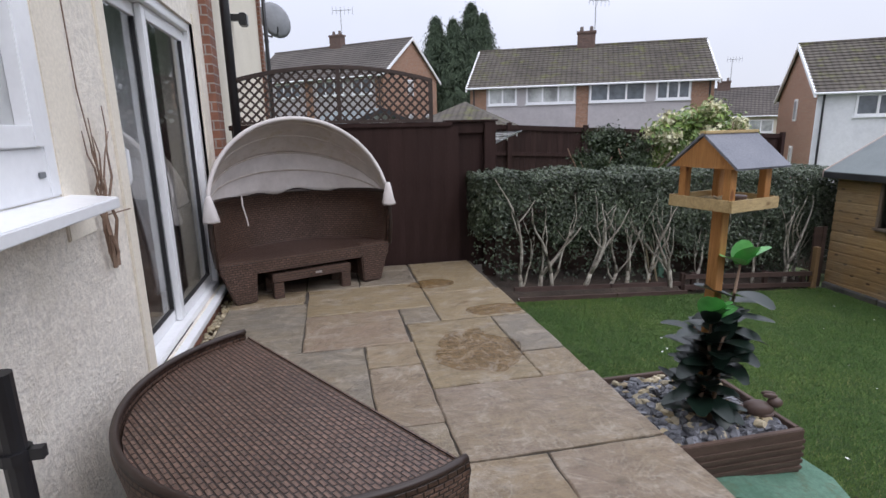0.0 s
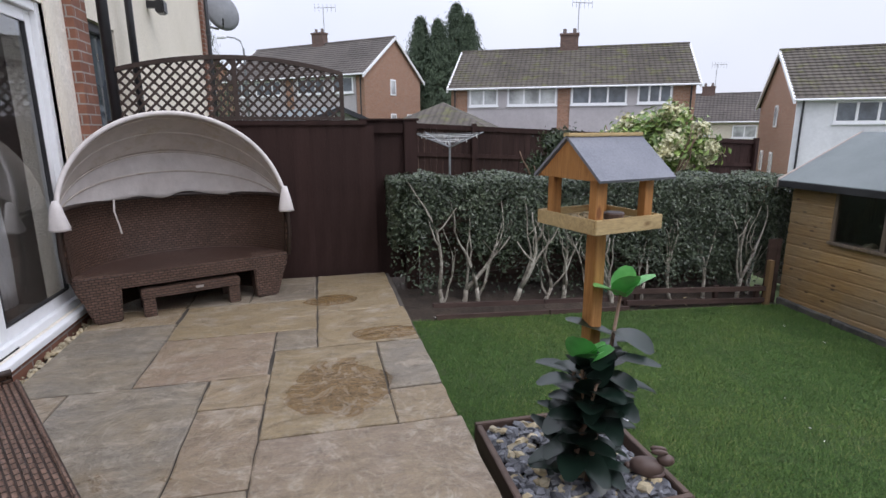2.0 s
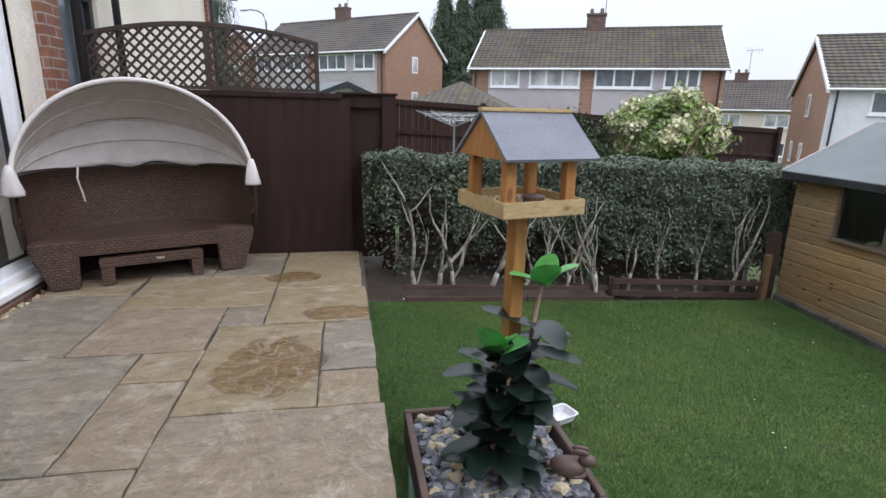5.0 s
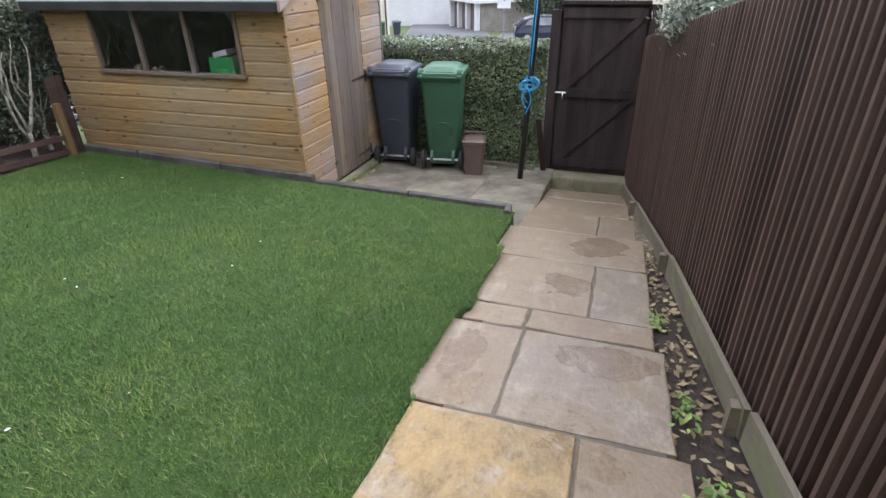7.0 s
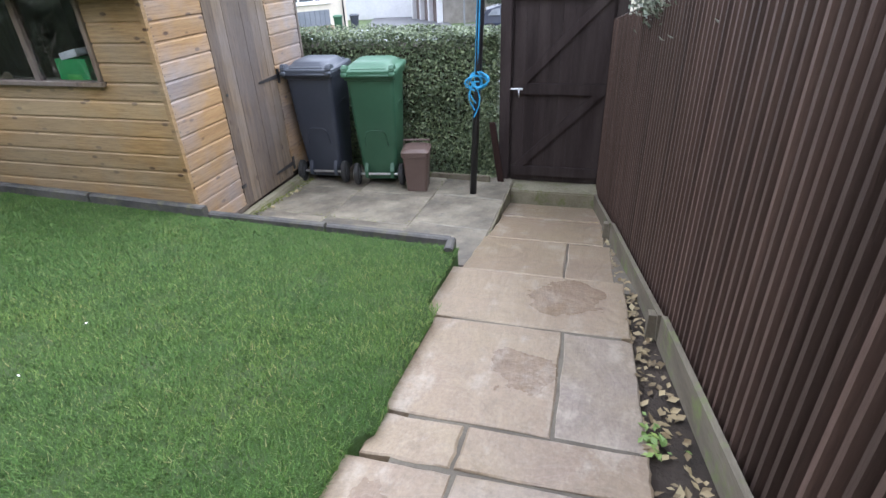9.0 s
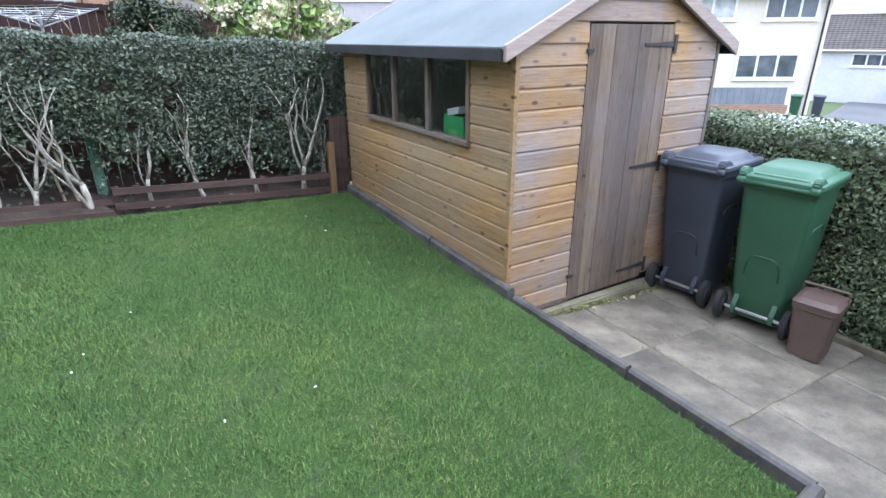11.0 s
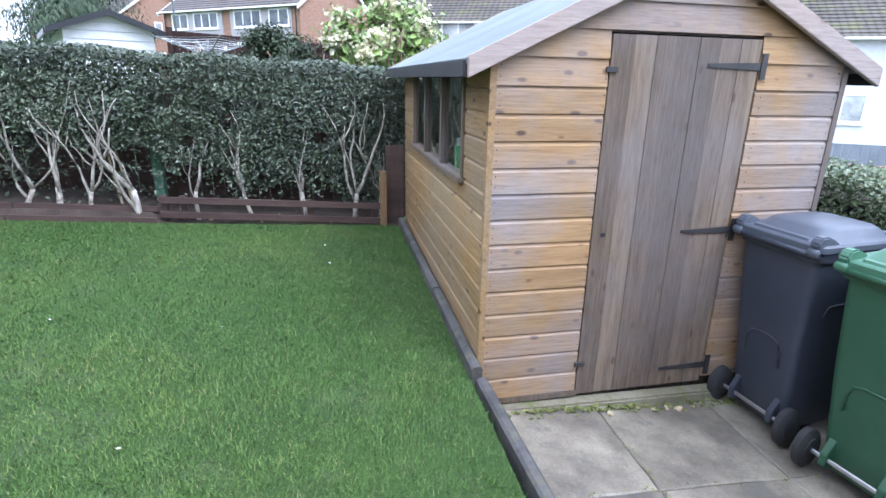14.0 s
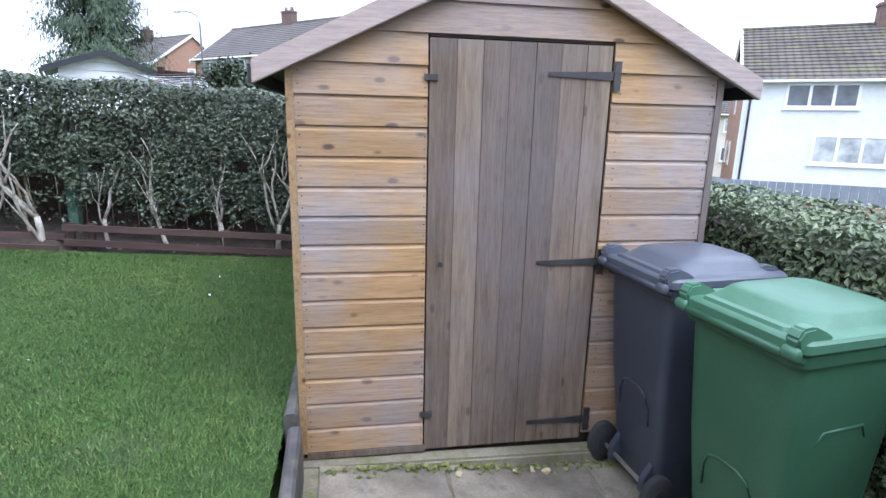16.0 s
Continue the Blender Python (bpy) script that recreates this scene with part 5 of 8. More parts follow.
# ---------------------------------------------------------------- shed
shed = thing("garden_shed", pose(0, 0, 0), "honey and silver weathered shiplap garden shed with felt roof", "shed")
SX0, SX1, SY0, SY1, SZ0, SZE = 7.21, 9.05, 3.0, 5.62, -0.962, 0.746
RX, RZ = 8.13, 1.15
def roof_under(x):
    return 0.66 + (RZ - 0.66) * (1 - abs(x - RX) / (RX - SX0))


for nm, a in (("side_lining", (SX0 + 0.03, SY0 + 0.02, SZ0, SX0 + 0.05, SY1, 0.10)), ("side_wall", (SX1 - 0.03, SY0 + 0.02, SZ0, SX1, SY1, 0.72)), ("back_wall", (SX0 + 0.05, SY1 - 0.02, SZ0, SX1 - 0.03, SY1, 0.70)), ("top_plate", (SX0 + 0.005, SY0 + 0.02, SZE + 0.001, SX0 + 0.05, SY1, 0.768)), ("shed_floor", (SX0 + 0.05, SY0 + 0.04, SZ0, SX1 - 0.03, SY1 - 0.02, SZ0 + 0.03))):
    bm = bmesh.new()
    box(bm, *a)
    part(nm, bm, M["sheddoor"], shed)
LINING = (
    [(SX0 + 0.05, SY0 + 0.02, SZ0), (7.74, SY0 + 0.02, SZ0), (7.74, SY0 + 0.02, roof_under(7.74)), (SX0 + 0.05, SY0 + 0.02, 0.66)],
    [(8.58, SY0 + 0.02, SZ0), (SX1 - 0.03, SY0 + 0.02, SZ0), (SX1 - 0.03, SY0 + 0.02, 0.66), (8.58, SY0 + 0.02, roof_under(8.58))],
    [(7.74, SY0 + 0.02, 0.86), (8.58, SY0 + 0.02, 0.86), (8.58, SY0 + 0.02, roof_under(8.58)), (RX, SY0 + 0.02, RZ), (7.74, SY0 + 0.02, roof_under(7.74))],
    [(SX0, SY1 - 0.015, 0.66), (SX1, SY1 - 0.015, 0.66), (RX, SY1 - 0.015, RZ)])
for poly in LINING:
    bm = bmesh.new()
    prism(bm, poly, (0, 0.015, 0))
    part("lining", bm, M["sheddoor"], shed)
bm = bmesh.new()
box(bm, 7.23, 3.03, -1.25, 9.04, 5.60, SZ0 - 0.001)
part("bearer", bm, M["soil"], shed)
PITCH_B = 0.122
def shiplap(bm, along, a0, a1, z0, z1, face, sign):
    """One overlapping board. along 'x' or 'y'; face: the wall plane; sign: outward."""
    prof = [(0.0, z0), (0.013, z0), (0.016, z0 + 0.003), (0.0155, z1 - 0.020), (0.009, z1 - 0.012), (0.006, z1 - 0.001), (0.0, z1 - 0.001)]
    if along == "x":
        prism(bm, [(a0, face + sign * t, z) for t, z in prof], (a1 - a0, 0, 0))
    else:
        prism(bm, [(face + sign * t, a0, z) for t, z in prof], (0, a1 - a0, 0))


WY0, WY1, WZ0, WZ1 = 3.50, 5.06, 0.136, 0.70
row = 0
z = SZ0
while z < SZE - 0.02:
    zt = min(z + PITCH_B, SZE)
    spans = [(SY0 + 0.0, SY1)] if zt <= WZ0 + 0.02 else [(SY0 + 0.0, WY0 - 0.04), (WY1 + 0.04, SY1)]
    for a0, a1 in spans:
        bm = bmesh.new()
        shiplap(bm, "y", a0, a1, z, zt, SX0 + 0.02, -1)
        part("plank", bm, M["shedside"], shed)
    for a0, a1 in ((SX0 + 0.01, 7.755), (8.55, SX1)) if z < 0.6 else ():
        bm = bmesh.new()
        shiplap(bm, "x", a0, a1, z, zt, SY0 + 0.01, -1)
        part("plank", bm, M["shedfront"], shed)
    z += PITCH_B
z -= PITCH_B
while z < 1.19:
    zt = min(z + PITCH_B, 1.212)
    wl_, wt_ = (1.222 - z) / 0.486, (1.222 - zt) / 0.486
    xl, xt, xr, xs_ = max(SX0, RX + 0.02 - wl_), max(SX0, RX + 0.02 - wt_), min(SX1, RX + 0.02 + wl_), min(SX1, RX + 0.02 + wt_)
    spans = [(xl, xt, 7.755, 7.755), (8.55, 8.55, xr, xs_)] if z < 0.80 else [(xl, xt, xr, xs_)]
    for la, lb, ra, rb in spans:
        bm = bmesh.new()
        v = [bm.verts.new(p) for p in ((la, SY0 + 0.01, z), (ra, SY0 + 0.01, z), (rb, SY0 + 0.01, zt), (lb, SY0 + 0.01, zt), (la, SY0 - 0.009, z), (ra, SY0 - 0.009, z), (rb, SY0 + 0.003, zt), (lb, SY0 + 0.003, zt))]
        for f in ((0, 1, 2, 3), (7, 6, 5, 4), (0, 4, 5, 1), (1, 5, 6, 2), (2, 6, 7, 3), (3, 7, 4, 0)):
            bm.faces.new([v[i] for i in f])
        part("plank", bm, M["shedfront"], shed)
    z += PITCH_B
bm = bmesh.new()
box(bm, SX0 - 0.012, SY0 - 0.012, SZ0 - 0.02, SX0 + 0.018, SY0 + 0.02, 0.735)
part("corner_strip", bm, M["shedside"], shed)
bm = bmesh.new()
box(bm, SX1 - 0.01, SY0 - 0.012, SZ0 - 0.02, SX1 + 0.02, SY0 + 0.02, 0.735)
part("corner_strip", bm, M["sheddoor"], shed)
bm = bmesh.new()
box(bm, SX0, SY0 - 0.012, SZ0 - 0.03, 7.765, SY0 + 0.004, SZ0 - 0.001)
part("bottom_strip", bm, M["sheddoor"], shed)
# nail heads in the front boards
bm = bmesh.new()
tube(bm, [(0, 0, 0), (0, 0.008, 0)], [0.0032, 0.0026], 6)
nail_me = mesh_of("nail", bm, M["iron"])
for k in range(14):
    for xx in (7.245, 7.745, 8.585, 9.02):
        for dz in (0.035, 0.085):
            piece("nail", nail_me, shed, pose(xx, SY0 - 0.0075, SZ0 + PITCH_B * k + dz))
# window
bm = bmesh.new()
for a in ((SX0 - 0.008, WY0 - 0.035, WZ0, SX0 + 0.04, WY0, WZ1), (SX0 - 0.008, WY1, WZ0, SX0 + 0.04, WY1 + 0.035, WZ1)):
    box(bm, *a)
box(bm, SX0 - 0.03, WY0 - 0.05, WZ0 - 0.03, SX0 + 0.05, WY1 + 0.05, WZ0)
box(bm, SX0 - 0.004, WY0, WZ1 - 0.03, SX0 + 0.04, WY1, WZ1)
swf = part("window_frame", bm, M["sheddoor"], shed, bevel=0.003)
for y in (4.0, 4.55):
    bm = bmesh.new()
    box(bm, SX0 - 0.012, y - 0.022, WZ0, SX0 + 0.035, y + 0.022, WZ1 - 0.002)
    part("mullion", bm, M["sheddoor"], swf)
for ya, yb in ((WY0, 3.978), (4.022, 4.528), (4.572, WY1)):
    bm = bmesh.new()
    box(bm, SX0 + 0.012, ya + 0.002, WZ0 + 0.002, SX0 + 0.016, yb - 0.002, WZ1 - 0.032)
    part("pane", bm, M["glass"], swf).visible_shadow = False
# roof
def slope_board(bm, xa, za, xb, zb, y0, y1, thick):
    prism(bm, [(xa, y0, za), (xb, y0, zb), (xb, y0, zb + thick), (xa, y0, za + thick)], (0, y1 - y0, 0))
for s in (-1, 1):
    bm = bmesh.new()
    slope_board(bm, RX + 0.02 + s * 1.07, 0.708, RX + 0.02, 1.228, 2.955, 5.70, 0.022)
    part("roof_slope", bm, M["felt"], shed)
    bm = bmesh.new()
    slope_board(bm, RX + 0.02 + s * 1.065, 0.650, RX + 0.02 + s * 0.002, 1.166, 2.935, 2.962, 0.088)
    part("barge_board", bm, M["barge"], shed, bevel=0.003)
    bm = bmesh.new()
    box(bm, RX + 0.02 + s * 1.072 - 0.012, 2.963, 0.655, RX + 0.02 + s * 1.072 + 0.012, 5.69, 0.722)
    part("fascia", bm, M["gasket"], shed, "black felt edge")
    bm = bmesh.new()
    slope_board(bm, RX + 0.02 + s * 1.065, 0.650, RX + 0.02 + s * 0.002, 1.166, 5.70, 5.725, 0.088)
    part("barge_board", bm, M["barge"], shed)
# door
bm = bmesh.new()
box(bm, 7.77, SY0 + 0.012, -0.97, 8.535, SY0 + 0.03, 0.845)
sd = part("door", bm, M["sheddoor"], shed, "grey-brown weathered boarded door")
for k in range(7):
    bm = bmesh.new()
    box(bm, 7.762 + 0.111 * k, SY0 - 0.006 + 0.002 * (k % 2), -0.985, 7.762 + 0.111 * k + 0.109, SY0 + 0.012, 0.851)
    part("board", bm, M["sheddoor"], sd)
for zz in (0.73, -0.08, -0.88):
    bm = bmesh.new()
    prism(bm, [(8.26, SY0 - 0.013, zz - 0.008), (8.545, SY0 - 0.013, zz - 0.018), (8.545, SY0 - 0.013, zz + 0.018), (8.26, SY0 - 0.013, zz + 0.008)], (0, 0.006, 0))
    box(bm, 8.548, SY0 - 0.017, zz - 0.06, 8.578, SY0 - 0.010, zz + 0.06)
    part("hinge", bm, M["iron"], sd, "black iron strap hinge")
for xx, zz in ((7.765, 0.70), (7.765, -0.80)):
    bm = bmesh.new()
    box(bm, xx - 0.025, SY0 - 0.018, zz - 0.012, xx + 0.03, SY0 - 0.006, zz + 0.012)
    part("latch", bm, M["iron"], sd)
bm = bmesh.new()
tube(bm, [(7.82, SY0 - 0.010, -0.08), (7.82, SY0 - 0.004, -0.08)], 0.012, 10)
part("keyhole", bm, M["gasket"], sd)
bm = bmesh.new()
prism(bm, [(7.19, 2.93, -1.25), (9.0, 2.93, -1.25), (9.0, 2.93, -1.03), (7.19, 2.93, -0.998)], (0, 0.09, 0))
solid("trim_shed_base", bm, M["mossy"], "mossy concrete ledge under the shed front", "ledge", "structure", bevel=0.012)
# things on the shed's window shelf
bm = bmesh.new()
box(bm, SX0 + 0.05, 3.3, 0.04, SX0 + 0.42, 5.3, 0.07)
solid("shed_shelf", bm, M["sheddoor"], "wooden shelf behind the shed window", "shelf")
gb = thing("seed_box", pose(7.335, 3.74, 0.071), "bright green card box on the shed shelf", "box")
bm = bmesh.new()
box(bm, -0.07, -0.13, 0, 0.07, 0.13, 0.20)
part("carton", bm, M["boxgreen"], gb, bevel=0.003)
bm = bmesh.new()
box(bm, -0.075, -0.13, 0.201, 0.05, 0.02, 0.245, Matrix.Rotation(radians(-12), 4, "X"))
part("flap", bm, M["plaster_w"], gb, "torn white flap")
bm = bmesh.new()
box(bm, -0.074, -0.06, 0.05, -0.0705, 0.06, 0.10)
part("print", bm, M["limeleaf"], gb)
r = random.Random(8)
for k in range(6):
    bm = bmesh.new()
    s = r.uniform(0.03, 0.055)
    tube(bm, [(0, 0, 0), (0.0, 0.01, s), (0, 0.0, 1.7 * s)], [s * 0.8, s, s * 0.5], 8)
    o = solid("plant_pot", bm, M["cane"] if k % 2 else M["palechips"], "small buff pot on the shed shelf", "pot", group="pots on the shed shelf", smooth=True)
    o.location = (7.33 + r.uniform(0, 0.15), 4.62 + 0.1 * k * 0.45, 0.071)

# ---------------------------------------------------------------- wheeled bins
def rrect(w, d, z, rad, y_off=0.0, n=4):
    pts = []
    for cx, cy, a0 in ((w / 2 - rad, d / 2 - rad, 0), (-w / 2 + rad, d / 2 - rad, 90), (-w / 2 + rad, -d / 2 + rad, 180), (w / 2 - rad, -d / 2 + rad, 270)):
        for k in range(n + 1):
            t = radians(a0 + 90 * k / n)
            pts.append((cx + rad * math.cos(t), cy + rad * math.sin(t) + y_off, z))
    return pts


def loft(bm, rings, cap=True):
    vs = [[bm.verts.new(p) for p in r_] for r_ in rings]
    n = len(vs[0])
    for a_, b_ in zip(vs, vs[1:]):
        for k in range(n):
            bm.faces.new((a_[k], a_[(k + 1) % n], b_[(k + 1) % n], b_[k]))
    if cap:
        bm.faces.new(vs[0][::-1])
        bm.faces.new(vs[-1])


def crisp(ob, degrees=38):
    """Round shading that keeps the creases."""
    for p in ob.data.polygons:
        p.use_smooth = True
    ob.data.set_sharp_from_angle(angle=radians(degrees))
    return ob


def wheelie_bin(m, body_mat, lid_mat, label):
    b = thing("wheelie_bin", m @ Matrix.Diagonal((0.81, 0.76, 1.05, 1.0)), label, "bin", group="wheeled bins by the shed")
    bm = bmesh.new()
    loft(bm, [rrect(0.385, 0.43, 0.035, 0.04, 0.04), rrect(0.40, 0.45, 0.05, 0.05, 0.035), rrect(0.425, 0.49, 0.22, 0.05, 0.02), rrect(0.47, 0.56, 0.55, 0.05), rrect(0.512, 0.63, 0.90, 0.05), rrect(0.512, 0.63, 0.925, 0.05), rrect(0.552, 0.68, 0.93, 0.05), rrect(0.558, 0.688, 0.945, 0.05), rrect(0.56, 0.69, 0.982, 0.05)])
    crisp(part("body", bm, body_mat, b))
    for s in (-1, 1):
        bm = bmesh.new()
        tube(bm, [(s * 0.240, -0.14, 0.66), (s * 0.2445, -0.11, 0.705), (s * 0.2455, 0.10, 0.71), (s * 0.242, 0.13, 0.67)], 0.006, 6)
        part("side_grip", bm, body_mat, b, smooth=True)
    bm = bmesh.new()
    loft(bm, [rrect(0.582, 0.725, 0.975, 0.05), rrect(0.592, 0.74, 0.98, 0.055), rrect(0.592, 0.74, 1.004, 0.055), rrect(0.575, 0.72, 1.013, 0.06), rrect(0.50, 0.61, 1.013, 0.07, 0.01), rrect(0.47, 0.56, 1.022, 0.09, 0.015), rrect(0.425, 0.49, 1.050, 0.10, 0.02), rrect(0.385, 0.44, 1.058, 0.09, 0.025), rrect(0.25, 0.30, 1.061, 0.08, 0.03)])
    lid = crisp(part("lid", bm, lid_mat, b))
    # raised ears with a hollow between them, over the hinge
    for s in (-1, 1):
        bm = bmesh.new()
        prof = [(-0.37, 0.985), (-0.385, 1.02), (-0.36, 1.048), (-0.31, 1.052), (-0.24, 1.030), (-0.20, 1.010), (-0.20, 0.985)]
        prism(bm, [(s * 0.255 - 0.028, y_, z_) for y_, z_ in prof], (0.056, 0, 0))
        part("lid_ear", bm, lid_mat, lid, bevel=0.008)
        bm = bmesh.new()
        prof = [(0.37, 0.985), (0.385, 1.005), (0.33, 1.03), (0.26, 1.035), (0.20, 1.012), (0.20, 0.985)]
        prism(bm, [(s * 0.20 - 0.03, y_, z_) for y_, z_ in prof], (0.06, 0, 0))
        part("lid_grip", bm, lid_mat, lid, bevel=0.01)
    bm = bmesh.new()
    loft(bm, [rrect(0.40, 0.055, 1.008, 0.02, -0.315), rrect(0.38, 0.04, 1.024, 0.018, -0.312)])
    part("lid_ridge", bm, lid_mat, lid)
    bm = bmesh.new()
    tube(bm, [(-0.27, -0.33, 0.955), (-0.262, -0.372, 0.968), (0.262, -0.372, 0.968), (0.27, -0.33, 0.955)], 0.013, 10)
    part("handle", bm, body_mat, b, smooth=True)
    for s in (-1, 1):
        bm = bmesh.new()
        tube(bm, [(s * 0.225, -0.375, 0.978), (s * 0.232, -0.375, 0.978), (s * 0.282, -0.375, 0.978), (s * 0.288, -0.375, 0.978)], [0.014, 0.019, 0.019, 0.014], 14)
        part("hinge", bm, lid_mat, b, smooth=True)
        bm = bmesh.new()
        tube(bm, [(s * 0.236, -0.25, 0.10), (s * 0.246, -0.25, 0.10), (s * 0.282, -0.25, 0.10), (s * 0.292, -0.25, 0.10)], [0.088, 0.10, 0.10, 0.088], 28)
        wh = crisp(part("wheel", bm, M["rubber"], b), 50)
        bm = bmesh.new()
        tube(bm, [(s * 0.225, -0.25, 0.10), (s * 0.296, -0.25, 0.10), (s * 0.30, -0.25, 0.10)], [0.056, 0.056, 0.02], 18)
        part("hub", bm, M["gasket"], wh)
    bm = bmesh.new()
    tube(bm, [(-0.24, -0.25, 0.10), (0.24, -0.25, 0.10)], 0.011, 8)
    part("axle", bm, M["steel"], b, "bright steel axle")
    for x in (-0.15, 0.15):
        bm = bmesh.new()
        prism(bm, [(x - 0.02, -0.17, 0.04), (x - 0.02, -0.275, 0.07), (x - 0.02, -0.275, 0.13), (x - 0.02, -0.20, 0.22)], (0.04, 0, 0))
        part("axle_bracket", bm, body_mat, b, bevel=0.004)
    bm = bmesh.new()
    pts = [(-0.13, -0.2575, 0.36), (-0.125, -0.2655, 0.44), (-0.10, -0.2705, 0.485), (-0.05, -0.272, 0.50), (0.05, -0.272, 0.50), (0.10, -0.2705, 0.485), (0.125, -0.2655, 0.44), (0.13, -0.2575, 0.36)]
    tube(bm, pts, 0.007, 6)
    part("moulded_arch", bm, body_mat, b, smooth=True)
    return b


bin_a = wheelie_bin(pose(8.85, 2.75, pad_z(8.66, 2.74) + 0.012, 0, 0, -85), M["bingrey"], M["lidgrey"], "charcoal grey wheelie bin with a grey lid beside the shed")
bin_b = wheelie_bin(pose(8.88, 2.20, pad_z(8.67, 2.17) + 0.022, 0, 0, -82), M["bingreen"], M["lidgreen"], "green wheelie bin with a sun-faded lid")
cad = thing("food_caddy", pose(8.76, 1.82, pad_z(8.76, 1.82) + 0.012, 0, 0, -80), "small brown food waste caddy with a lid", "bin")
bm = bmesh.new()
loft(bm, [rrect(0.19, 0.21, 0.0, 0.03), rrect(0.235, 0.27, 0.33, 0.03), rrect(0.25, 0.285, 0.335, 0.03), rrect(0.25, 0.285, 0.36, 0.03)])
part("body", bm, M["caddy"], cad)
bm = bmesh.new()
loft(bm, [rrect(0.255, 0.29, 0.362, 0.03), rrect(0.255, 0.29, 0.378, 0.03), rrect(0.19, 0.21, 0.40, 0.04)])
part("lid", bm, M["caddy"], cad)
bm = bmesh.new()
tube(bm, [(-0.125, 0.05, 0.34), (-0.12, 0.06, 0.44), (0.12, 0.06, 0.44), (0.125, 0.05, 0.34)], 0.009, 6)
part("handle", bm, M["caddy"], cad)
bm = bmesh.new()
box(bm, 9.12, 1.2, -1.26, 9.16, 2.3, -1.12)
solid("timber_edge", bm, M["board"], "weathered timber edge at the foot of the hedge", "edging", bevel=0.004)

# ---------------------------------------------------------------- half-round wicker daybed
def curved_wall(name, parent, levels, s0, s1, thick, material, steps=40, label=""):
    """A bowed woven wall: levels of (a, b, z); plan is the ellipse a cos s, b sin s."""
    bm = bmesh.new()
    uvl = bm.loops.layers.uv.new("UVMap")
    def grid_(off):
        g = []
        for a_, b_, z_ in levels:
            g.append([bm.verts.new(((a_ + off) * math.cos(s0 + (s1 - s0) * k / steps), (b_ + off) * math.sin(s0 + (s1 - s0) * k / steps), z_)) for k in range(steps + 1)])
        return g
    gi, go = grid_(0.0), grid_(thick)
    L_ = 0.78 * (s1 - s0)
    def quad(vs, uvs):
        f = bm.faces.new(vs)
        for lp, u in zip(f.loops, uvs):
            lp[uvl].uv = u
    for g, flip in ((gi, True), (go, False)):
        h_ = 0.0
        for j in range(len(levels) - 1):
            dh = (Vector(levels[j + 1]) - Vector(levels[j])).length
            for k in range(steps):
                u0, u1 = L_ * k / steps, L_ * (k + 1) / steps
                q = [g[j][k], g[j][k + 1], g[j + 1][k + 1], g[j + 1][k]]
                uq = [(u0, h_), (u1, h_), (u1, h_ + dh), (u0, h_ + dh)]
                quad(q[::-1] if flip else q, uq[::-1] if flip else uq)
            h_ += dh
    n_l = len(levels) - 1
    for k in range(steps):
        quad([gi[n_l][k], gi[n_l][k + 1], go[n_l][k + 1], go[n_l][k]], [(0, 0), (0.02, 0), (0.02, 0.02), (0, 0.02)])
        quad([go[0][k], go[0][k + 1], gi[0][k + 1], gi[0][k]], [(0, 0), (0.02, 0), (0.02, 0.02), (0, 0.02)])
    for j in range(n_l):
        quad([gi[j][0], gi[j + 1][0], go[j + 1][0], go[j][0]], [(0, 0), (0, 0.1), (0.03, 0.1), (0.03, 0)])
        quad([go[j][-1], go[j + 1][-1], gi[j + 1][-1], gi[j][-1]], [(0, 0), (0, 0.1), (0.03, 0.1), (0.03, 0)])
    me = bpy.data.meshes.new(name)
    bm.to_mesh(me)
    bm.free()
    me.materials.append(material)
    for p in me.polygons:
        p.use_smooth = True
    ob = new(name, me)
    ob.parent = parent
    if label:
        tagged(ob, label)
    return ob


BENCH = pose(1.06, 4.82, 0.0, 0, 0, 21) @ Matrix.Diagonal((0.96, 0.93, 1.0, 1.0))
bench = thing("wicker_daybed", BENCH, "brown wicker half-round daybed with a beige folding canopy", "daybed")
curved_wall("backrest", bench, [(0.60, 0.56, 0.02), (0.70, 0.66, 0.20), (0.745, 0.70, 0.34), (0.755, 0.71, 0.60), (0.745, 0.71, 0.78)], 0, math.pi, 0.03, M["wicker"])
bm = bmesh.new()
tube(bm, [(0.762 * math.cos(math.pi * k / 40), 0.726 * math.sin(math.pi * k / 40), 0.785) for k in range(41)], 0.02, 8)
part("back_rim", bm, M["wicker"], bench, smooth=True)
bm = bmesh.new()
prism(bm, [(0.735 * math.cos(math.pi * k / 30), 0.69 * math.sin(math.pi * k / 30) - 0.01, 0.30) for k in range(31)], (0, 0, 0.03))
part("seat", bm, M["seat"], bench, "dark flat woven seat")
bm = bmesh.new()
box(bm, -0.745, -0.02, 0.232, 0.745, 0.012, 0.335)
part("apron", bm, M["wicker"], bench, bevel=0.006, uv=True)
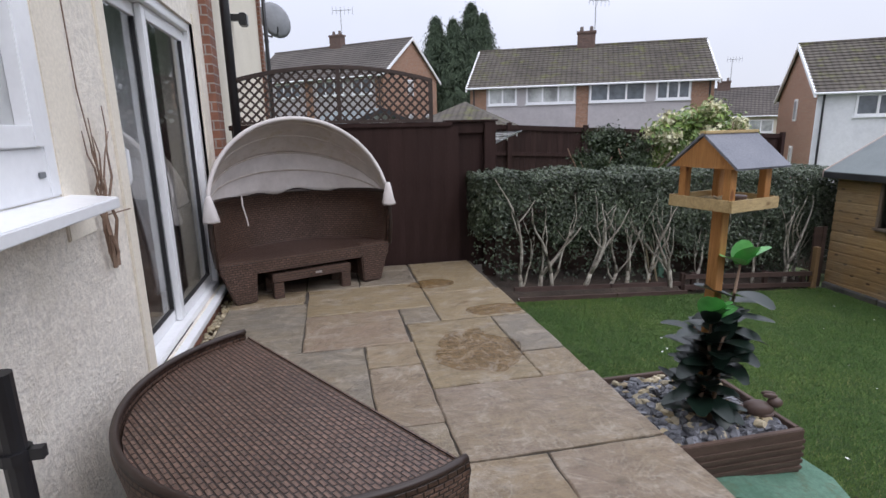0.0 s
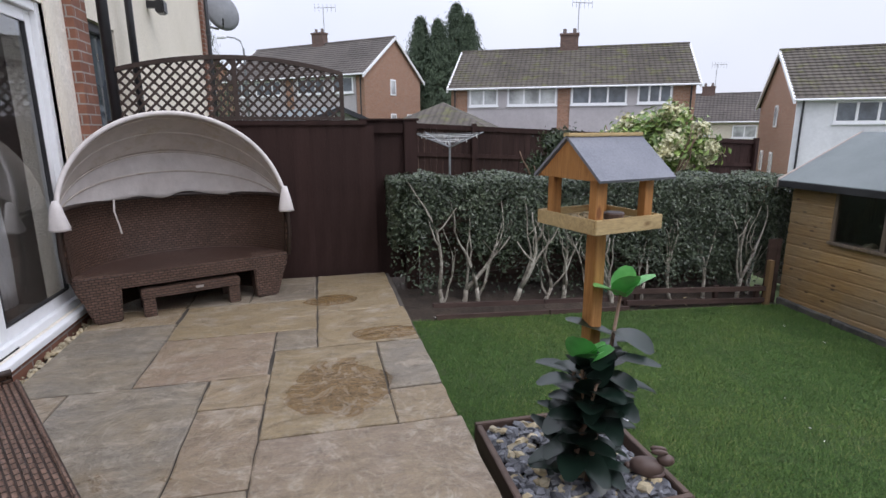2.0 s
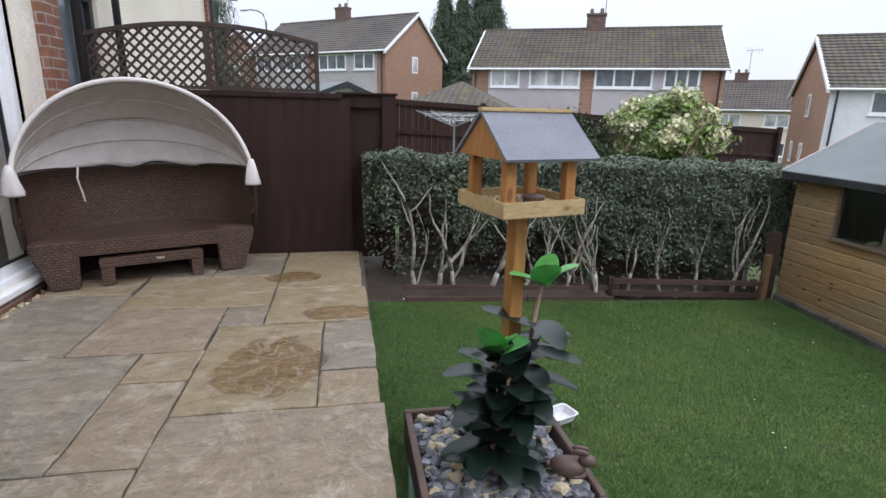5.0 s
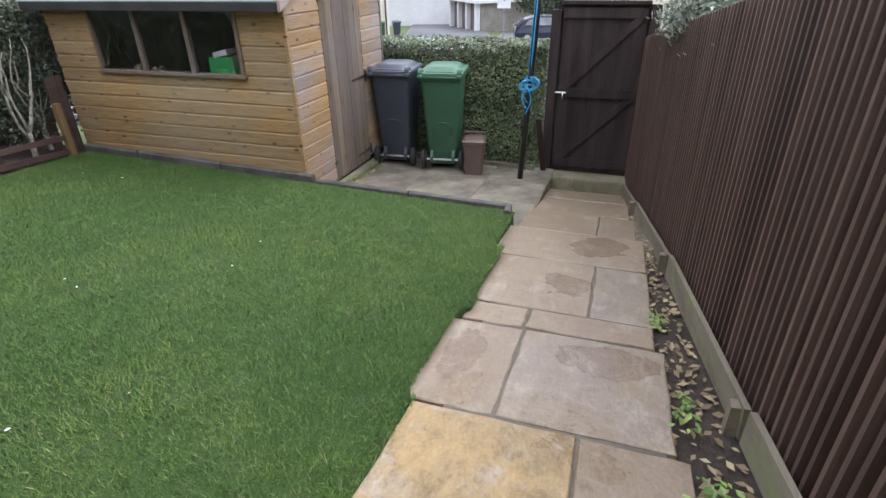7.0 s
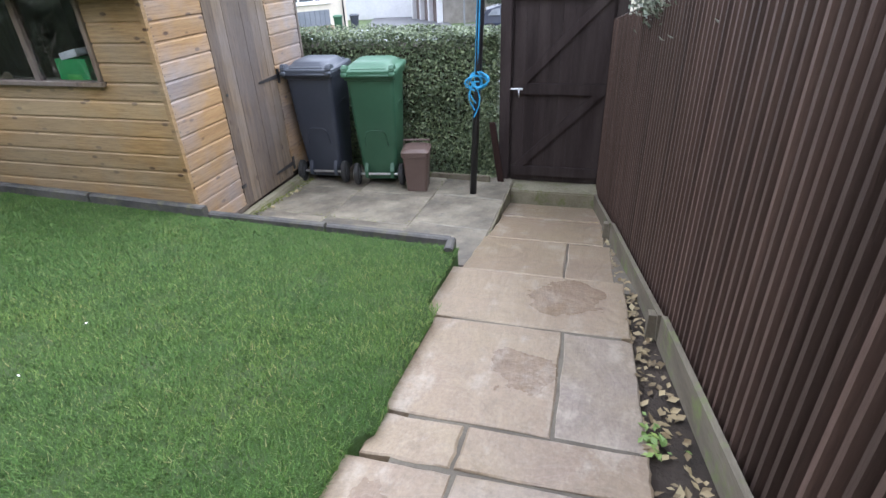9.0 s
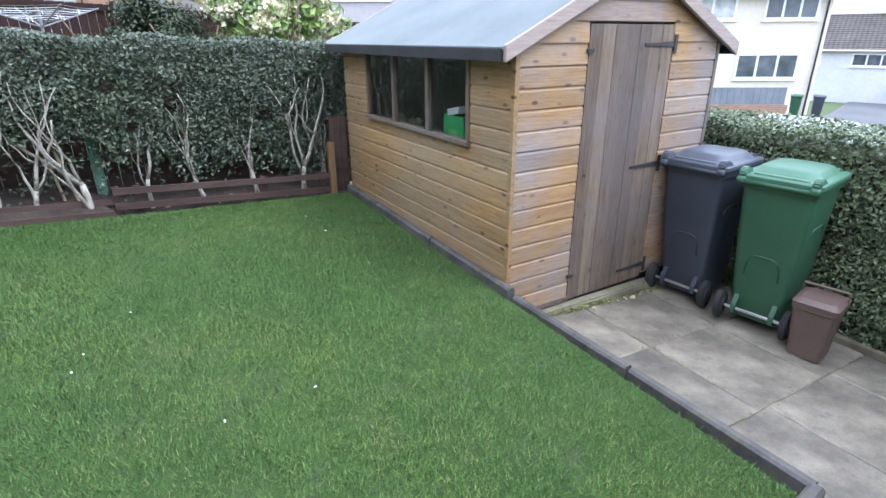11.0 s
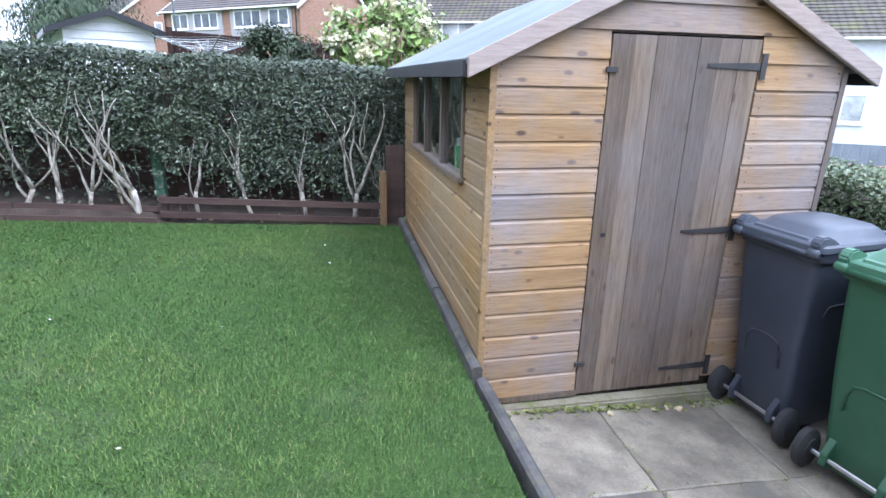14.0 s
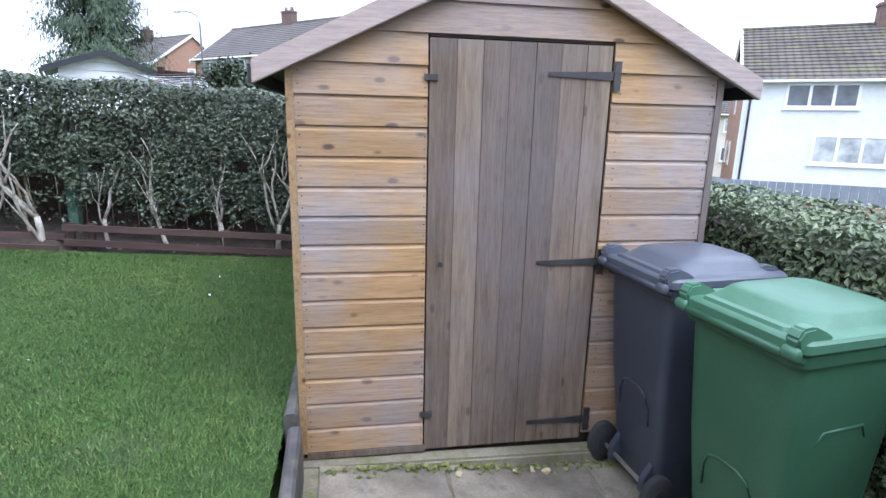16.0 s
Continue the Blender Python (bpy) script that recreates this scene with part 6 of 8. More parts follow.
for s in (-1, 1):
    bm = bmesh.new()
    v = []
    for zc, xa, xb in ((0.0, 0.48, 0.655), (0.34, 0.46, 0.765)):
        v.append([bm.verts.new((s * x_, y_, zc)) for x_, y_ in ((xa, -0.025), (xb, -0.025), (xb, 0.12), (xa, 0.12))])
    for k in range(4):
        bm.faces.new((v[0][k], v[0][(k + 1) % 4], v[1][(k + 1) % 4], v[1][k]))
    bm.faces.new(v[0][::-1])
    bm.faces.new(v[1])
    part("leg", bm, M["wicker"], bench, bevel=0.012, uv=True)
    bm = bmesh.new()
    tube(bm, [(s * 0.765, -0.012, 0.32), (s * 0.785, -0.012, 0.5), (s * 0.78, -0.01, 0.68), (s * 0.76, -0.005, 0.79)], 0.018, 8)
    part("arm_front", bm, M["wicker"], bench, smooth=True)
# canopy: fabric over hoops that swing on the arms
def hoop(s_, phi, sag=0.0):
    rx, rz = 0.775, 0.715
    y_ = 0.70 * math.sin(s_) * math.cos(phi)
    z_ = 0.745 + rz * math.sin(s_) * math.sin(phi)
    return Vector((rx * math.cos(s_), y_, z_ - sag * math.sin(s_)))
phis = [radians(a_) for a_ in (4, 12, 20, 27, 34, 42, 50, 58, 66, 73)]
hoops_at = (2, 4, 9)
def canopy_piece(lo, hi, material, name):
    bm = bmesh.new()
    prev = None
    for j in range(lo, hi + 1):
        for sub in range(3 if j < hi else 1):
            f = sub / 3
            phi = phis[j] + (phis[min(j + 1, len(phis) - 1)] - phis[j]) * f
            row_ = []
            for k in range(49):
                s_ = math.pi * k / 48
                low_ = max(0.0, (0.60 - phi) / 0.55)
                wr = 0.012 * noise.noise((k * 0.28, phi * 7, 1.0)) + low_ * (0.022 * noise.noise((k * 0.22, phi * 2, 4.0)) + 0.006 * math.sin(k * 1.1 + phi * 24)) + (0.035 * noise.noise((k * 0.16, 3.0, 8.0)) if phi < 0.1 else 0.0)
                row_.append(bm.verts.new(hoop(s_, phi) * 1.0 + Vector((0, 0, wr * math.sin(s_)))))
            if prev:
                for k in range(48):
                    bm.faces.new((prev[k], prev[k + 1], row_[k + 1], row_[k]))
            prev = row_
    bmesh.ops.remove_doubles(bm, verts=bm.verts[:], dist=0.0005)
    ob = part(name, bm, material, canopy, smooth=True)
    md = ob.modifiers.new("thick", "SOLIDIFY")
    md.thickness = 0.004
bm = bmesh.new()
tube(bm, [hoop(math.pi * k / 40, phis[-1]) for k in range(41)], 0.017, 8)
canopy = part("canopy", bm, M["canvas2"], bench, "weathered beige fabric canopy on hoops", smooth=True)
canopy_piece(0, 4, M["canvas2"], "lower_fabric")
canopy_piece(4, 9, M["canvas"], "upper_fabric")
for j in (2, 4, 6, 8):
    bm = bmesh.new()
    tube(bm, [hoop(math.pi * k / 40, phis[j]) + Vector((0, -0.004, -0.004)) for k in range(41)], 0.008, 6)
    part("seam_hoop", bm, M["canvas"], canopy, smooth=True)
for s in (-1, 1):
    bm = bmesh.new()
    rr_ = random.Random(3)
    rings = []
    for j, (rad, zc) in enumerate(((0.016, 0.87), (0.034, 0.82), (0.044, 0.765), (0.066, 0.69), (0.058, 0.672))):
        rings.append([(s * 0.77 + rad * math.cos(k * 0.524) * (1 + 0.25 * rr_.uniform(-1, 1)), -0.02 + 0.8 * rad * math.sin(k * 0.524) * (1 + 0.25 * rr_.uniform(-1, 1)), zc) for k in range(12)])
    loft(bm, rings)
    part("gathered_end", bm, M["canvas2"], canopy, smooth=True)
bm = bmesh.new()
tube(bm, [(-0.42, 0.5, 0.80), (-0.43, 0.44, 0.72), (-0.41, 0.43, 0.62), (-0.40, 0.43, 0.55)], 0.007, 5)
part("tie_strap", bm, M["canvas2"], canopy)

stool = thing("wicker_footstool", BENCH @ pose(0.0, 0.02, 0.0), "low brown wicker footstool tucked under the daybed", "stool")
bm = bmesh.new()
box(bm, -0.35, -0.06, 0.135, 0.35, 0.30, 0.205)
part("top", bm, M["wicker"], stool, bevel=0.008, uv=True)
for x_ in (-0.35, 0.255):
    for y_ in (-0.06, 0.22):
        bm = bmesh.new()
        box(bm, x_ + 0.004, y_ + 0.003, 0.0, x_ + 0.09, y_ + 0.075, 0.134)
        part("leg", bm, M["wicker"], stool, bevel=0.006, uv=True)
bm = bmesh.new()
box(bm, 0.02, -0.066, 0.165, 0.075, -0.061, 0.182)
part("badge", bm, M["steel"], stool, "small bright metal badge")

HM = Matrix.Translation((1.2, 2.355, 0)) @ Matrix.Rotation(math.atan2(-0.842, 0.539), 4, "Z") @ Matrix.Rotation(math.pi, 4, "Z")
half = thing("wicker_half_seat", HM, "half-moon brown wicker seat standing on the patio", "seat")
curved_wall("side", half, [(0.64, 0.62, 0.0), (0.70, 0.68, 0.15), (0.735, 0.715, 0.34), (0.728, 0.71, 0.372)], 0, math.pi, 0.022, M["wicker2"])
bm = bmesh.new()
tube(bm, [(0.738 * math.cos(math.pi * k / 48), 0.72 * math.sin(math.pi * k / 48), 0.375) for k in range(49)], 0.014, 8)
part("rim", bm, M["wicker2"], half, smooth=True)
bm = bmesh.new()
prism(bm, [(0.722 * math.cos(math.pi * k / 48), 0.70 * math.sin(math.pi * k / 48), 0.30) for k in range(49)], (0, 0, 0.04))
part("top", bm, M["wicker2"], half, uv=True)
bm = bmesh.new()
box(bm, -0.735, -0.02, 0.0, 0.735, -0.001, 0.345)
part("front", bm, M["wicker2"], half, bevel=0.006, uv=True)

# ---------------------------------------------------------------- planter, bird table, plant
pl = thing("planter_box", pose(0, 0, 0), "square brown decking planter filled with slate chips", "planter")
PX0, PX1, PY0, PY1 = 2.725, 3.43, 2.28, 3.02
zb = lawn_z(3.1, 2.6) - 0.03
for a in ((PX0, PY0, PX1, PY0 + 0.03), (PX0, PY1 - 0.03, PX1, PY1), (PX0, PY0 + 0.03, PX0 + 0.03, PY1 - 0.03), (PX1 - 0.03, PY0 + 0.03, PX1, PY1 - 0.03)):
    bm = bmesh.new()
    box(bm, a[0], a[1], zb, a[2], a[3], -0.135)
    part("board", bm, M["planter"], pl, bevel=0.004)
for k in range(5):
    z = zb + 0.035 + 0.036 * k
    bm = bmesh.new()
    box(bm, PX0 - 0.004, PY0 - 0.006, z, PX1 + 0.004, PY0 - 0.0005, z + 0.018)
    box(bm, PX1 + 0.0005, PY0, z, PX1 + 0.006, PY1, z + 0.018)
    part("groove_rib", bm, M["planter"], pl)
bm = bmesh.new()
box(bm, PX0 + 0.03, PY0 + 0.03, zb, PX1 - 0.03, PY1 - 0.03, -0.20)
part("fill", bm, M["soil"], pl)
inside = lambda r_: (r_.uniform(PX0 + 0.05, PX1 - 0.05), r_.uniform(PY0 + 0.05, PY1 - 0.05))
chips("slate_gravel", 760, inside, lambda x_, y_: -0.195, 0.055, M["slategravel"], "blue-grey slate chips", "gravel", pl, seed=11, pile=0.035)
chips("buff_gravel", 90, inside, lambda x_, y_: -0.18, 0.055, M["palechips"], "buff and yellow stone chips", "gravel", pl, seed=12, pile=0.03)
bm = bmesh.new()
r = random.Random(6)
pts = [(3.38, 2.0), (3.50, 2.06), (3.57, 2.22), (3.54, 2.6), (3.50, 2.9), (3.42, 3.05), (2.75, 3.05), (2.70, 2.6), (2.74, 2.22), (3.0, 2.12)]
prism(bm, [(x_, y_, lawn_z(x_, y_) + 0.012 + r.uniform(0, 0.006)) for x_, y_ in pts], (0, 0, 0.012))
solid("ground_sheet", bm, M["mat"], "faded green ground sheet under the planter", "sheet")
tub = thing("plastic_tub", pose(3.62, 3.2, lawn_z(3.62, 3.2) + 0.02, 0, 0, 20), "small white plastic food tub on the lawn", "tub")
bm = bmesh.new()
loft(bm, [rrect(0.13, 0.10, 0.0, 0.02), rrect(0.16, 0.125, 0.045, 0.025), rrect(0.17, 0.135, 0.047, 0.025), rrect(0.15, 0.115, 0.045, 0.025), rrect(0.125, 0.095, 0.006, 0.02)])
part("tray", bm, M["curtain"], tub)

BT = pose(3.095, 2.585, 0, 0, 0, 14) @ Matrix.Diagonal((0.83, 0.83, 1.0, 1.0))
bt = thing("bird_table", BT, "orange stained wooden bird table with a grey roof", "bird table")
bm = bmesh.new()
box(bm, -0.034, -0.034, -0.19, 0.034, 0.034, 0.945)
part("post", bm, M["pinepost"], bt, bevel=0.004)
bm = bmesh.new()
box(bm, -0.185, -0.19, 0.945, 0.185, 0.19, 0.958)
part("tray_floor", bm, M["pale"], bt)
for a in ((-0.20, -0.205, 0.93, 0.20, -0.19, 0.985), (-0.20, 0.19, 0.93, 0.20, 0.205, 0.985), (-0.20, -0.19, 0.93, -0.186, 0.19, 0.985), (0.186, -0.19, 0.93, 0.20, 0.19, 0.985)):
    bm = bmesh.new()
    box(bm, *a)
    part("tray_edge", bm, M["pale"], bt, bevel=0.003)
for x_ in (-0.172, 0.122):
    for y_ in (-0.165, 0.123):
        bm = bmesh.new()
        box(bm, x_, y_, 0.958, x_ + 0.05, y_ + 0.042, 1.135)
        part("roof_post", bm, M["pinepost"], bt, bevel=0.002)
for x_ in (-0.20, 0.185):
    bm = bmesh.new()
    prism(bm, [(x_, -0.205, 1.122), (x_, 0.205, 1.122), (x_, 0.0, 1.262)], (0.015, 0, 0))
    part("gable", bm, M["pinepost"], bt)
for s in (-1, 1):
    bm = bmesh.new()
    prism(bm, [(-0.212, 0, 1.268), (-0.212, s * 0.222, 1.118), (-0.212, s * 0.228, 1.127), (-0.212, 0, 1.282)], (0.45, 0, 0))
    part("roof_panel", bm, M["slate"], bt)
bm = bmesh.new()
box(bm, -0.214, -0.020, 1.274, 0.240, 0.020, 1.288)
part("ridge_strip", bm, M["pale"], bt, "pale wooden ridge strip", bevel=0.003)
chips("seed", 160, lambda r_: (r_.uniform(-0.15, 0.15), r_.uniform(-0.15, 0.15)), lambda x_, y_: 0.956, 0.012, M["palechips"], "scattered bird seed", "seed", bt, seed=5, pile=0.004)
bm = bmesh.new()
tube(bm, [(0.02, -0.08, 0.955), (0.02, -0.08, 0.985), (0.02, -0.08, 0.99)], [0.04, 0.05, 0.045], 14)
part("dish", bm, M["caddy"], bt)

# small stone rabbit on the slate chips
bm = bmesh.new()
for c_, rad_, sq in (((0, 0, 0.045), 0.052, (1.45, 0.85, 0.85)), ((0.075, 0, 0.085), 0.032, (1.15, 0.8, 0.9)), ((0.02, 0, 0.02), 0.03, (2.0, 1.3, 0.6)), ((-0.075, 0, 0.04), 0.016, (1, 1, 1)), ((0.045, 0.014, 0.125), 0.024, (1.5, 0.35, 0.6)), ((0.045, -0.014, 0.125), 0.024, (1.5, 0.35, 0.6))):
    bmesh.ops.create_icosphere(bm, subdivisions=2, radius=rad_, matrix=Matrix.Translation(c_) @ Matrix.Diagonal((*sq, 1.0)))
rab = solid("rabbit_ornament", bm, M["caddy"], "small brown garden ornament lying on slate chips", "ornament", smooth=True)
rab.matrix_basis = pose(3.33, 2.47, -0.155, 0, 0, -25)

# artificial rubber plant round the post
plant = thing("artificial_plant", pose(3.06, 2.57, -0.165), "artificial rubber plant with dark glossy leaves round the post", "plant")
r = random.Random(21)
def big_leaf(bm, root, az, el, length, width, curl):
    d = Vector((math.cos(az) * math.cos(el), math.sin(az) * math.cos(el), math.sin(el)))
    side = d.cross(Vector((0, 0, 1))).normalized()
    up = side.cross(d).normalized()
    rows_ = []
    for k in range(7):
        f = k / 6
        c = Vector(root) + d * length * f - up * curl * length * f * f
        wv = width * 0.5 * math.sin(math.pi * min(1, f * 0.90 + 0.07)) ** 0.5
        rows_.append([bm.verts.new(c - side * wv + up * wv * 0.25), bm.verts.new(c), bm.verts.new(c + side * wv + up * wv * 0.25)])
    for a_, b_ in zip(rows_, rows_[1:]):
        for k in range(2):
            bm.faces.new((a_[k], a_[k + 1], b_[k + 1], b_[k]))
STEMS = ((-0.11, -0.10, 0.60, 22), (0.03, -0.14, 0.50, 22), (0.13, 0.04, 0.84, 18), (-0.05, 0.08, 0.46, 14), (0.10, -0.02, 0.44, 14))
for st, (lx, ly, hgt, nl) in enumerate(STEMS):
    ax, ay = 0.05 * math.cos(st * 2.1 + 0.5), 0.05 * math.sin(st * 2.1 + 0.5) - 0.03
    bm = bmesh.new()
    tube(bm, [(ax, ay, -0.05), (ax + lx * 0.5, ay + ly * 0.5, hgt * 0.5), (ax + lx, ay + ly, hgt)], [0.014, 0.011, 0.006], 6)
    part("stem", bm, M["twig"], plant, smooth=True)
    for k in range(nl):
        f = (k + 0.5) / nl
        bm = bmesh.new()
        if st == 2:
            f = f * 0.5 + 0.34
        root = (ax + lx * f, ay + ly * f, 0.03 + hgt * f * 0.92)
        rise = r.uniform(0.0, 0.95) if st != 2 else r.uniform(-0.05, 0.5)
        big_leaf(bm, root, k * 2.4 + st + r.uniform(-0.35, 0.35), rise - 0.25 * (1 - f), r.uniform(0.15, 0.23) * (1.1 - 0.2 * f), r.uniform(0.09, 0.125), r.uniform(0.0, 0.4))
        part("leaf", bm, M["rubberleaf"], plant, smooth=True)
    if st in (0, 2):
        for k in range(4):
            bm = bmesh.new()
            big_leaf(bm, (ax + lx, ay + ly, hgt - 0.03), (-2.3 + 0.75 * k if st == 0 else 0.7 - 1.2 * k), (1.2, 0.8, 1.0, 0.55)[k], r.uniform(0.12, 0.16), r.uniform(0.10, 0.125), 0.16)
            part("leaf", bm, M["limeleaf"], plant, "bright lime green young leaf", smooth=True)

# ---------------------------------------------------------------- hedges
def limb(bm, r_, p, d, length, rad, depth):
    """A pale crooked stem that forks."""
    pts, q, dd = [Vector(p)], Vector(p), Vector(d).normalized()
    for k in range(5):
        dd = (dd + Vector((r_.uniform(-0.34, 0.34), r_.uniform(-0.16, 0.14), r_.uniform(0.0, 0.22)))).normalized()
        q = q + dd * length / 5
        pts.append(q.copy())
    tube(bm, pts, [rad * (1 - 0.11 * k) for k in range(6)], 7)
    if depth:
        for k in range(r_.choice((2, 3))):
            i = r_.choice((2, 3, 4, 5))
            limb(bm, r_, pts[i], dd + Vector((r_.uniform(-0.9, 0.9), r_.uniform(-0.4, 0.4), r_.uniform(0, 0.4))), length * r_.uniform(0.55, 0.8), rad * 0.58, depth - 1)


def hedge_front(x):
    return 5.12 + 0.145 * (x - 2.6)
def hedge_top(x):
    return 0.90 - 0.035 * (x - 2.6)


hedge = thing("hedge", pose(0, 0, 0), "clipped dark evergreen hedge on bare pale stems", "hedge")
rng = np.random.default_rng(9)
def hedge_points(n_):
    x_ = rng.uniform(2.62, 7.75, n_)
    zt = 0.90 - 0.035 * (x_ - 2.6)
    zb_ = -0.2 - 0.1 * (x_ - 2.6)
    f = rng.beta(1.7, 1.3, n_)
    z_ = zb_ + (zt - zb_) * f
    nz = np.array([noise.noise((a_ * 1.7, 0.0, c_ * 1.9)) for a_, c_ in zip(x_, z_)])
    nz2 = np.array([noise.noise((a_ * 4.5, 5.0, c_ * 4.5)) for a_, c_ in zip(x_, z_)])
    dep = np.abs(rng.normal(0, 0.15, n_)) + np.maximum(0, 0.62 - f) * rng.uniform(0, 0.55, n_)
    y_ = 5.12 + 0.145 * (x_ - 2.6) + dep - 0.06 * nz2 + 0.05 * nz + np.where(x_ < 2.8, (2.8 - x_) * 1.2 * rng.uniform(0, 1, n_), 0)
    keep_ = (f > 0.33 + 0.42 * nz + 0.2 * nz2 + np.interp(x_, (2.6, 3.3, 4.7, 5.3, 7.3), (0.24, 0.12, 0.08, -0.10, -0.20))) & (nz2 > -0.30 - 0.3 * f) | (rng.uniform(0, 1, n_) < 0.07 + 0.4 * (nz2 > 0.22))
    p = np.stack([x_, y_, z_ + 0.02 * nz2], 1)[keep_]
    nn = np.stack([rng.normal(0, 0.55, len(p)), -0.75 + rng.normal(0, 0.45, len(p)), 0.45 + rng.normal(0, 0.5, len(p))], 1)
    return p, nn
p1, n1 = hedge_points(62000)
x_ = rng.uniform(2.62, 7.75, 11000)
p2 = np.stack([x_, 5.12 + 0.145 * (x_ - 2.6) + rng.uniform(-0.03, 0.85, 11000), 0.90 - 0.035 * (x_ - 2.6) - np.abs(rng.normal(0, 0.05, 11000)) + 0.03 * np.sin(x_ * 7)], 1)
n2 = np.stack([rng.normal(0, 0.5, 11000), rng.normal(-0.2, 0.5, 11000), np.full(11000, 0.9)], 1)
y_ = rng.uniform(0.0, 0.9, 5000)
z_ = 0.42 + 0.58 * rng.beta(1.6, 1.1, 5000)
p3 = np.stack([2.62 + np.abs(rng.normal(0, 0.08, 5000)), 5.15 + y_, -0.2 + 1.08 * z_], 1)
n3 = np.stack([np.full(5000, -0.8), rng.normal(0, 0.5, 5000), rng.normal(0.3, 0.5, 5000)], 1)
me = leaves("foliage", np.concatenate([p1, p2, p3]), np.concatenate([n1, n2, n3]), 0.039, 0.023, M["leafdark"], rng)
ob = new("foliage", me)
ob.parent = hedge
tagged(ob, kind="stuff")
def hedge_trunk(bm, r_, x, y, z0, lean_):
    """A stout pale stem that forks low into rising, crooked branches."""
    pts, q = [Vector((x, y, z0))], Vector((x, y, z0))
    dd = Vector((lean_, r_.uniform(-0.1, 0.05), 1.0)).normalized()
    for k in range(4):
        dd = (dd + Vector((r_.uniform(-0.2, 0.2), r_.uniform(-0.08, 0.06), 0.1))).normalized()
        q = q + dd * r_.uniform(0.075, 0.11)
        pts.append(q.copy())
    rad = r_.uniform(0.019, 0.031)
    tube(bm, pts, [rad * (1.15 - 0.1 * k) for k in range(5)], 7)
    for k in range(r_.choice((2, 3, 3, 4))):
        b0_ = pts[4 if k == 0 else r_.choice((2, 3, 4))]
        q, dd = b0_.copy(), Vector((lean_ * 0.5 + r_.uniform(-0.8 if x > 3.3 else 0.0, 0.8), r_.uniform(-0.22, 0.12), 0.9)).normalized()
        bp, n_s, step = [q.copy()], 8, r_.uniform(0.085, 0.135)
        for m_ in range(n_s):
            dd = (dd + Vector((r_.uniform(-0.38, 0.38), r_.uniform(-0.12, 0.12), 0.22))).normalized()
            q = q + dd * step
            bp.append(q.copy())
        rb_ = rad * (0.75 if k == 0 else r_.uniform(0.42, 0.62))
        tube(bm, bp, [rb_ * (1 - 0.1 * m_) for m_ in range(n_s + 1)], 6)
        for m_ in range(r_.choice((1, 2))):
            i_ = r_.choice((2, 3, 4, 5))
            q, dd = bp[i_].copy(), Vector((r_.uniform(-1, 1), r_.uniform(-0.4, 0.2), 0.8)).normalized()
            tp_ = [q.copy()]
            for h_ in range(4):
                dd = (dd + Vector((r_.uniform(-0.4, 0.4), r_.uniform(-0.15, 0.15), 0.2))).normalized()
                q = q + dd * 0.07
                tp_.append(q.copy())
            tube(bm, tp_, [rb_ * 0.55 * (1 - 0.15 * h_) for h_ in range(5)], 5)


r = random.Random(31)
for k, (x, lean_) in enumerate(((3.02, 0.3), (3.22, 0.2), (3.46, -0.12), (3.72, 0.3), (4.06, 0.45), (4.36, -0.1), (4.62, -0.3), (4.95, -0.4), (5.35, 0.1), (5.85, -0.15), (6.3, -0.2), (6.72, 0.15), (7.0, -0.1))):
    bm = bmesh.new()
    hedge_trunk(bm, r, x, hedge_front(x) + (0.03 if x < 5.2 else 0.07) + r.uniform(-0.04, 0.05), lawn_z(x, 5.4) - 0.14, lean_)
    part("trunk", bm, M["bark"], hedge, smooth=True)
for dx in (0.0, 0.09):
    bm = bmesh.new()
    tube(bm, [(4.78 + dx, 5.6, -0.5), (4.66 + dx * 0.6, 5.66, 0.3)], 0.011, 6)
    solid("garden_cane", bm, M["cane"], "pale bamboo cane leaning in the hedge", "cane", group="canes in the hedge")
bm = bmesh.new()
box(bm, 4.99, 5.78, -0.6, 5.07, 5.86, 0.15)
solid("green_post", bm, M["mat"], "faded green post inside the hedge", "post", bevel=0.005)

front = thing("hedge", pose(0, 0, 0), "clipped small-leaved hedge between the bins and the road", "hedge")
n_ = 42000
y_ = 1.18 + 6.2 * rng.uniform(0, 1, n_) ** 1.5
f = rng.uniform(0, 1, n_)
w1 = np.array([noise.noise((0.0, a_ * 3.2, c_ * 3.5)) for a_, c_ in zip(y_, f)])
pf = np.stack([9.28 + np.abs(rng.normal(0, 0.06, n_)) - 0.05 * w1, y_, -1.22 + 1.39 * f], 1)
nf = np.stack([-0.8 + rng.normal(0, 0.4, n_), rng.normal(0, 0.5, n_), 0.35 + rng.normal(0, 0.5, n_)], 1)
n_ = 20000
y_ = rng.uniform(1.18, 8.4, n_)
xx = rng.uniform(9.25, 10.05, n_)
w2 = np.array([noise.noise((a_ * 2.5, c_ * 2.5, 3.0)) for a_, c_ in zip(xx, y_)])
pt = np.stack([xx, y_, 0.17 - np.abs(rng.normal(0, 0.05, n_)) + 0.05 * w2], 1)
nt_ = np.stack([rng.normal(-0.2, 0.5, n_), rng.normal(0, 0.5, n_), np.full(n_, 0.9)], 1)
n_ = 5000
pe = np.stack([rng.uniform(9.3, 10.0, n_), 1.18 + np.abs(rng.normal(0, 0.05, n_)), -1.22 + 1.37 * rng.uniform(0, 1, n_)], 1)
ne = np.stack([rng.normal(0, 0.5, n_), np.full(n_, -0.8), rng.normal(0.3, 0.5, n_)], 1)
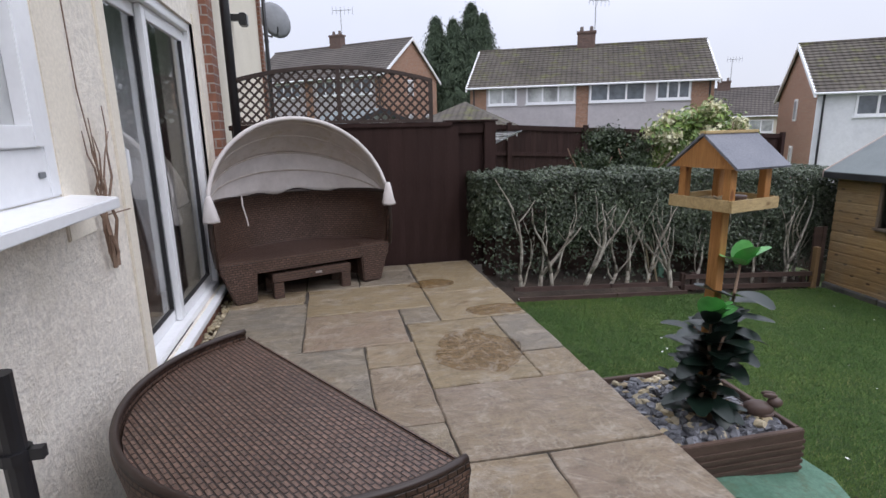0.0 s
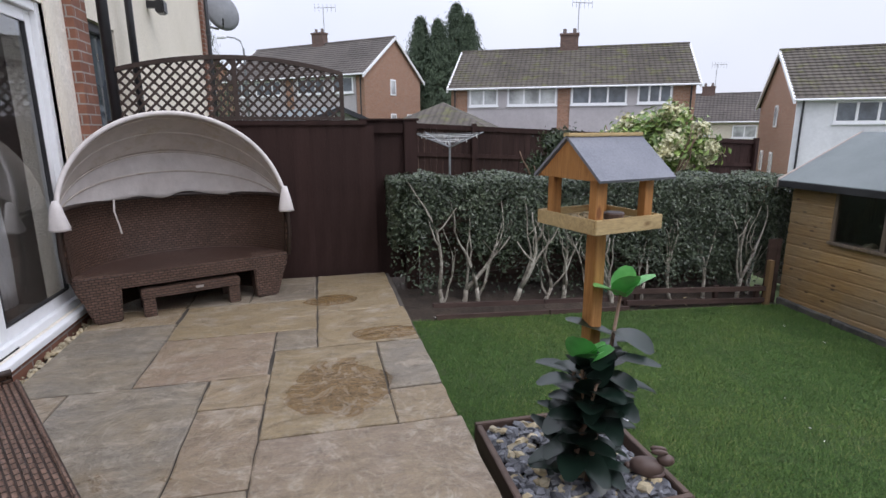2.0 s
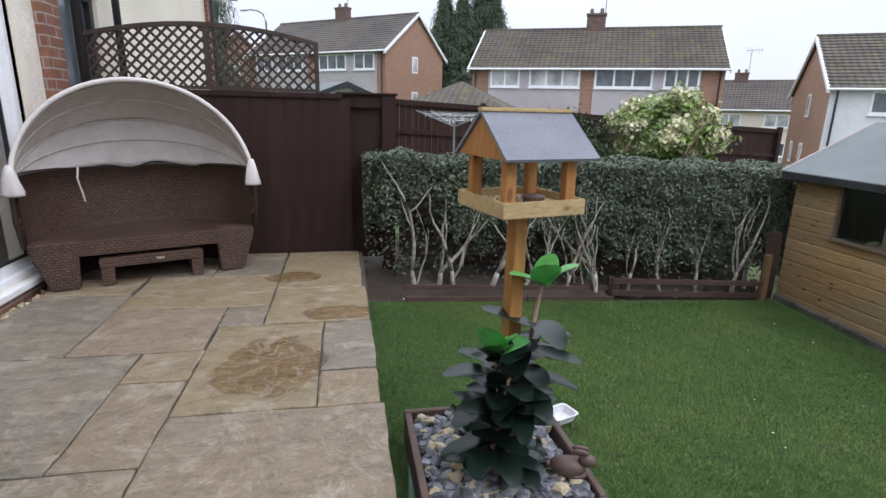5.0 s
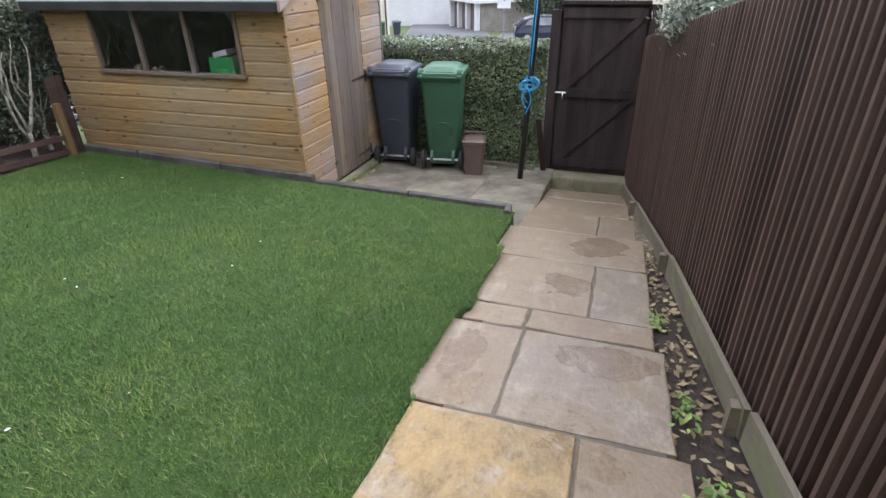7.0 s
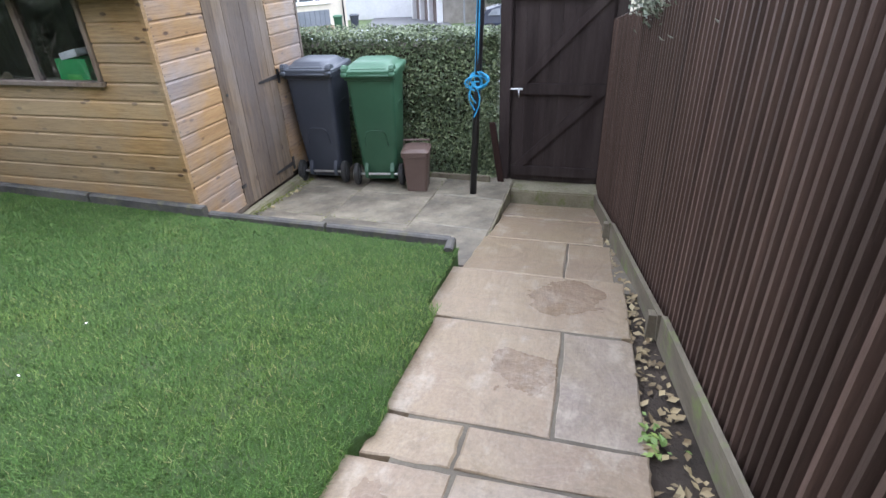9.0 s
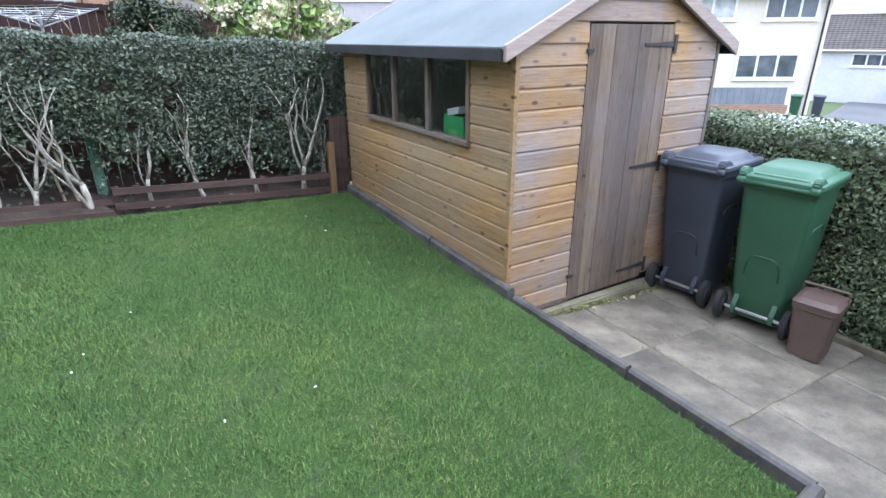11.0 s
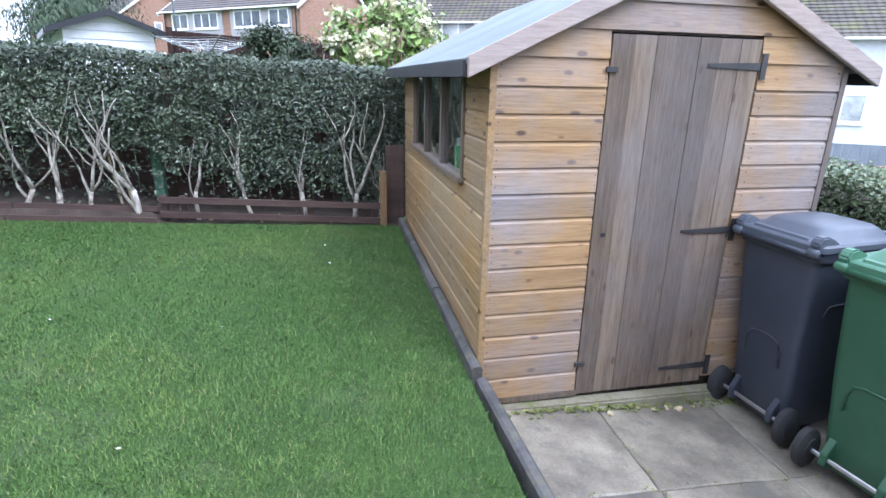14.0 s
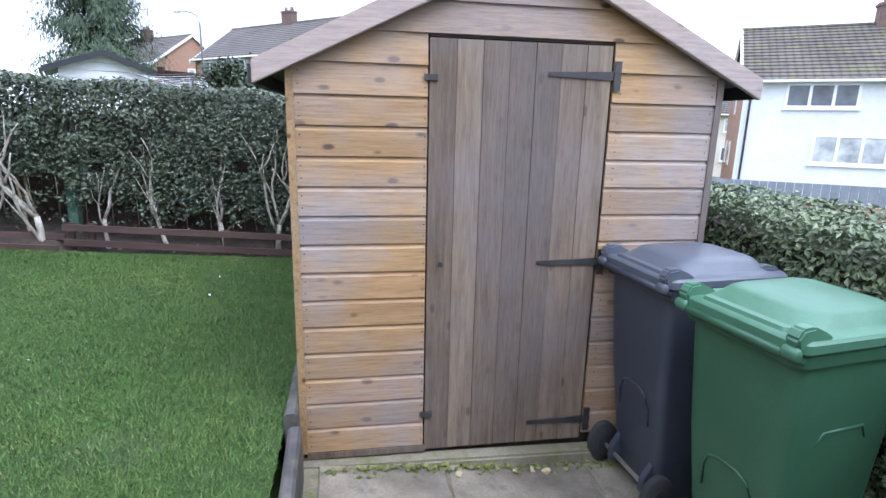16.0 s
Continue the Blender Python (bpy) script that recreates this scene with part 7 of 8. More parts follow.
me = leaves("foliage", np.concatenate([pf, pt, pe]), np.concatenate([nf, nt_, ne]), 0.036, 0.021, M["leaffront"], rng)
ob = new("foliage", me)
ob.parent = front
tagged(ob, kind="stuff")
# added solid dark block: its colour gives the shade seen between the leaves
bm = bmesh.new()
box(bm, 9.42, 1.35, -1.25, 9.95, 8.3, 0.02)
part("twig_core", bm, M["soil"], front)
for k in range(24):
    bm = bmesh.new()
    y = 1.3 + 0.29 * k
    limb(bm, r, (9.52, y, -1.25), (r.uniform(0.0, 0.1), r.uniform(-0.3, 0.3), 1), 0.6, 0.014, 0)
    part("trunk", bm, M["bark"], front, smooth=True)


def leafy(name, centre, radii, n_, leaf, material, label, category, trunk_z, blossom=0, seed=0, group="", stems=4):
    """A shrub: stems and an uneven crown of separate leaves in clumps."""
    g = np.random.default_rng(seed)
    t = thing(name, pose(0, 0, 0), label, category, group)
    cl = g.normal(size=(46, 3))
    cl /= np.linalg.norm(cl, axis=1, keepdims=True)
    cl *= g.uniform(0.45, 0.95, (46, 1))
    idx = g.integers(0, 46, n_)
    p = cl[idx] + g.normal(0, 0.15, (n_, 3))
    nrm = p + g.normal(0, 0.45, (n_, 3))
    p = p * np.array(radii) + np.array(centre)
    o = new("crown", leaves("crown", p, nrm, leaf, leaf * 0.5, material, g))
    o.parent = t
    tagged(o, kind="stuff")
    if blossom:
        cb = cl[cl[:, 2] > -0.35]
        idx = g.integers(0, len(cb), blossom)
        p = cb[idx] * 1.16 + g.normal(0, 0.075, (blossom, 3))
        p = p * np.array(radii) + np.array(centre)
        o = new("blossom", leaves("blossom", p, g.normal(size=(blossom, 3)), leaf * 0.55, leaf * 0.45, M["blossom"], g))
        o.parent = t
        tagged(o, "cream flower heads", kind="stuff")
    rr_ = random.Random(seed)
    for k in range(stems):
        b = bmesh.new()
        limb(b, rr_, (centre[0] + rr_.uniform(-0.1, 0.1), centre[1], trunk_z), (rr_.uniform(-0.5, 0.5), rr_.uniform(-0.5, 0.5), 1), max(0.3, (centre[2] - trunk_z) * 0.8), 0.03, 1)
        part("stem", b, M["twig"], t, smooth=True)
    return t


leafy("flowering_shrub", (7.45, 8.5, 0.92), (0.95, 0.75, 0.66), 4200, 0.12, M["shrubleaf"], "bright yellow-green shrub with cream flower heads", "shrub", -1.0, 9500, 3)
leafy("evergreen_bush", (5.8, 8.55, 0.72), (0.62, 0.5, 0.55), 16000, 0.06, M["bushleaf"], "rounded dark evergreen bush behind the hedge", "bush", -0.8, 0, 4)
leafy("overhanging_bush", (8.1, -0.30, 0.72), (1.35, 0.42, 0.36), 15000, 0.04, M["greyleaf"], "grey-green bush hanging over the fence by the gate", "bush", -1.2, 0, 6, stems=0)
leafy("roadside_bush", (45.5, 5.2, -1.3), (1.8, 3.2, 1.5), 6000, 0.28, M["leafdark"], "green bushes beside the side road", "bush", -3.6, 0, 8)


leafy("distant_trees", (78, 6, -1.5), (7, 26, 4.5), 9000, 1.1, M["leafdark"], "distant belt of dark trees beyond the houses", "trees", -6.0, 0, 9, stems=3)


def conifer(m, height, radius, seed, label):
    """A tall conifer: straight trunk and tiers of drooping fronds with an uneven outline."""
    g = np.random.default_rng(seed)
    t = thing("conifer_tree", m, label, "tree", group="conifers beyond the gardens")
    b = bmesh.new()
    tube(b, [(0, 0, -0.5), (0, 0, height * 0.5), (0, 0, height * 1.0)], [radius * 0.1, radius * 0.07, 0.03], 8)
    part("trunk", b, M["twig"], t)
    nb = 760
    fb_ = g.uniform(0.03, 1.0, nb) ** 0.9
    az = g.uniform(0, 2 * np.pi, nb)
    reach = radius * (1.0 - fb_) ** 0.78 * g.uniform(0.55, 1.2, nb) + 0.05
    per = 58
    s = g.uniform(0.25, 1.0, (nb, per))
    px = np.cos(az)[:, None] * reach[:, None] * s + g.normal(0, 0.16, (nb, per))
    py = np.sin(az)[:, None] * reach[:, None] * s + g.normal(0, 0.16, (nb, per))
    pz = (fb_ * height)[:, None] + 0.35 * reach[:, None] * s - 0.30 * reach[:, None] * s ** 2 + g.normal(0, 0.18, (nb, per))
    p = np.stack([px, py, pz], -1).reshape(-1, 3)
    nrm = np.stack([px, py, np.full_like(px, 0.6)], -1).reshape(-1, 3) + g.normal(0, 0.5, (nb * per, 3))
    o = new("crown", leaves("crown", p, nrm, 0.26, 0.07, M["conifer"], g, droop=(0, 0, -1)))
    o.parent = t
    tagged(o, kind="stuff")
    return t


conifer(pose(10.9, 47.5, -1.0), 11.2, 3.4, 1, "tall dark conifer beyond the gardens")
conifer(pose(14.3, 48.5, -1.0), 12.6, 4.6, 2, "tall dark conifer with an uneven top")
conifer(pose(12.2, 46.5, -1.0), 10.9, 3.2, 3, "dark conifer beside the taller ones")
conifer(pose(15.2, 47.8, -1.0), 11.6, 3.6, 5, "dark conifer at the end of the clump")
conifer(pose(-5.2, 31.5, 0.2), 10.5, 3.7, 4, "broad dark evergreen tree behind the neighbour's garden")


# ---------------------------------------------------------------- houses
def house(name, m, w, depth, eave, ridge, front, label, gable="brickfar", roof="rooftile", wins=(), lows=(), chim=None, blocks=(), chimney_z=0.75):
    """A two-storey house. Local x along the front, y into the house, z from its ground. wins, lows: (x0, x1, z0, z1, lights, glass)."""
    h = thing(name, m, label, "house", group="houses beyond the gardens")
    b = bmesh.new()
    prism(b, [(0, 0.0, -3), (0, depth, -3), (0, depth, eave), (0, depth / 2, ridge - 0.15), (0, 0.0, eave)], (w, 0, 0))
    part("wall", b, M[gable], h, uv=True)
    for x0, x1, mat_ in blocks:
        b = bmesh.new()
        box(b, x0, -0.06, -3, x1, -0.002, eave - 0.02)
        part("front_panel", b, M[mat_], h, uv=True)
    for s in (0, 1):
        b = bmesh.new()
        n_c, sl, prof_ = 16, (ridge - eave) / (depth / 2), []
        for k in range(n_c):
            ya, yb = -0.35 + (depth / 2 + 0.35) * k / n_c, -0.35 + (depth / 2 + 0.35) * (k + 1) / n_c
            prof_ += [(ya, eave + sl * ya + 0.07), (yb, eave + sl * yb + 0.02)]
        prof_ += [(depth / 2, ridge - 0.1), (-0.35, eave - 0.35 * sl - 0.06)]
        prism(b, [(-0.18, depth - y_ if s else y_, z_) for y_, z_ in prof_], (w + 0.36, 0, 0))
        part("roof", b, M[roof], h)
        b = bmesh.new()
        y_ = -0.4 if not s else depth + 0.4
        tube(b, [(-0.2, y_, eave - 0.22), (w + 0.2, y_, eave - 0.22)], 0.06, 6)
        part("gutter", b, M["upvc"], h)
    for x_ in (-0.22, w + 0.12):
        for s in (0, 1):
            b = bmesh.new()
            ya, yb = (-0.4, depth / 2) if not s else (depth + 0.4, depth / 2)
            za = eave - 0.4 * (ridge - eave) / (depth / 2)
            prism(b, [(x_, ya, za - 0.16), (x_, yb, ridge - 0.16), (x_, yb, ridge + 0.05), (x_, ya, za + 0.05)], (0.10, 0, 0))
            part("verge_board", b, M["upvc"], h)
    b = bmesh.new()
    tube(b, [(-0.18, depth / 2, ridge + 0.02), (w + 0.18, depth / 2, ridge + 0.02)], 0.10, 6)
    part("ridge_tiles", b, M[roof], h)
    if chim is not None:
        b = bmesh.new()
        box(b, chim - 0.55, depth / 2 - 0.3, ridge - 0.6, chim + 0.55, depth / 2 + 0.3, ridge + chimney_z)
        box(b, chim - 0.60, depth / 2 - 0.35, ridge + chimney_z, chim + 0.60, depth / 2 + 0.35, ridge + chimney_z + 0.12)
        c_ = part("chimney", b, M["brickdark"], h, uv=True)
        for dx in (-0.3, 0.3):
            b = bmesh.new()
            tube(b, [(chim + dx, depth / 2, ridge + chimney_z + 0.12), (chim + dx, depth / 2, ridge + chimney_z + 0.42)], [0.13, 0.10], 10)
            part("chimney_pot", b, M["brickdark"], c_)
        b = bmesh.new()
        tube(b, [(chim + 0.5, depth / 2, ridge), (chim + 0.5, depth / 2, ridge + 2.7)], 0.025, 5)
        tube(b, [(chim + 0.1, depth / 2 - 0.5, ridge + 2.6), (chim + 1.3, depth / 2 + 0.5, ridge + 2.7)], 0.018, 4)
        for k in range(6):
            f = k / 5
            tube(b, [(chim + 0.1 + 1.2 * f, depth / 2 - 0.5 + f, ridge + 2.35), (chim + 0.1 + 1.2 * f, depth / 2 - 0.5 + f, ridge + 2.9)], 0.012, 4)
        part("aerial", b, M["dish"], h)
    for x0, x1, z0, z1, n_l, gl in (*wins, *lows):
        t_ = 0.105
        b = bmesh.new()
        box(b, x0, -0.11, z0, x1, -0.061, z0 + t_)
        wd_ = part("window", b, M["upvc"], h)
        b = bmesh.new()
        box(b, x0, -0.11, z1 - t_, x1, -0.061, z1)
        part("head_rail", b, M["upvc"], wd_)
        for k in range(n_l + 1):
            xm = x0 + (x1 - x0 - t_) * k / n_l
            b = bmesh.new()
            box(b, xm, -0.108, z0 + t_, xm + t_, -0.061, z1 - t_)
            part("mullion", b, M["upvc"], wd_)
        b = bmesh.new()
        box(b, x0 - 0.05, -0.16, z0 - 0.07, x1 + 0.05, -0.061, z0 - 0.002)
        part("sill", b, M["upvc"], wd_)
        for k in range(n_l):
            xa = x0 + (x1 - x0 - t_) * k / n_l + t_
            xb = x0 + (x1 - x0 - t_) * (k + 1) / n_l
            b = bmesh.new()
            box(b, xa + 0.003, -0.085, z0 + t_ + 0.003, xb - 0.003, -0.066, z1 - t_ - 0.003)
            part("pane", b, M[gl], wd_)
    for x_, s in ((0.0, -1), (w, 1)):
        for ya, z0 in ((depth * 0.42, eave - 1.45), (depth * 0.42, eave - 3.9), (depth * 0.72, eave - 3.9)):
            b = bmesh.new()
            box(b, min(x_, x_ + s * 0.05), ya, z0, max(x_, x_ + s * 0.05), ya + 0.75, z0 + 1.15)
            g_ = part("gable_window", b, M["upvc"], h, bevel=0.01)
            b = bmesh.new()
            box(b, x_ + s * 0.051 - 0.004, ya + 0.1, z0 + 0.1, x_ + s * 0.051 + 0.004, ya + 0.65, z0 + 1.05)
            part("pane", b, M["netgl"], g_)
    for x_ in (0.25, w - 0.25):
        b = bmesh.new()
        tube(b, [(x_, -0.14, -3), (x_, -0.14, eave - 0.25)], 0.045, 6)
        part("downpipe", b, M["pipe"], h)
    return h


def frame_of(x, y, ux, uy, z):
    return Matrix.Translation((x, y, z)) @ Matrix.Rotation(math.atan2(uy, ux), 4, "Z")


# semi-detached pair facing the garden
B0 = Vector((16.1, 29.9)) - 6.83 * Vector((0.893, -0.449))
zg = -1.4
house("house_pair", frame_of(B0.x, B0.y, 0.893, -0.449, zg), 13.66, 8.0, 3.82 - zg, 6.25 - zg, "panel", "semi-detached brick pair with grey panels and brown roof", wins=(
    (1.13, 2.85, 2.62 - zg, 3.62 - zg, 2, "netgl"), (3.4, 6.25, 2.62 - zg, 3.72 - zg, 3, "netgl"), (7.05, 10.1, 2.62 - zg, 3.72 - zg, 3, "fargl"), (10.65, 12.45, 2.64 - zg, 3.70 - zg, 3, "fargl")),
    lows=((1.2, 3.2, 0.0, 1.2, 2, "fargl"), (10.2, 12.3, 0.0, 1.2, 2, "fargl")), chim=6.75, blocks=((1.0, 6.3, "panel"), (7.0, 12.5, "panel")))
# white and cream pair across the road
zg = -2.35
house("house_pair", frame_of(23.8, 21.85, 0.832, -0.555, zg), 13.6, 8.6, 2.75 - zg, 5.25 - zg, "plaster_w", "white and cream rendered semi-detached pair with brick gable", wins=(
    (1.5, 4.05, 1.48 - zg, 2.48 - zg, 3, "fargl"), (6.95, 9.2, 1.48 - zg, 2.48 - zg, 2, "netgl"), (10.5, 13.0, 1.48 - zg, 2.48 - zg, 3, "fargl")),
    lows=((2.7, 5.3, -0.75 - zg, 0.45 - zg, 3, "netgl"), (7.2, 8.2, -2.2 - zg, -0.2 - zg, 1, "fargl"), (9.6, 12.6, -1.2 - zg, 0.0 - zg, 3, "fargl")), chim=5.6, blocks=((0.0, 6.6, "plaster_w"), (6.6, 13.6, "plaster_c")))
# pair at the end of the gardens
zg = -0.5
A0 = Vector((5.3, 38.7)) - 13.6 * Vector((0.755, -0.655))
house("house_pair", frame_of(A0.x, A0.y, 0.755, -0.655, zg), 13.6, 7.5, 5.2 - zg, 7.85 - zg, "panel", "semi-detached brick pair with brown tiled roof", wins=(
    (1.0, 2.8, 3.8 - zg, 4.9 - zg, 2, "fargl"), (3.4, 6.0, 3.8 - zg, 4.9 - zg, 3, "fargl"), (7.6, 10.2, 3.8 - zg, 4.9 - zg, 3, "fargl"), (10.9, 12.7, 3.8 - zg, 4.9 - zg, 2, "fargl")),
    lows=((1.0, 3.2, 1.2 - zg, 2.5 - zg, 3, "fargl"), (9.5, 12.0, 1.2 - zg, 2.5 - zg, 3, "fargl")), chim=6.7, blocks=((0.9, 6.4, "panel"), (7.2, 12.9, "panel")), roof="rooftile2")
zg = 0.0
A2 = A0 - 19.5 * Vector((0.755, -0.655))
house("house_pair", frame_of(A2.x, A2.y, 0.755, -0.655, zg), 13.6, 7.5, 5.2, 7.8, "panel", "brick pair with a tall gable farther along the row", wins=((1.0, 2.8, 3.4, 4.5, 2, "fargl"), (3.4, 6.0, 3.4, 4.5, 3, "fargl"), (7.6, 10.2, 3.4, 4.5, 3, "fargl"), (10.9, 12.7, 3.4, 4.5, 2, "fargl")), chim=6.7, blocks=((0.9, 6.4, "panel"), (7.2, 12.9, "panel")), roof="rooftile2")
# low row between the pairs, farther off
zg = -3.0
house("house_row", frame_of(28.0, 50.0, 0.76, -0.65, zg), 22.0, 7.5, 2.0 - zg, 4.4 - zg, "plaster_c", "cream rendered terrace with grey-brown roof, far off", gable="plaster_c", wins=tuple((2.0 + 3.6 * k, 3.9 + 3.6 * k, 0.4 - zg, 1.5 - zg, 2, "netgl") for k in range(6)), lows=tuple((2.0 + 3.6 * k, 3.9 + 3.6 * k, -2.0 - zg, -0.8 - zg, 2, "fargl") for k in range(6)), chim=10.5, roof="rooftile2", chimney_z=0.6)
# white house and garages at the end of the side road
zg = -4.2
house("house_end", frame_of(49.5, 24.5, 0.36, -0.933, zg), 14.0, 8.0, 0.0 - zg, 2.2 - zg, "plaster_w", "white rendered house at the end of the side road", gable="plaster_w", wins=((1.5, 3.4, -1.3 - zg, -0.4 - zg, 2, "fargl"), (5.2, 7.8, -1.3 - zg, -0.4 - zg, 3, "fargl"), (9.5, 12.0, -1.3 - zg, -0.4 - zg, 3, "fargl")), chim=7.0, blocks=((0.0, 14.0, "plaster_w"),), roof="rooftile2", chimney_z=0.6)
house("house_end", frame_of(50.0, 4.4, 0.05, -1.0, -4.2), 14.0, 8.0, 4.6, 7.0, "plaster_c", "cream rendered house beyond the parked car", gable="plaster_c", wins=((1.5, 3.4, 2.9, 4.0, 2, "fargl"), (5.2, 7.8, 2.9, 4.0, 3, "fargl"), (9.5, 12.0, 2.9, 4.0, 3, "fargl")), lows=((1.5, 4.0, 0.6, 1.8, 3, "netgl"), (9.0, 11.5, 0.6, 1.8, 3, "netgl")), chim=7.0, blocks=((0.0, 14.0, "plaster_c"),), roof="rooftile2")
gar = thing("garage_block", frame_of(50.2, 15.2, -0.796, -0.605, -3.73), "flat-roofed row of lock-up garages with white fascia", "garage")
bm = bmesh.new()
box(bm, 0, 0.4, -1, 5.9, 5.0, 2.1)
part("wall", bm, M["room"], gar)
bm = bmesh.new()
box(bm, -0.3, -0.2, 2.11, 6.2, 5.2, 2.34)
part("flat_roof", bm, M["plaster_w"], gar)
for k in range(4):
    bm = bmesh.new()
    box(bm, 1.86 * k, -0.02, -1, 1.86 * k + 0.24, 0.38, 2.1)
    part("pier", bm, M["plaster_w"], gar)
    if k < 3:
        bm = bmesh.new()
        box(bm, 1.86 * k + 0.26, 0.34, -0.6, 1.86 * k + 1.84, 0.39, 2.0)
        part("garage_door", bm, M["brickdark"], gar)

# garden buildings behind the hedge
gh = thing("white_summerhouse", frame_of(1.75, 12.7, 0.902, 0.432, -0.5), "small white boarded outbuilding with a grey felt roof", "outbuilding")
for k in range(14):
    za, zb_ = 0.16 * k, 0.16 * k + 0.15
    ha, hb = [max(0.0, 0.775 * min(1.0, (2.27 - z_) / 0.29)) for z_ in (za, zb_)]
    if hb <= 0.02:
        continue
    bm = bmesh.new()
    prism(bm, [(0.775 - ha, -0.02, za), (0.775 + ha, -0.02, za), (0.775 + hb, -0.008, zb_), (0.775 - hb, -0.008, zb_)], (0, 0.03, 0))
    part("board", bm, M["plaster_w"], gh)
bm = bmesh.new()
prism(bm, [(0.02, 0.03, 0), (1.53, 0.03, 0), (1.53, 0.03, 1.96), (0.775, 0.03, 2.24), (0.02, 0.03, 1.96)], (0, 2.3, 0))
part("wall", bm, M["plaster_w"], gh)
for s in (-1, 1):
    bm = bmesh.new()
    prism(bm, [(0.775, -0.2, 2.27), (0.775 + s * 1.02, -0.2, 1.89), (0.775 + s * 1.02, -0.2, 1.93), (0.775, -0.2, 2.31)], (0, 2.7, 0))
    part("roof", bm, M["felt"], gh)
    bm = bmesh.new()
    prism(bm, [(0.775, -0.23, 2.20), (0.775 + s * 1.04, -0.23, 1.82), (0.775 + s * 1.04, -0.23, 1.93), (0.775, -0.23, 2.31)], (0, 0.028, 0))
    part("verge_board", bm, M["dkframe"], gh)
bm = bmesh.new()
box(bm, -0.30, -0.2, 1.81, -0.27, 2.5, 1.90)
part("fascia", bm, M["dkframe"], gh)
pg = thing("hipped_garage", frame_of(5.2, 26.0, 0.9, -0.43, -0.8), "garage with a dark hipped tiled roof among the gardens", "garage")
bm = bmesh.new()
box(bm, 0, 0, 0, 4.4, 4.4, 2.2)
part("wall", bm, M["brickfar"], pg, uv=True)
bm = bmesh.new()
v = [bm.verts.new(p) for p in ((-0.3, -0.3, 2.2), (4.7, -0.3, 2.2), (4.7, 4.7, 2.2), (-0.3, 4.7, 2.2), (2.2, 2.2, 3.4))]
bm.faces.new(v[3::-1])
for a_, b_ in ((0, 1), (1, 2), (2, 3), (3, 0)):
    bm.faces.new((v[a_], v[b_], v[4]))
part("roof", bm, M["rooftile"], pg)

# rotary drier in the neighbour's garden
rd = thing("rotary_drier", pose(4.58, 11.14, -0.5), "grey folding rotary clothes drier with lines", "clothes drier")
bm = bmesh.new()
tube(bm, [(0, 0, 0), (0, 0, 1.72)], 0.022, 8)
part("post", bm, M["dish"], rd)
arms = []
for k in range(4):
    az = 0.4 + k * math.pi / 2
    tip = Vector((0.86 * math.cos(az), 0.86 * math.sin(az), 1.74))
    arms.append(tip)
    bm = bmesh.new()
    tube(bm, [(0, 0, 1.45), tip], 0.012, 6)
    part("arm", bm, M["dish"], rd)
for ring_i in range(7):
    f = 0.34 + 0.105 * ring_i
    bm = bmesh.new()
    for k in range(4):
        p0 = Vector((0, 0, 1.45)).lerp(arms[k], f)
        p1_ = Vector((0, 0, 1.45)).lerp(arms[(k + 1) % 4], f)
        tube(bm, [p0, (p0 + p1_) / 2 - Vector((0, 0, 0.015)), p1_], 0.0028, 4)
    part("line", bm, M["dish"] if ring_i % 3 == 0 else M["upvc"], rd)
r = random.Random(12)
for k in range(9):
    bm = bmesh.new()
    tube(bm, [(0, 0, 0), (0.005, 0, -0.07)], 0.008, 4)
    pg_ = part("peg", bm, M["daisy"], rd)
    f = 0.34 + 0.105 * r.randrange(7)
    pg_.location = Vector((0, 0, 1.46)).lerp(arms[k % 4], f).lerp(Vector((0, 0, 1.46)).lerp(arms[(k + 1) % 4], f), r.uniform(0.2, 0.8))

lp = thing("street_lamp", pose(-2.5, 40.0, 0.25), "grey street lamp post with a curved arm", "street lamp")
bm = bmesh.new()
tube(bm, [(0, 0, 0), (0, 0, 6.3), (-0.15, 0, 6.8), (-0.5, 0, 7.0), (-1.0, 0, 7.05)], [0.09, 0.06, 0.05, 0.045, 0.04], 8)
part("post", bm, M["dish"], lp, smooth=True)
bm = bmesh.new()
tube(bm, [(-1.0, 0, 7.03), (-1.2, 0, 7.03), (-1.6, 0, 6.97)], [0.06, 0.11, 0.07], 8)
part("lamp_head", bm, M["plaster_w"], lp, smooth=True)

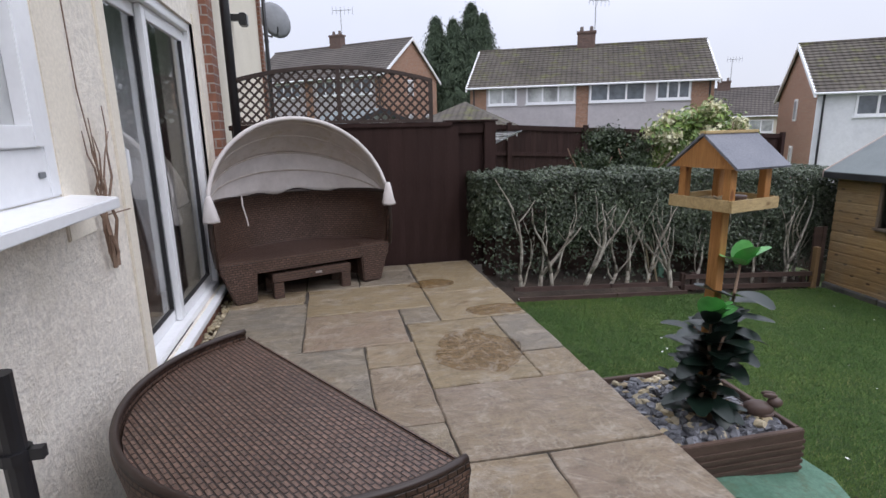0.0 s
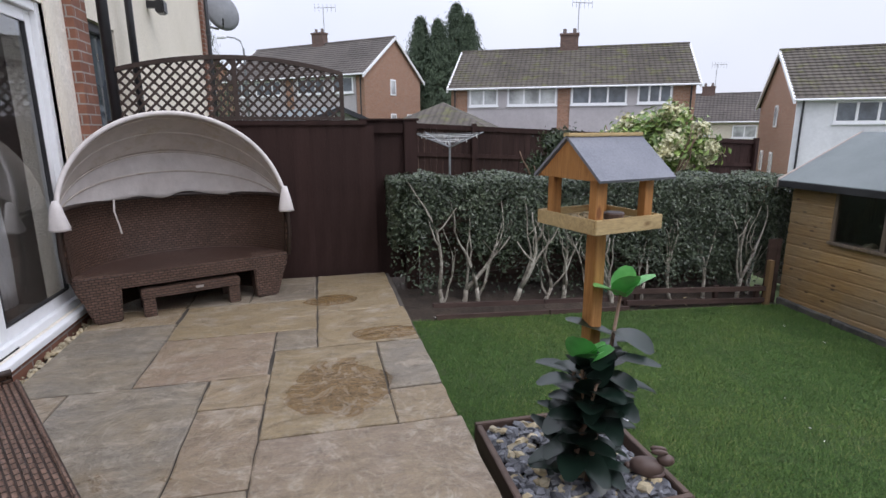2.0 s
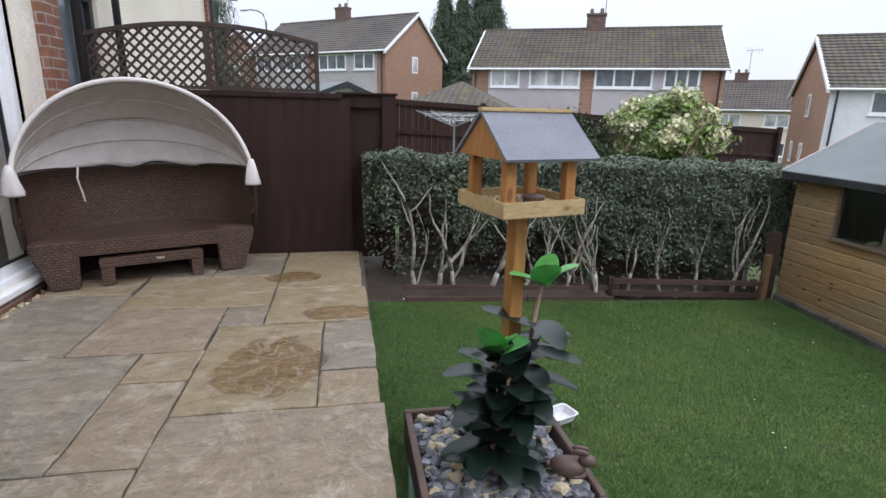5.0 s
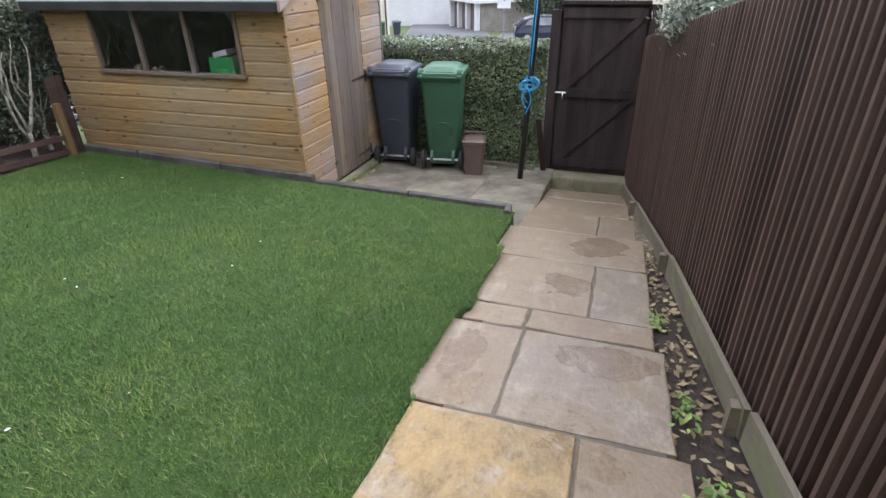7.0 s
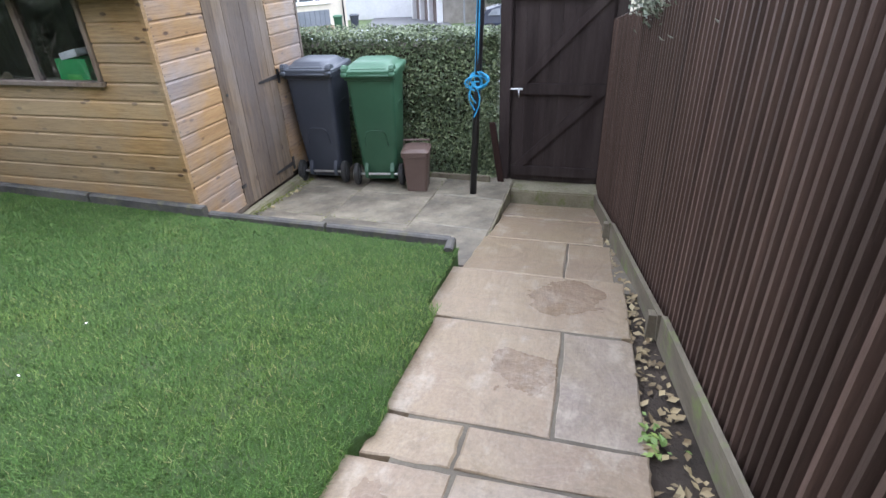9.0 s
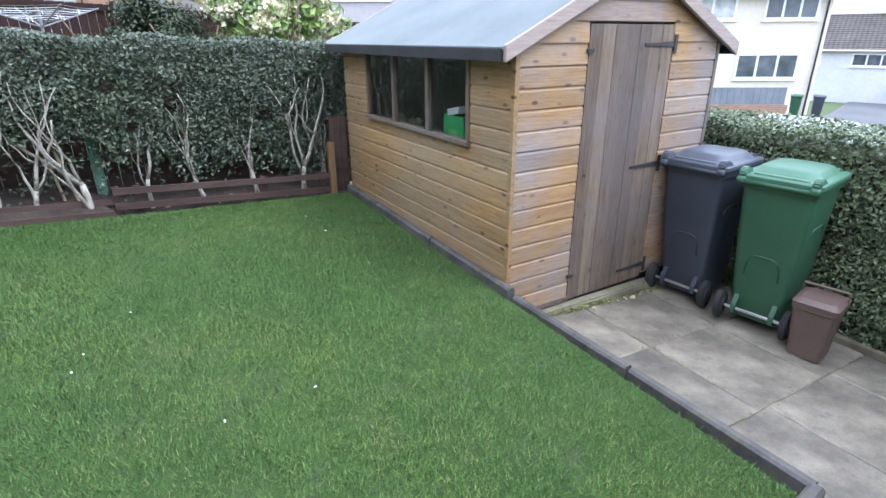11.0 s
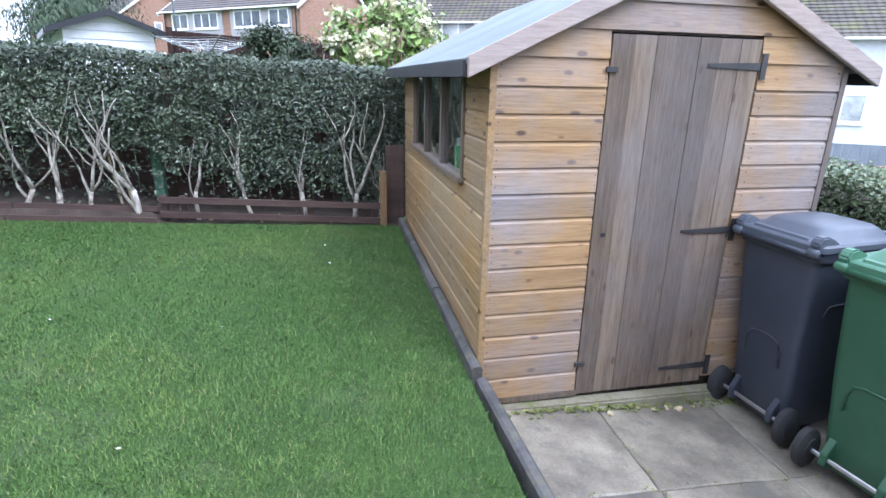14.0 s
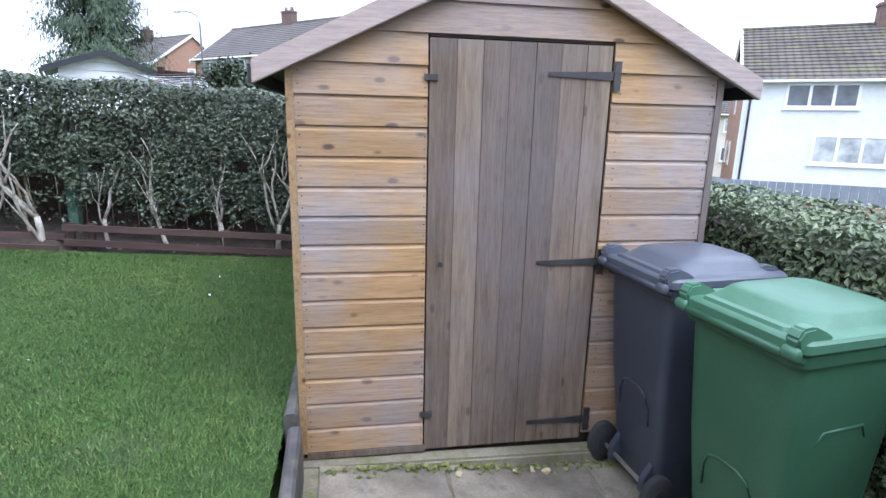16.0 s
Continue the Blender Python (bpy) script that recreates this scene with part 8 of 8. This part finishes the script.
# ---------------------------------------------------------------- street things
def car(m, paint, label):
    c_ = thing("parked_car", m, label, "car", group="parked cars")
    prof = [(-2.0, 0.30), (-2.05, 0.62), (-1.95, 0.88), (-1.55, 0.95), (-0.95, 1.36), (-0.3, 1.47), (0.75, 1.46), (1.45, 1.28), (1.9, 0.95), (2.0, 0.60), (1.95, 0.30)]
    b = bmesh.new()
    rings = []
    for y_, k in ((-0.84, 0.0), (-0.80, 1.0), (0.80, 1.0), (0.84, 0.0)):
        rings.append([b.verts.new((x_ * (1 if k else 0.985), y_ * (1.0 if z_ < 0.95 else 1 - 0.28 * (z_ - 0.95) / 0.5), z_ if k else 0.3 + (z_ - 0.3) * 0.975)) for x_, z_ in prof])
    n_p = len(prof)
    for a_, c2 in zip(rings, rings[1:]):
        for k in range(n_p):
            b.faces.new((a_[k], a_[(k + 1) % n_p], c2[(k + 1) % n_p], c2[k]))
    b.faces.new(rings[0][::-1])
    b.faces.new(rings[-1])
    part("body", b, paint, c_, smooth=False)
    for s in (-1, 1):
        for pts in ([(-0.85, 0.98), (-0.25, 0.98), (-0.25, 1.36), (-0.78, 1.30)], [(-0.18, 0.98), (0.70, 0.98), (0.68, 1.36), (-0.18, 1.37)], [(0.77, 0.98), (1.45, 1.0), (1.2, 1.27), (0.75, 1.35)]):
            b = bmesh.new()
            prism(b, [(x_, s * (0.845 - 0.24 * (z_ - 0.95) / 0.5 * 1.0), z_) for x_, z_ in pts], (0, s * 0.012, 0))
            part("side_window", b, M["fargl"], c_)
        for x_ in (-1.3, 1.28):
            b = bmesh.new()
            tube(b, [(x_, s * 0.70, 0.31), (x_, s * 0.86, 0.31)], 0.31, 18)
            w_ = part("wheel", b, M["rubber"], c_)
            b = bmesh.new()
            tube(b, [(x_, s * 0.861, 0.31), (x_, s * 0.872, 0.31)], 0.19, 14)
            part("rim", b, M["steel"], w_)
        b = bmesh.new()
        box(b, 1.93, s * 0.62 - 0.12, 0.70, 2.01, s * 0.62 + 0.12, 0.92)
        part("tail_lamp", b, M["brick"], c_, "red tail lamp")
        b = bmesh.new()
        box(b, -2.06, s * 0.60 - 0.15, 0.62, -1.96, s * 0.60 + 0.15, 0.78)
        part("headlamp", b, M["upvc"], c_)
    for pts in ([(-1.5, 0.975), (-1.0, 1.345)], [(1.86, 0.99), (1.50, 1.27)]):
        b = bmesh.new()
        (xa, za), (xb, zb_) = pts
        s_ = 0.02 if xa < 0 else -0.02
        prism(b, [(xa - s_, -0.66, za + 0.012), (xb - s_, -0.58, zb_ + 0.012), (xb - s_, 0.58, zb_ + 0.012), (xa - s_, 0.66, za + 0.012)], (0, 0, 0.02))
        part("windscreen", b, M["fargl"], c_)
    return c_


car(Matrix.Translation((36.6, 4.9, land_z(36.6) + 0.05)) @ Matrix.Rotation(radians(106), 4, "Z"), M["carblue"], "dark blue hatchback parked beside the side road")
car(Matrix.Translation((13.0, 4.1, land_z(13.0) - 0.17)) @ Matrix.Rotation(radians(90), 4, "Z"), M["carpale"], "pale silver car parked behind the front hedge")
sp = thing("sign_post", pose(26.2, 5.3, land_z(26.2)), "grey street sign post with a round white sign", "sign")
bm = bmesh.new()
tube(bm, [(0, 0, -0.2), (0, 0, 2.75)], 0.035, 8)
part("post", bm, M["dish"], sp)
bm = bmesh.new()
tube(bm, [(-0.05, 0, 2.5), (-0.06, 0, 2.5)], 0.2, 20)
part("disc", bm, M["plaster_w"], sp, "round white sign with a dark bar")
bm = bmesh.new()
box(bm, -0.066, -0.12, 2.46, -0.061, 0.12, 2.54)
part("bar", bm, M["gasket"], sp)
bm = bmesh.new()
box(bm, -0.06, -0.27, 1.85, -0.05, 0.27, 2.12)
part("plate", bm, M["plaster_w"], sp)
gw = thing("garden_wall", frame_of(17.9, 17.4, 0.83, -0.555, -2.0), "low brick garden wall topped with grey boards", "wall")
bm = bmesh.new()
box(bm, 0, 0, -1, 11, 0.22, 0.35)
part("wall", bm, M["brickfar"], gw, uv=True)
for k in range(44):
    bm = bmesh.new()
    box(bm, 0.35 + 0.24 * k, 0.08, 0.36, 0.35 + 0.24 * k + 0.225, 0.12, 0.98)
    part("board", bm, M["greybd"], gw)
bm = bmesh.new()
box(bm, -0.05, -0.05, -1, 0.34, 0.3, 1.15)
box(bm, -0.1, -0.1, 1.151, 0.39, 0.35, 1.22)
part("pier", bm, M["brick"], gw, uv=True)
copy_thing(bin_b, Matrix.Translation((32.0, 13.4, land_z(32) + 0.06)) @ Matrix.Rotation(radians(-70), 4, "Z"))
copy_thing(bin_a, Matrix.Translation((32.5, 12.7, land_z(32) + 0.06)) @ Matrix.Rotation(radians(-60), 4, "Z"))
bt2 = thing("bare_tree", pose(30.5, 1.2, land_z(30.5)), "bare leafless tree in front of the cream house", "tree")
bm = bmesh.new()
r = random.Random(77)
tube(bm, [(0, 0, -0.3), (0.05, 0, 1.0), (0, 0.05, 1.8)], [0.12, 0.10, 0.08], 8)
for k in range(7):
    limb(bm, r, (0, 0.04, 1.2 + 0.09 * k), (r.uniform(-1, 1), r.uniform(-1.3, 1.3), 0.5), 1.5, 0.05, 2)
part("trunk", bm, M["rustic"], bt2)

# ---------------------------------------------------------------- small things on the ground
def leaf_litter(name, n_, region, zf, size, material, label, seed):
    g = np.random.default_rng(seed)
    rr_ = random.Random(seed)
    xy = np.array([region(rr_) for _ in range(n_)])
    p = np.stack([xy[:, 0], xy[:, 1], np.array([zf(a_, c_) for a_, c_ in xy]) + g.uniform(0.004, 0.022, n_)], 1)
    nrm = np.stack([g.normal(0, 0.3, n_), g.normal(0, 0.3, n_), np.ones(n_)], 1)
    o = new(name, leaves(name, p, nrm, size, size * 0.55, material, g, 0.12))
    return tagged(o, label, "leaves", kind="stuff")


def strip_region(r_):
    x_ = r_.uniform(3.0, 8.8)
    lo, hi = fence_y(x_) + 0.07, min(0.02 + 0.03 * (x_ - 5), 0.14)
    return x_, r_.uniform(lo, max(lo + 0.02, hi))
leaf_litter("fallen_leaves", 620, strip_region, lambda x_, y_: path_z(x_) - 0.025, 0.045, M["fallen"], "fallen brown and buff leaves on the soil strip", 15)
leaf_litter("weeds", 150, lambda r_: (lambda c_: (c_[0] + r_.gauss(0, 0.05), c_[1] + r_.gauss(0, 0.03)))(r_.choice(((4.55, -0.12), (4.95, -0.05), (5.7, 0.0), (4.0, -0.2)))), lambda x_, y_: path_z(x_) - 0.01, 0.035, M["shrubleaf"], "small green weeds in the soil strip", 16)
leaf_litter("bed_litter", 260, lambda r_: (lambda x_: (x_, back_y(x_) + r_.uniform(0.08, 0.6)))(r_.uniform(2.7, 6.9)), lambda x_, y_: lawn_z(x_, y_) - 0.01, 0.05, M["fallen"], "scattered dead leaves under the hedge", 17)
leaf_litter("moss", 260, lambda r_: (r_.uniform(7.3, 8.75), 2.925 - abs(r_.gauss(0, 0.03))), lambda x_, y_: pad_z(x_, y_) - 0.004, 0.03, M["moss"], "yellow-green moss along the foot of the shed", 19)
leaf_litter("joint_moss", 160, lambda r_: r_.choice(((r_.uniform(7.3, 9.2), 2.33 + r_.gauss(0, 0.012)), (r_.uniform(7.3, 9.2), 1.63 + r_.gauss(0, 0.012)), (7.86 + r_.gauss(0, 0.012), r_.uniform(1.65, 2.95)))), lambda x_, y_: pad_z(x_, y_) - 0.004, 0.016, M["moss"], "moss in the joints of the concrete slabs", 20)
chips("mortar_fragments", 7, lambda r_: (r_.uniform(7.9, 8.5), r_.uniform(2.85, 2.91)), lambda x_, y_: pad_z(x_, y_), 0.04, M["palechips"], "pale broken mortar at the foot of the shed door", "rubble", seed=9)
chips("soil_crumbs", 260, lambda r_: (3.46 + r_.gauss(0, 0.10), 1.97 + r_.gauss(0, 0.05)), lambda x_, y_: lawn_z(x_, y_) + 0.004, 0.022, M["soil"], "bare trodden soil in the lawn beside the ground sheet", "soil", seed=14, pile=0.012)
leaf_litter("daisies", 18, lambda r_: (r_.uniform(2.9, 7.0), r_.uniform(1.2, 5.0)), lambda x_, y_: lawn_z(x_, y_) + 0.025, 0.022, M["daisy"], "a few white petals on the lawn", 18)
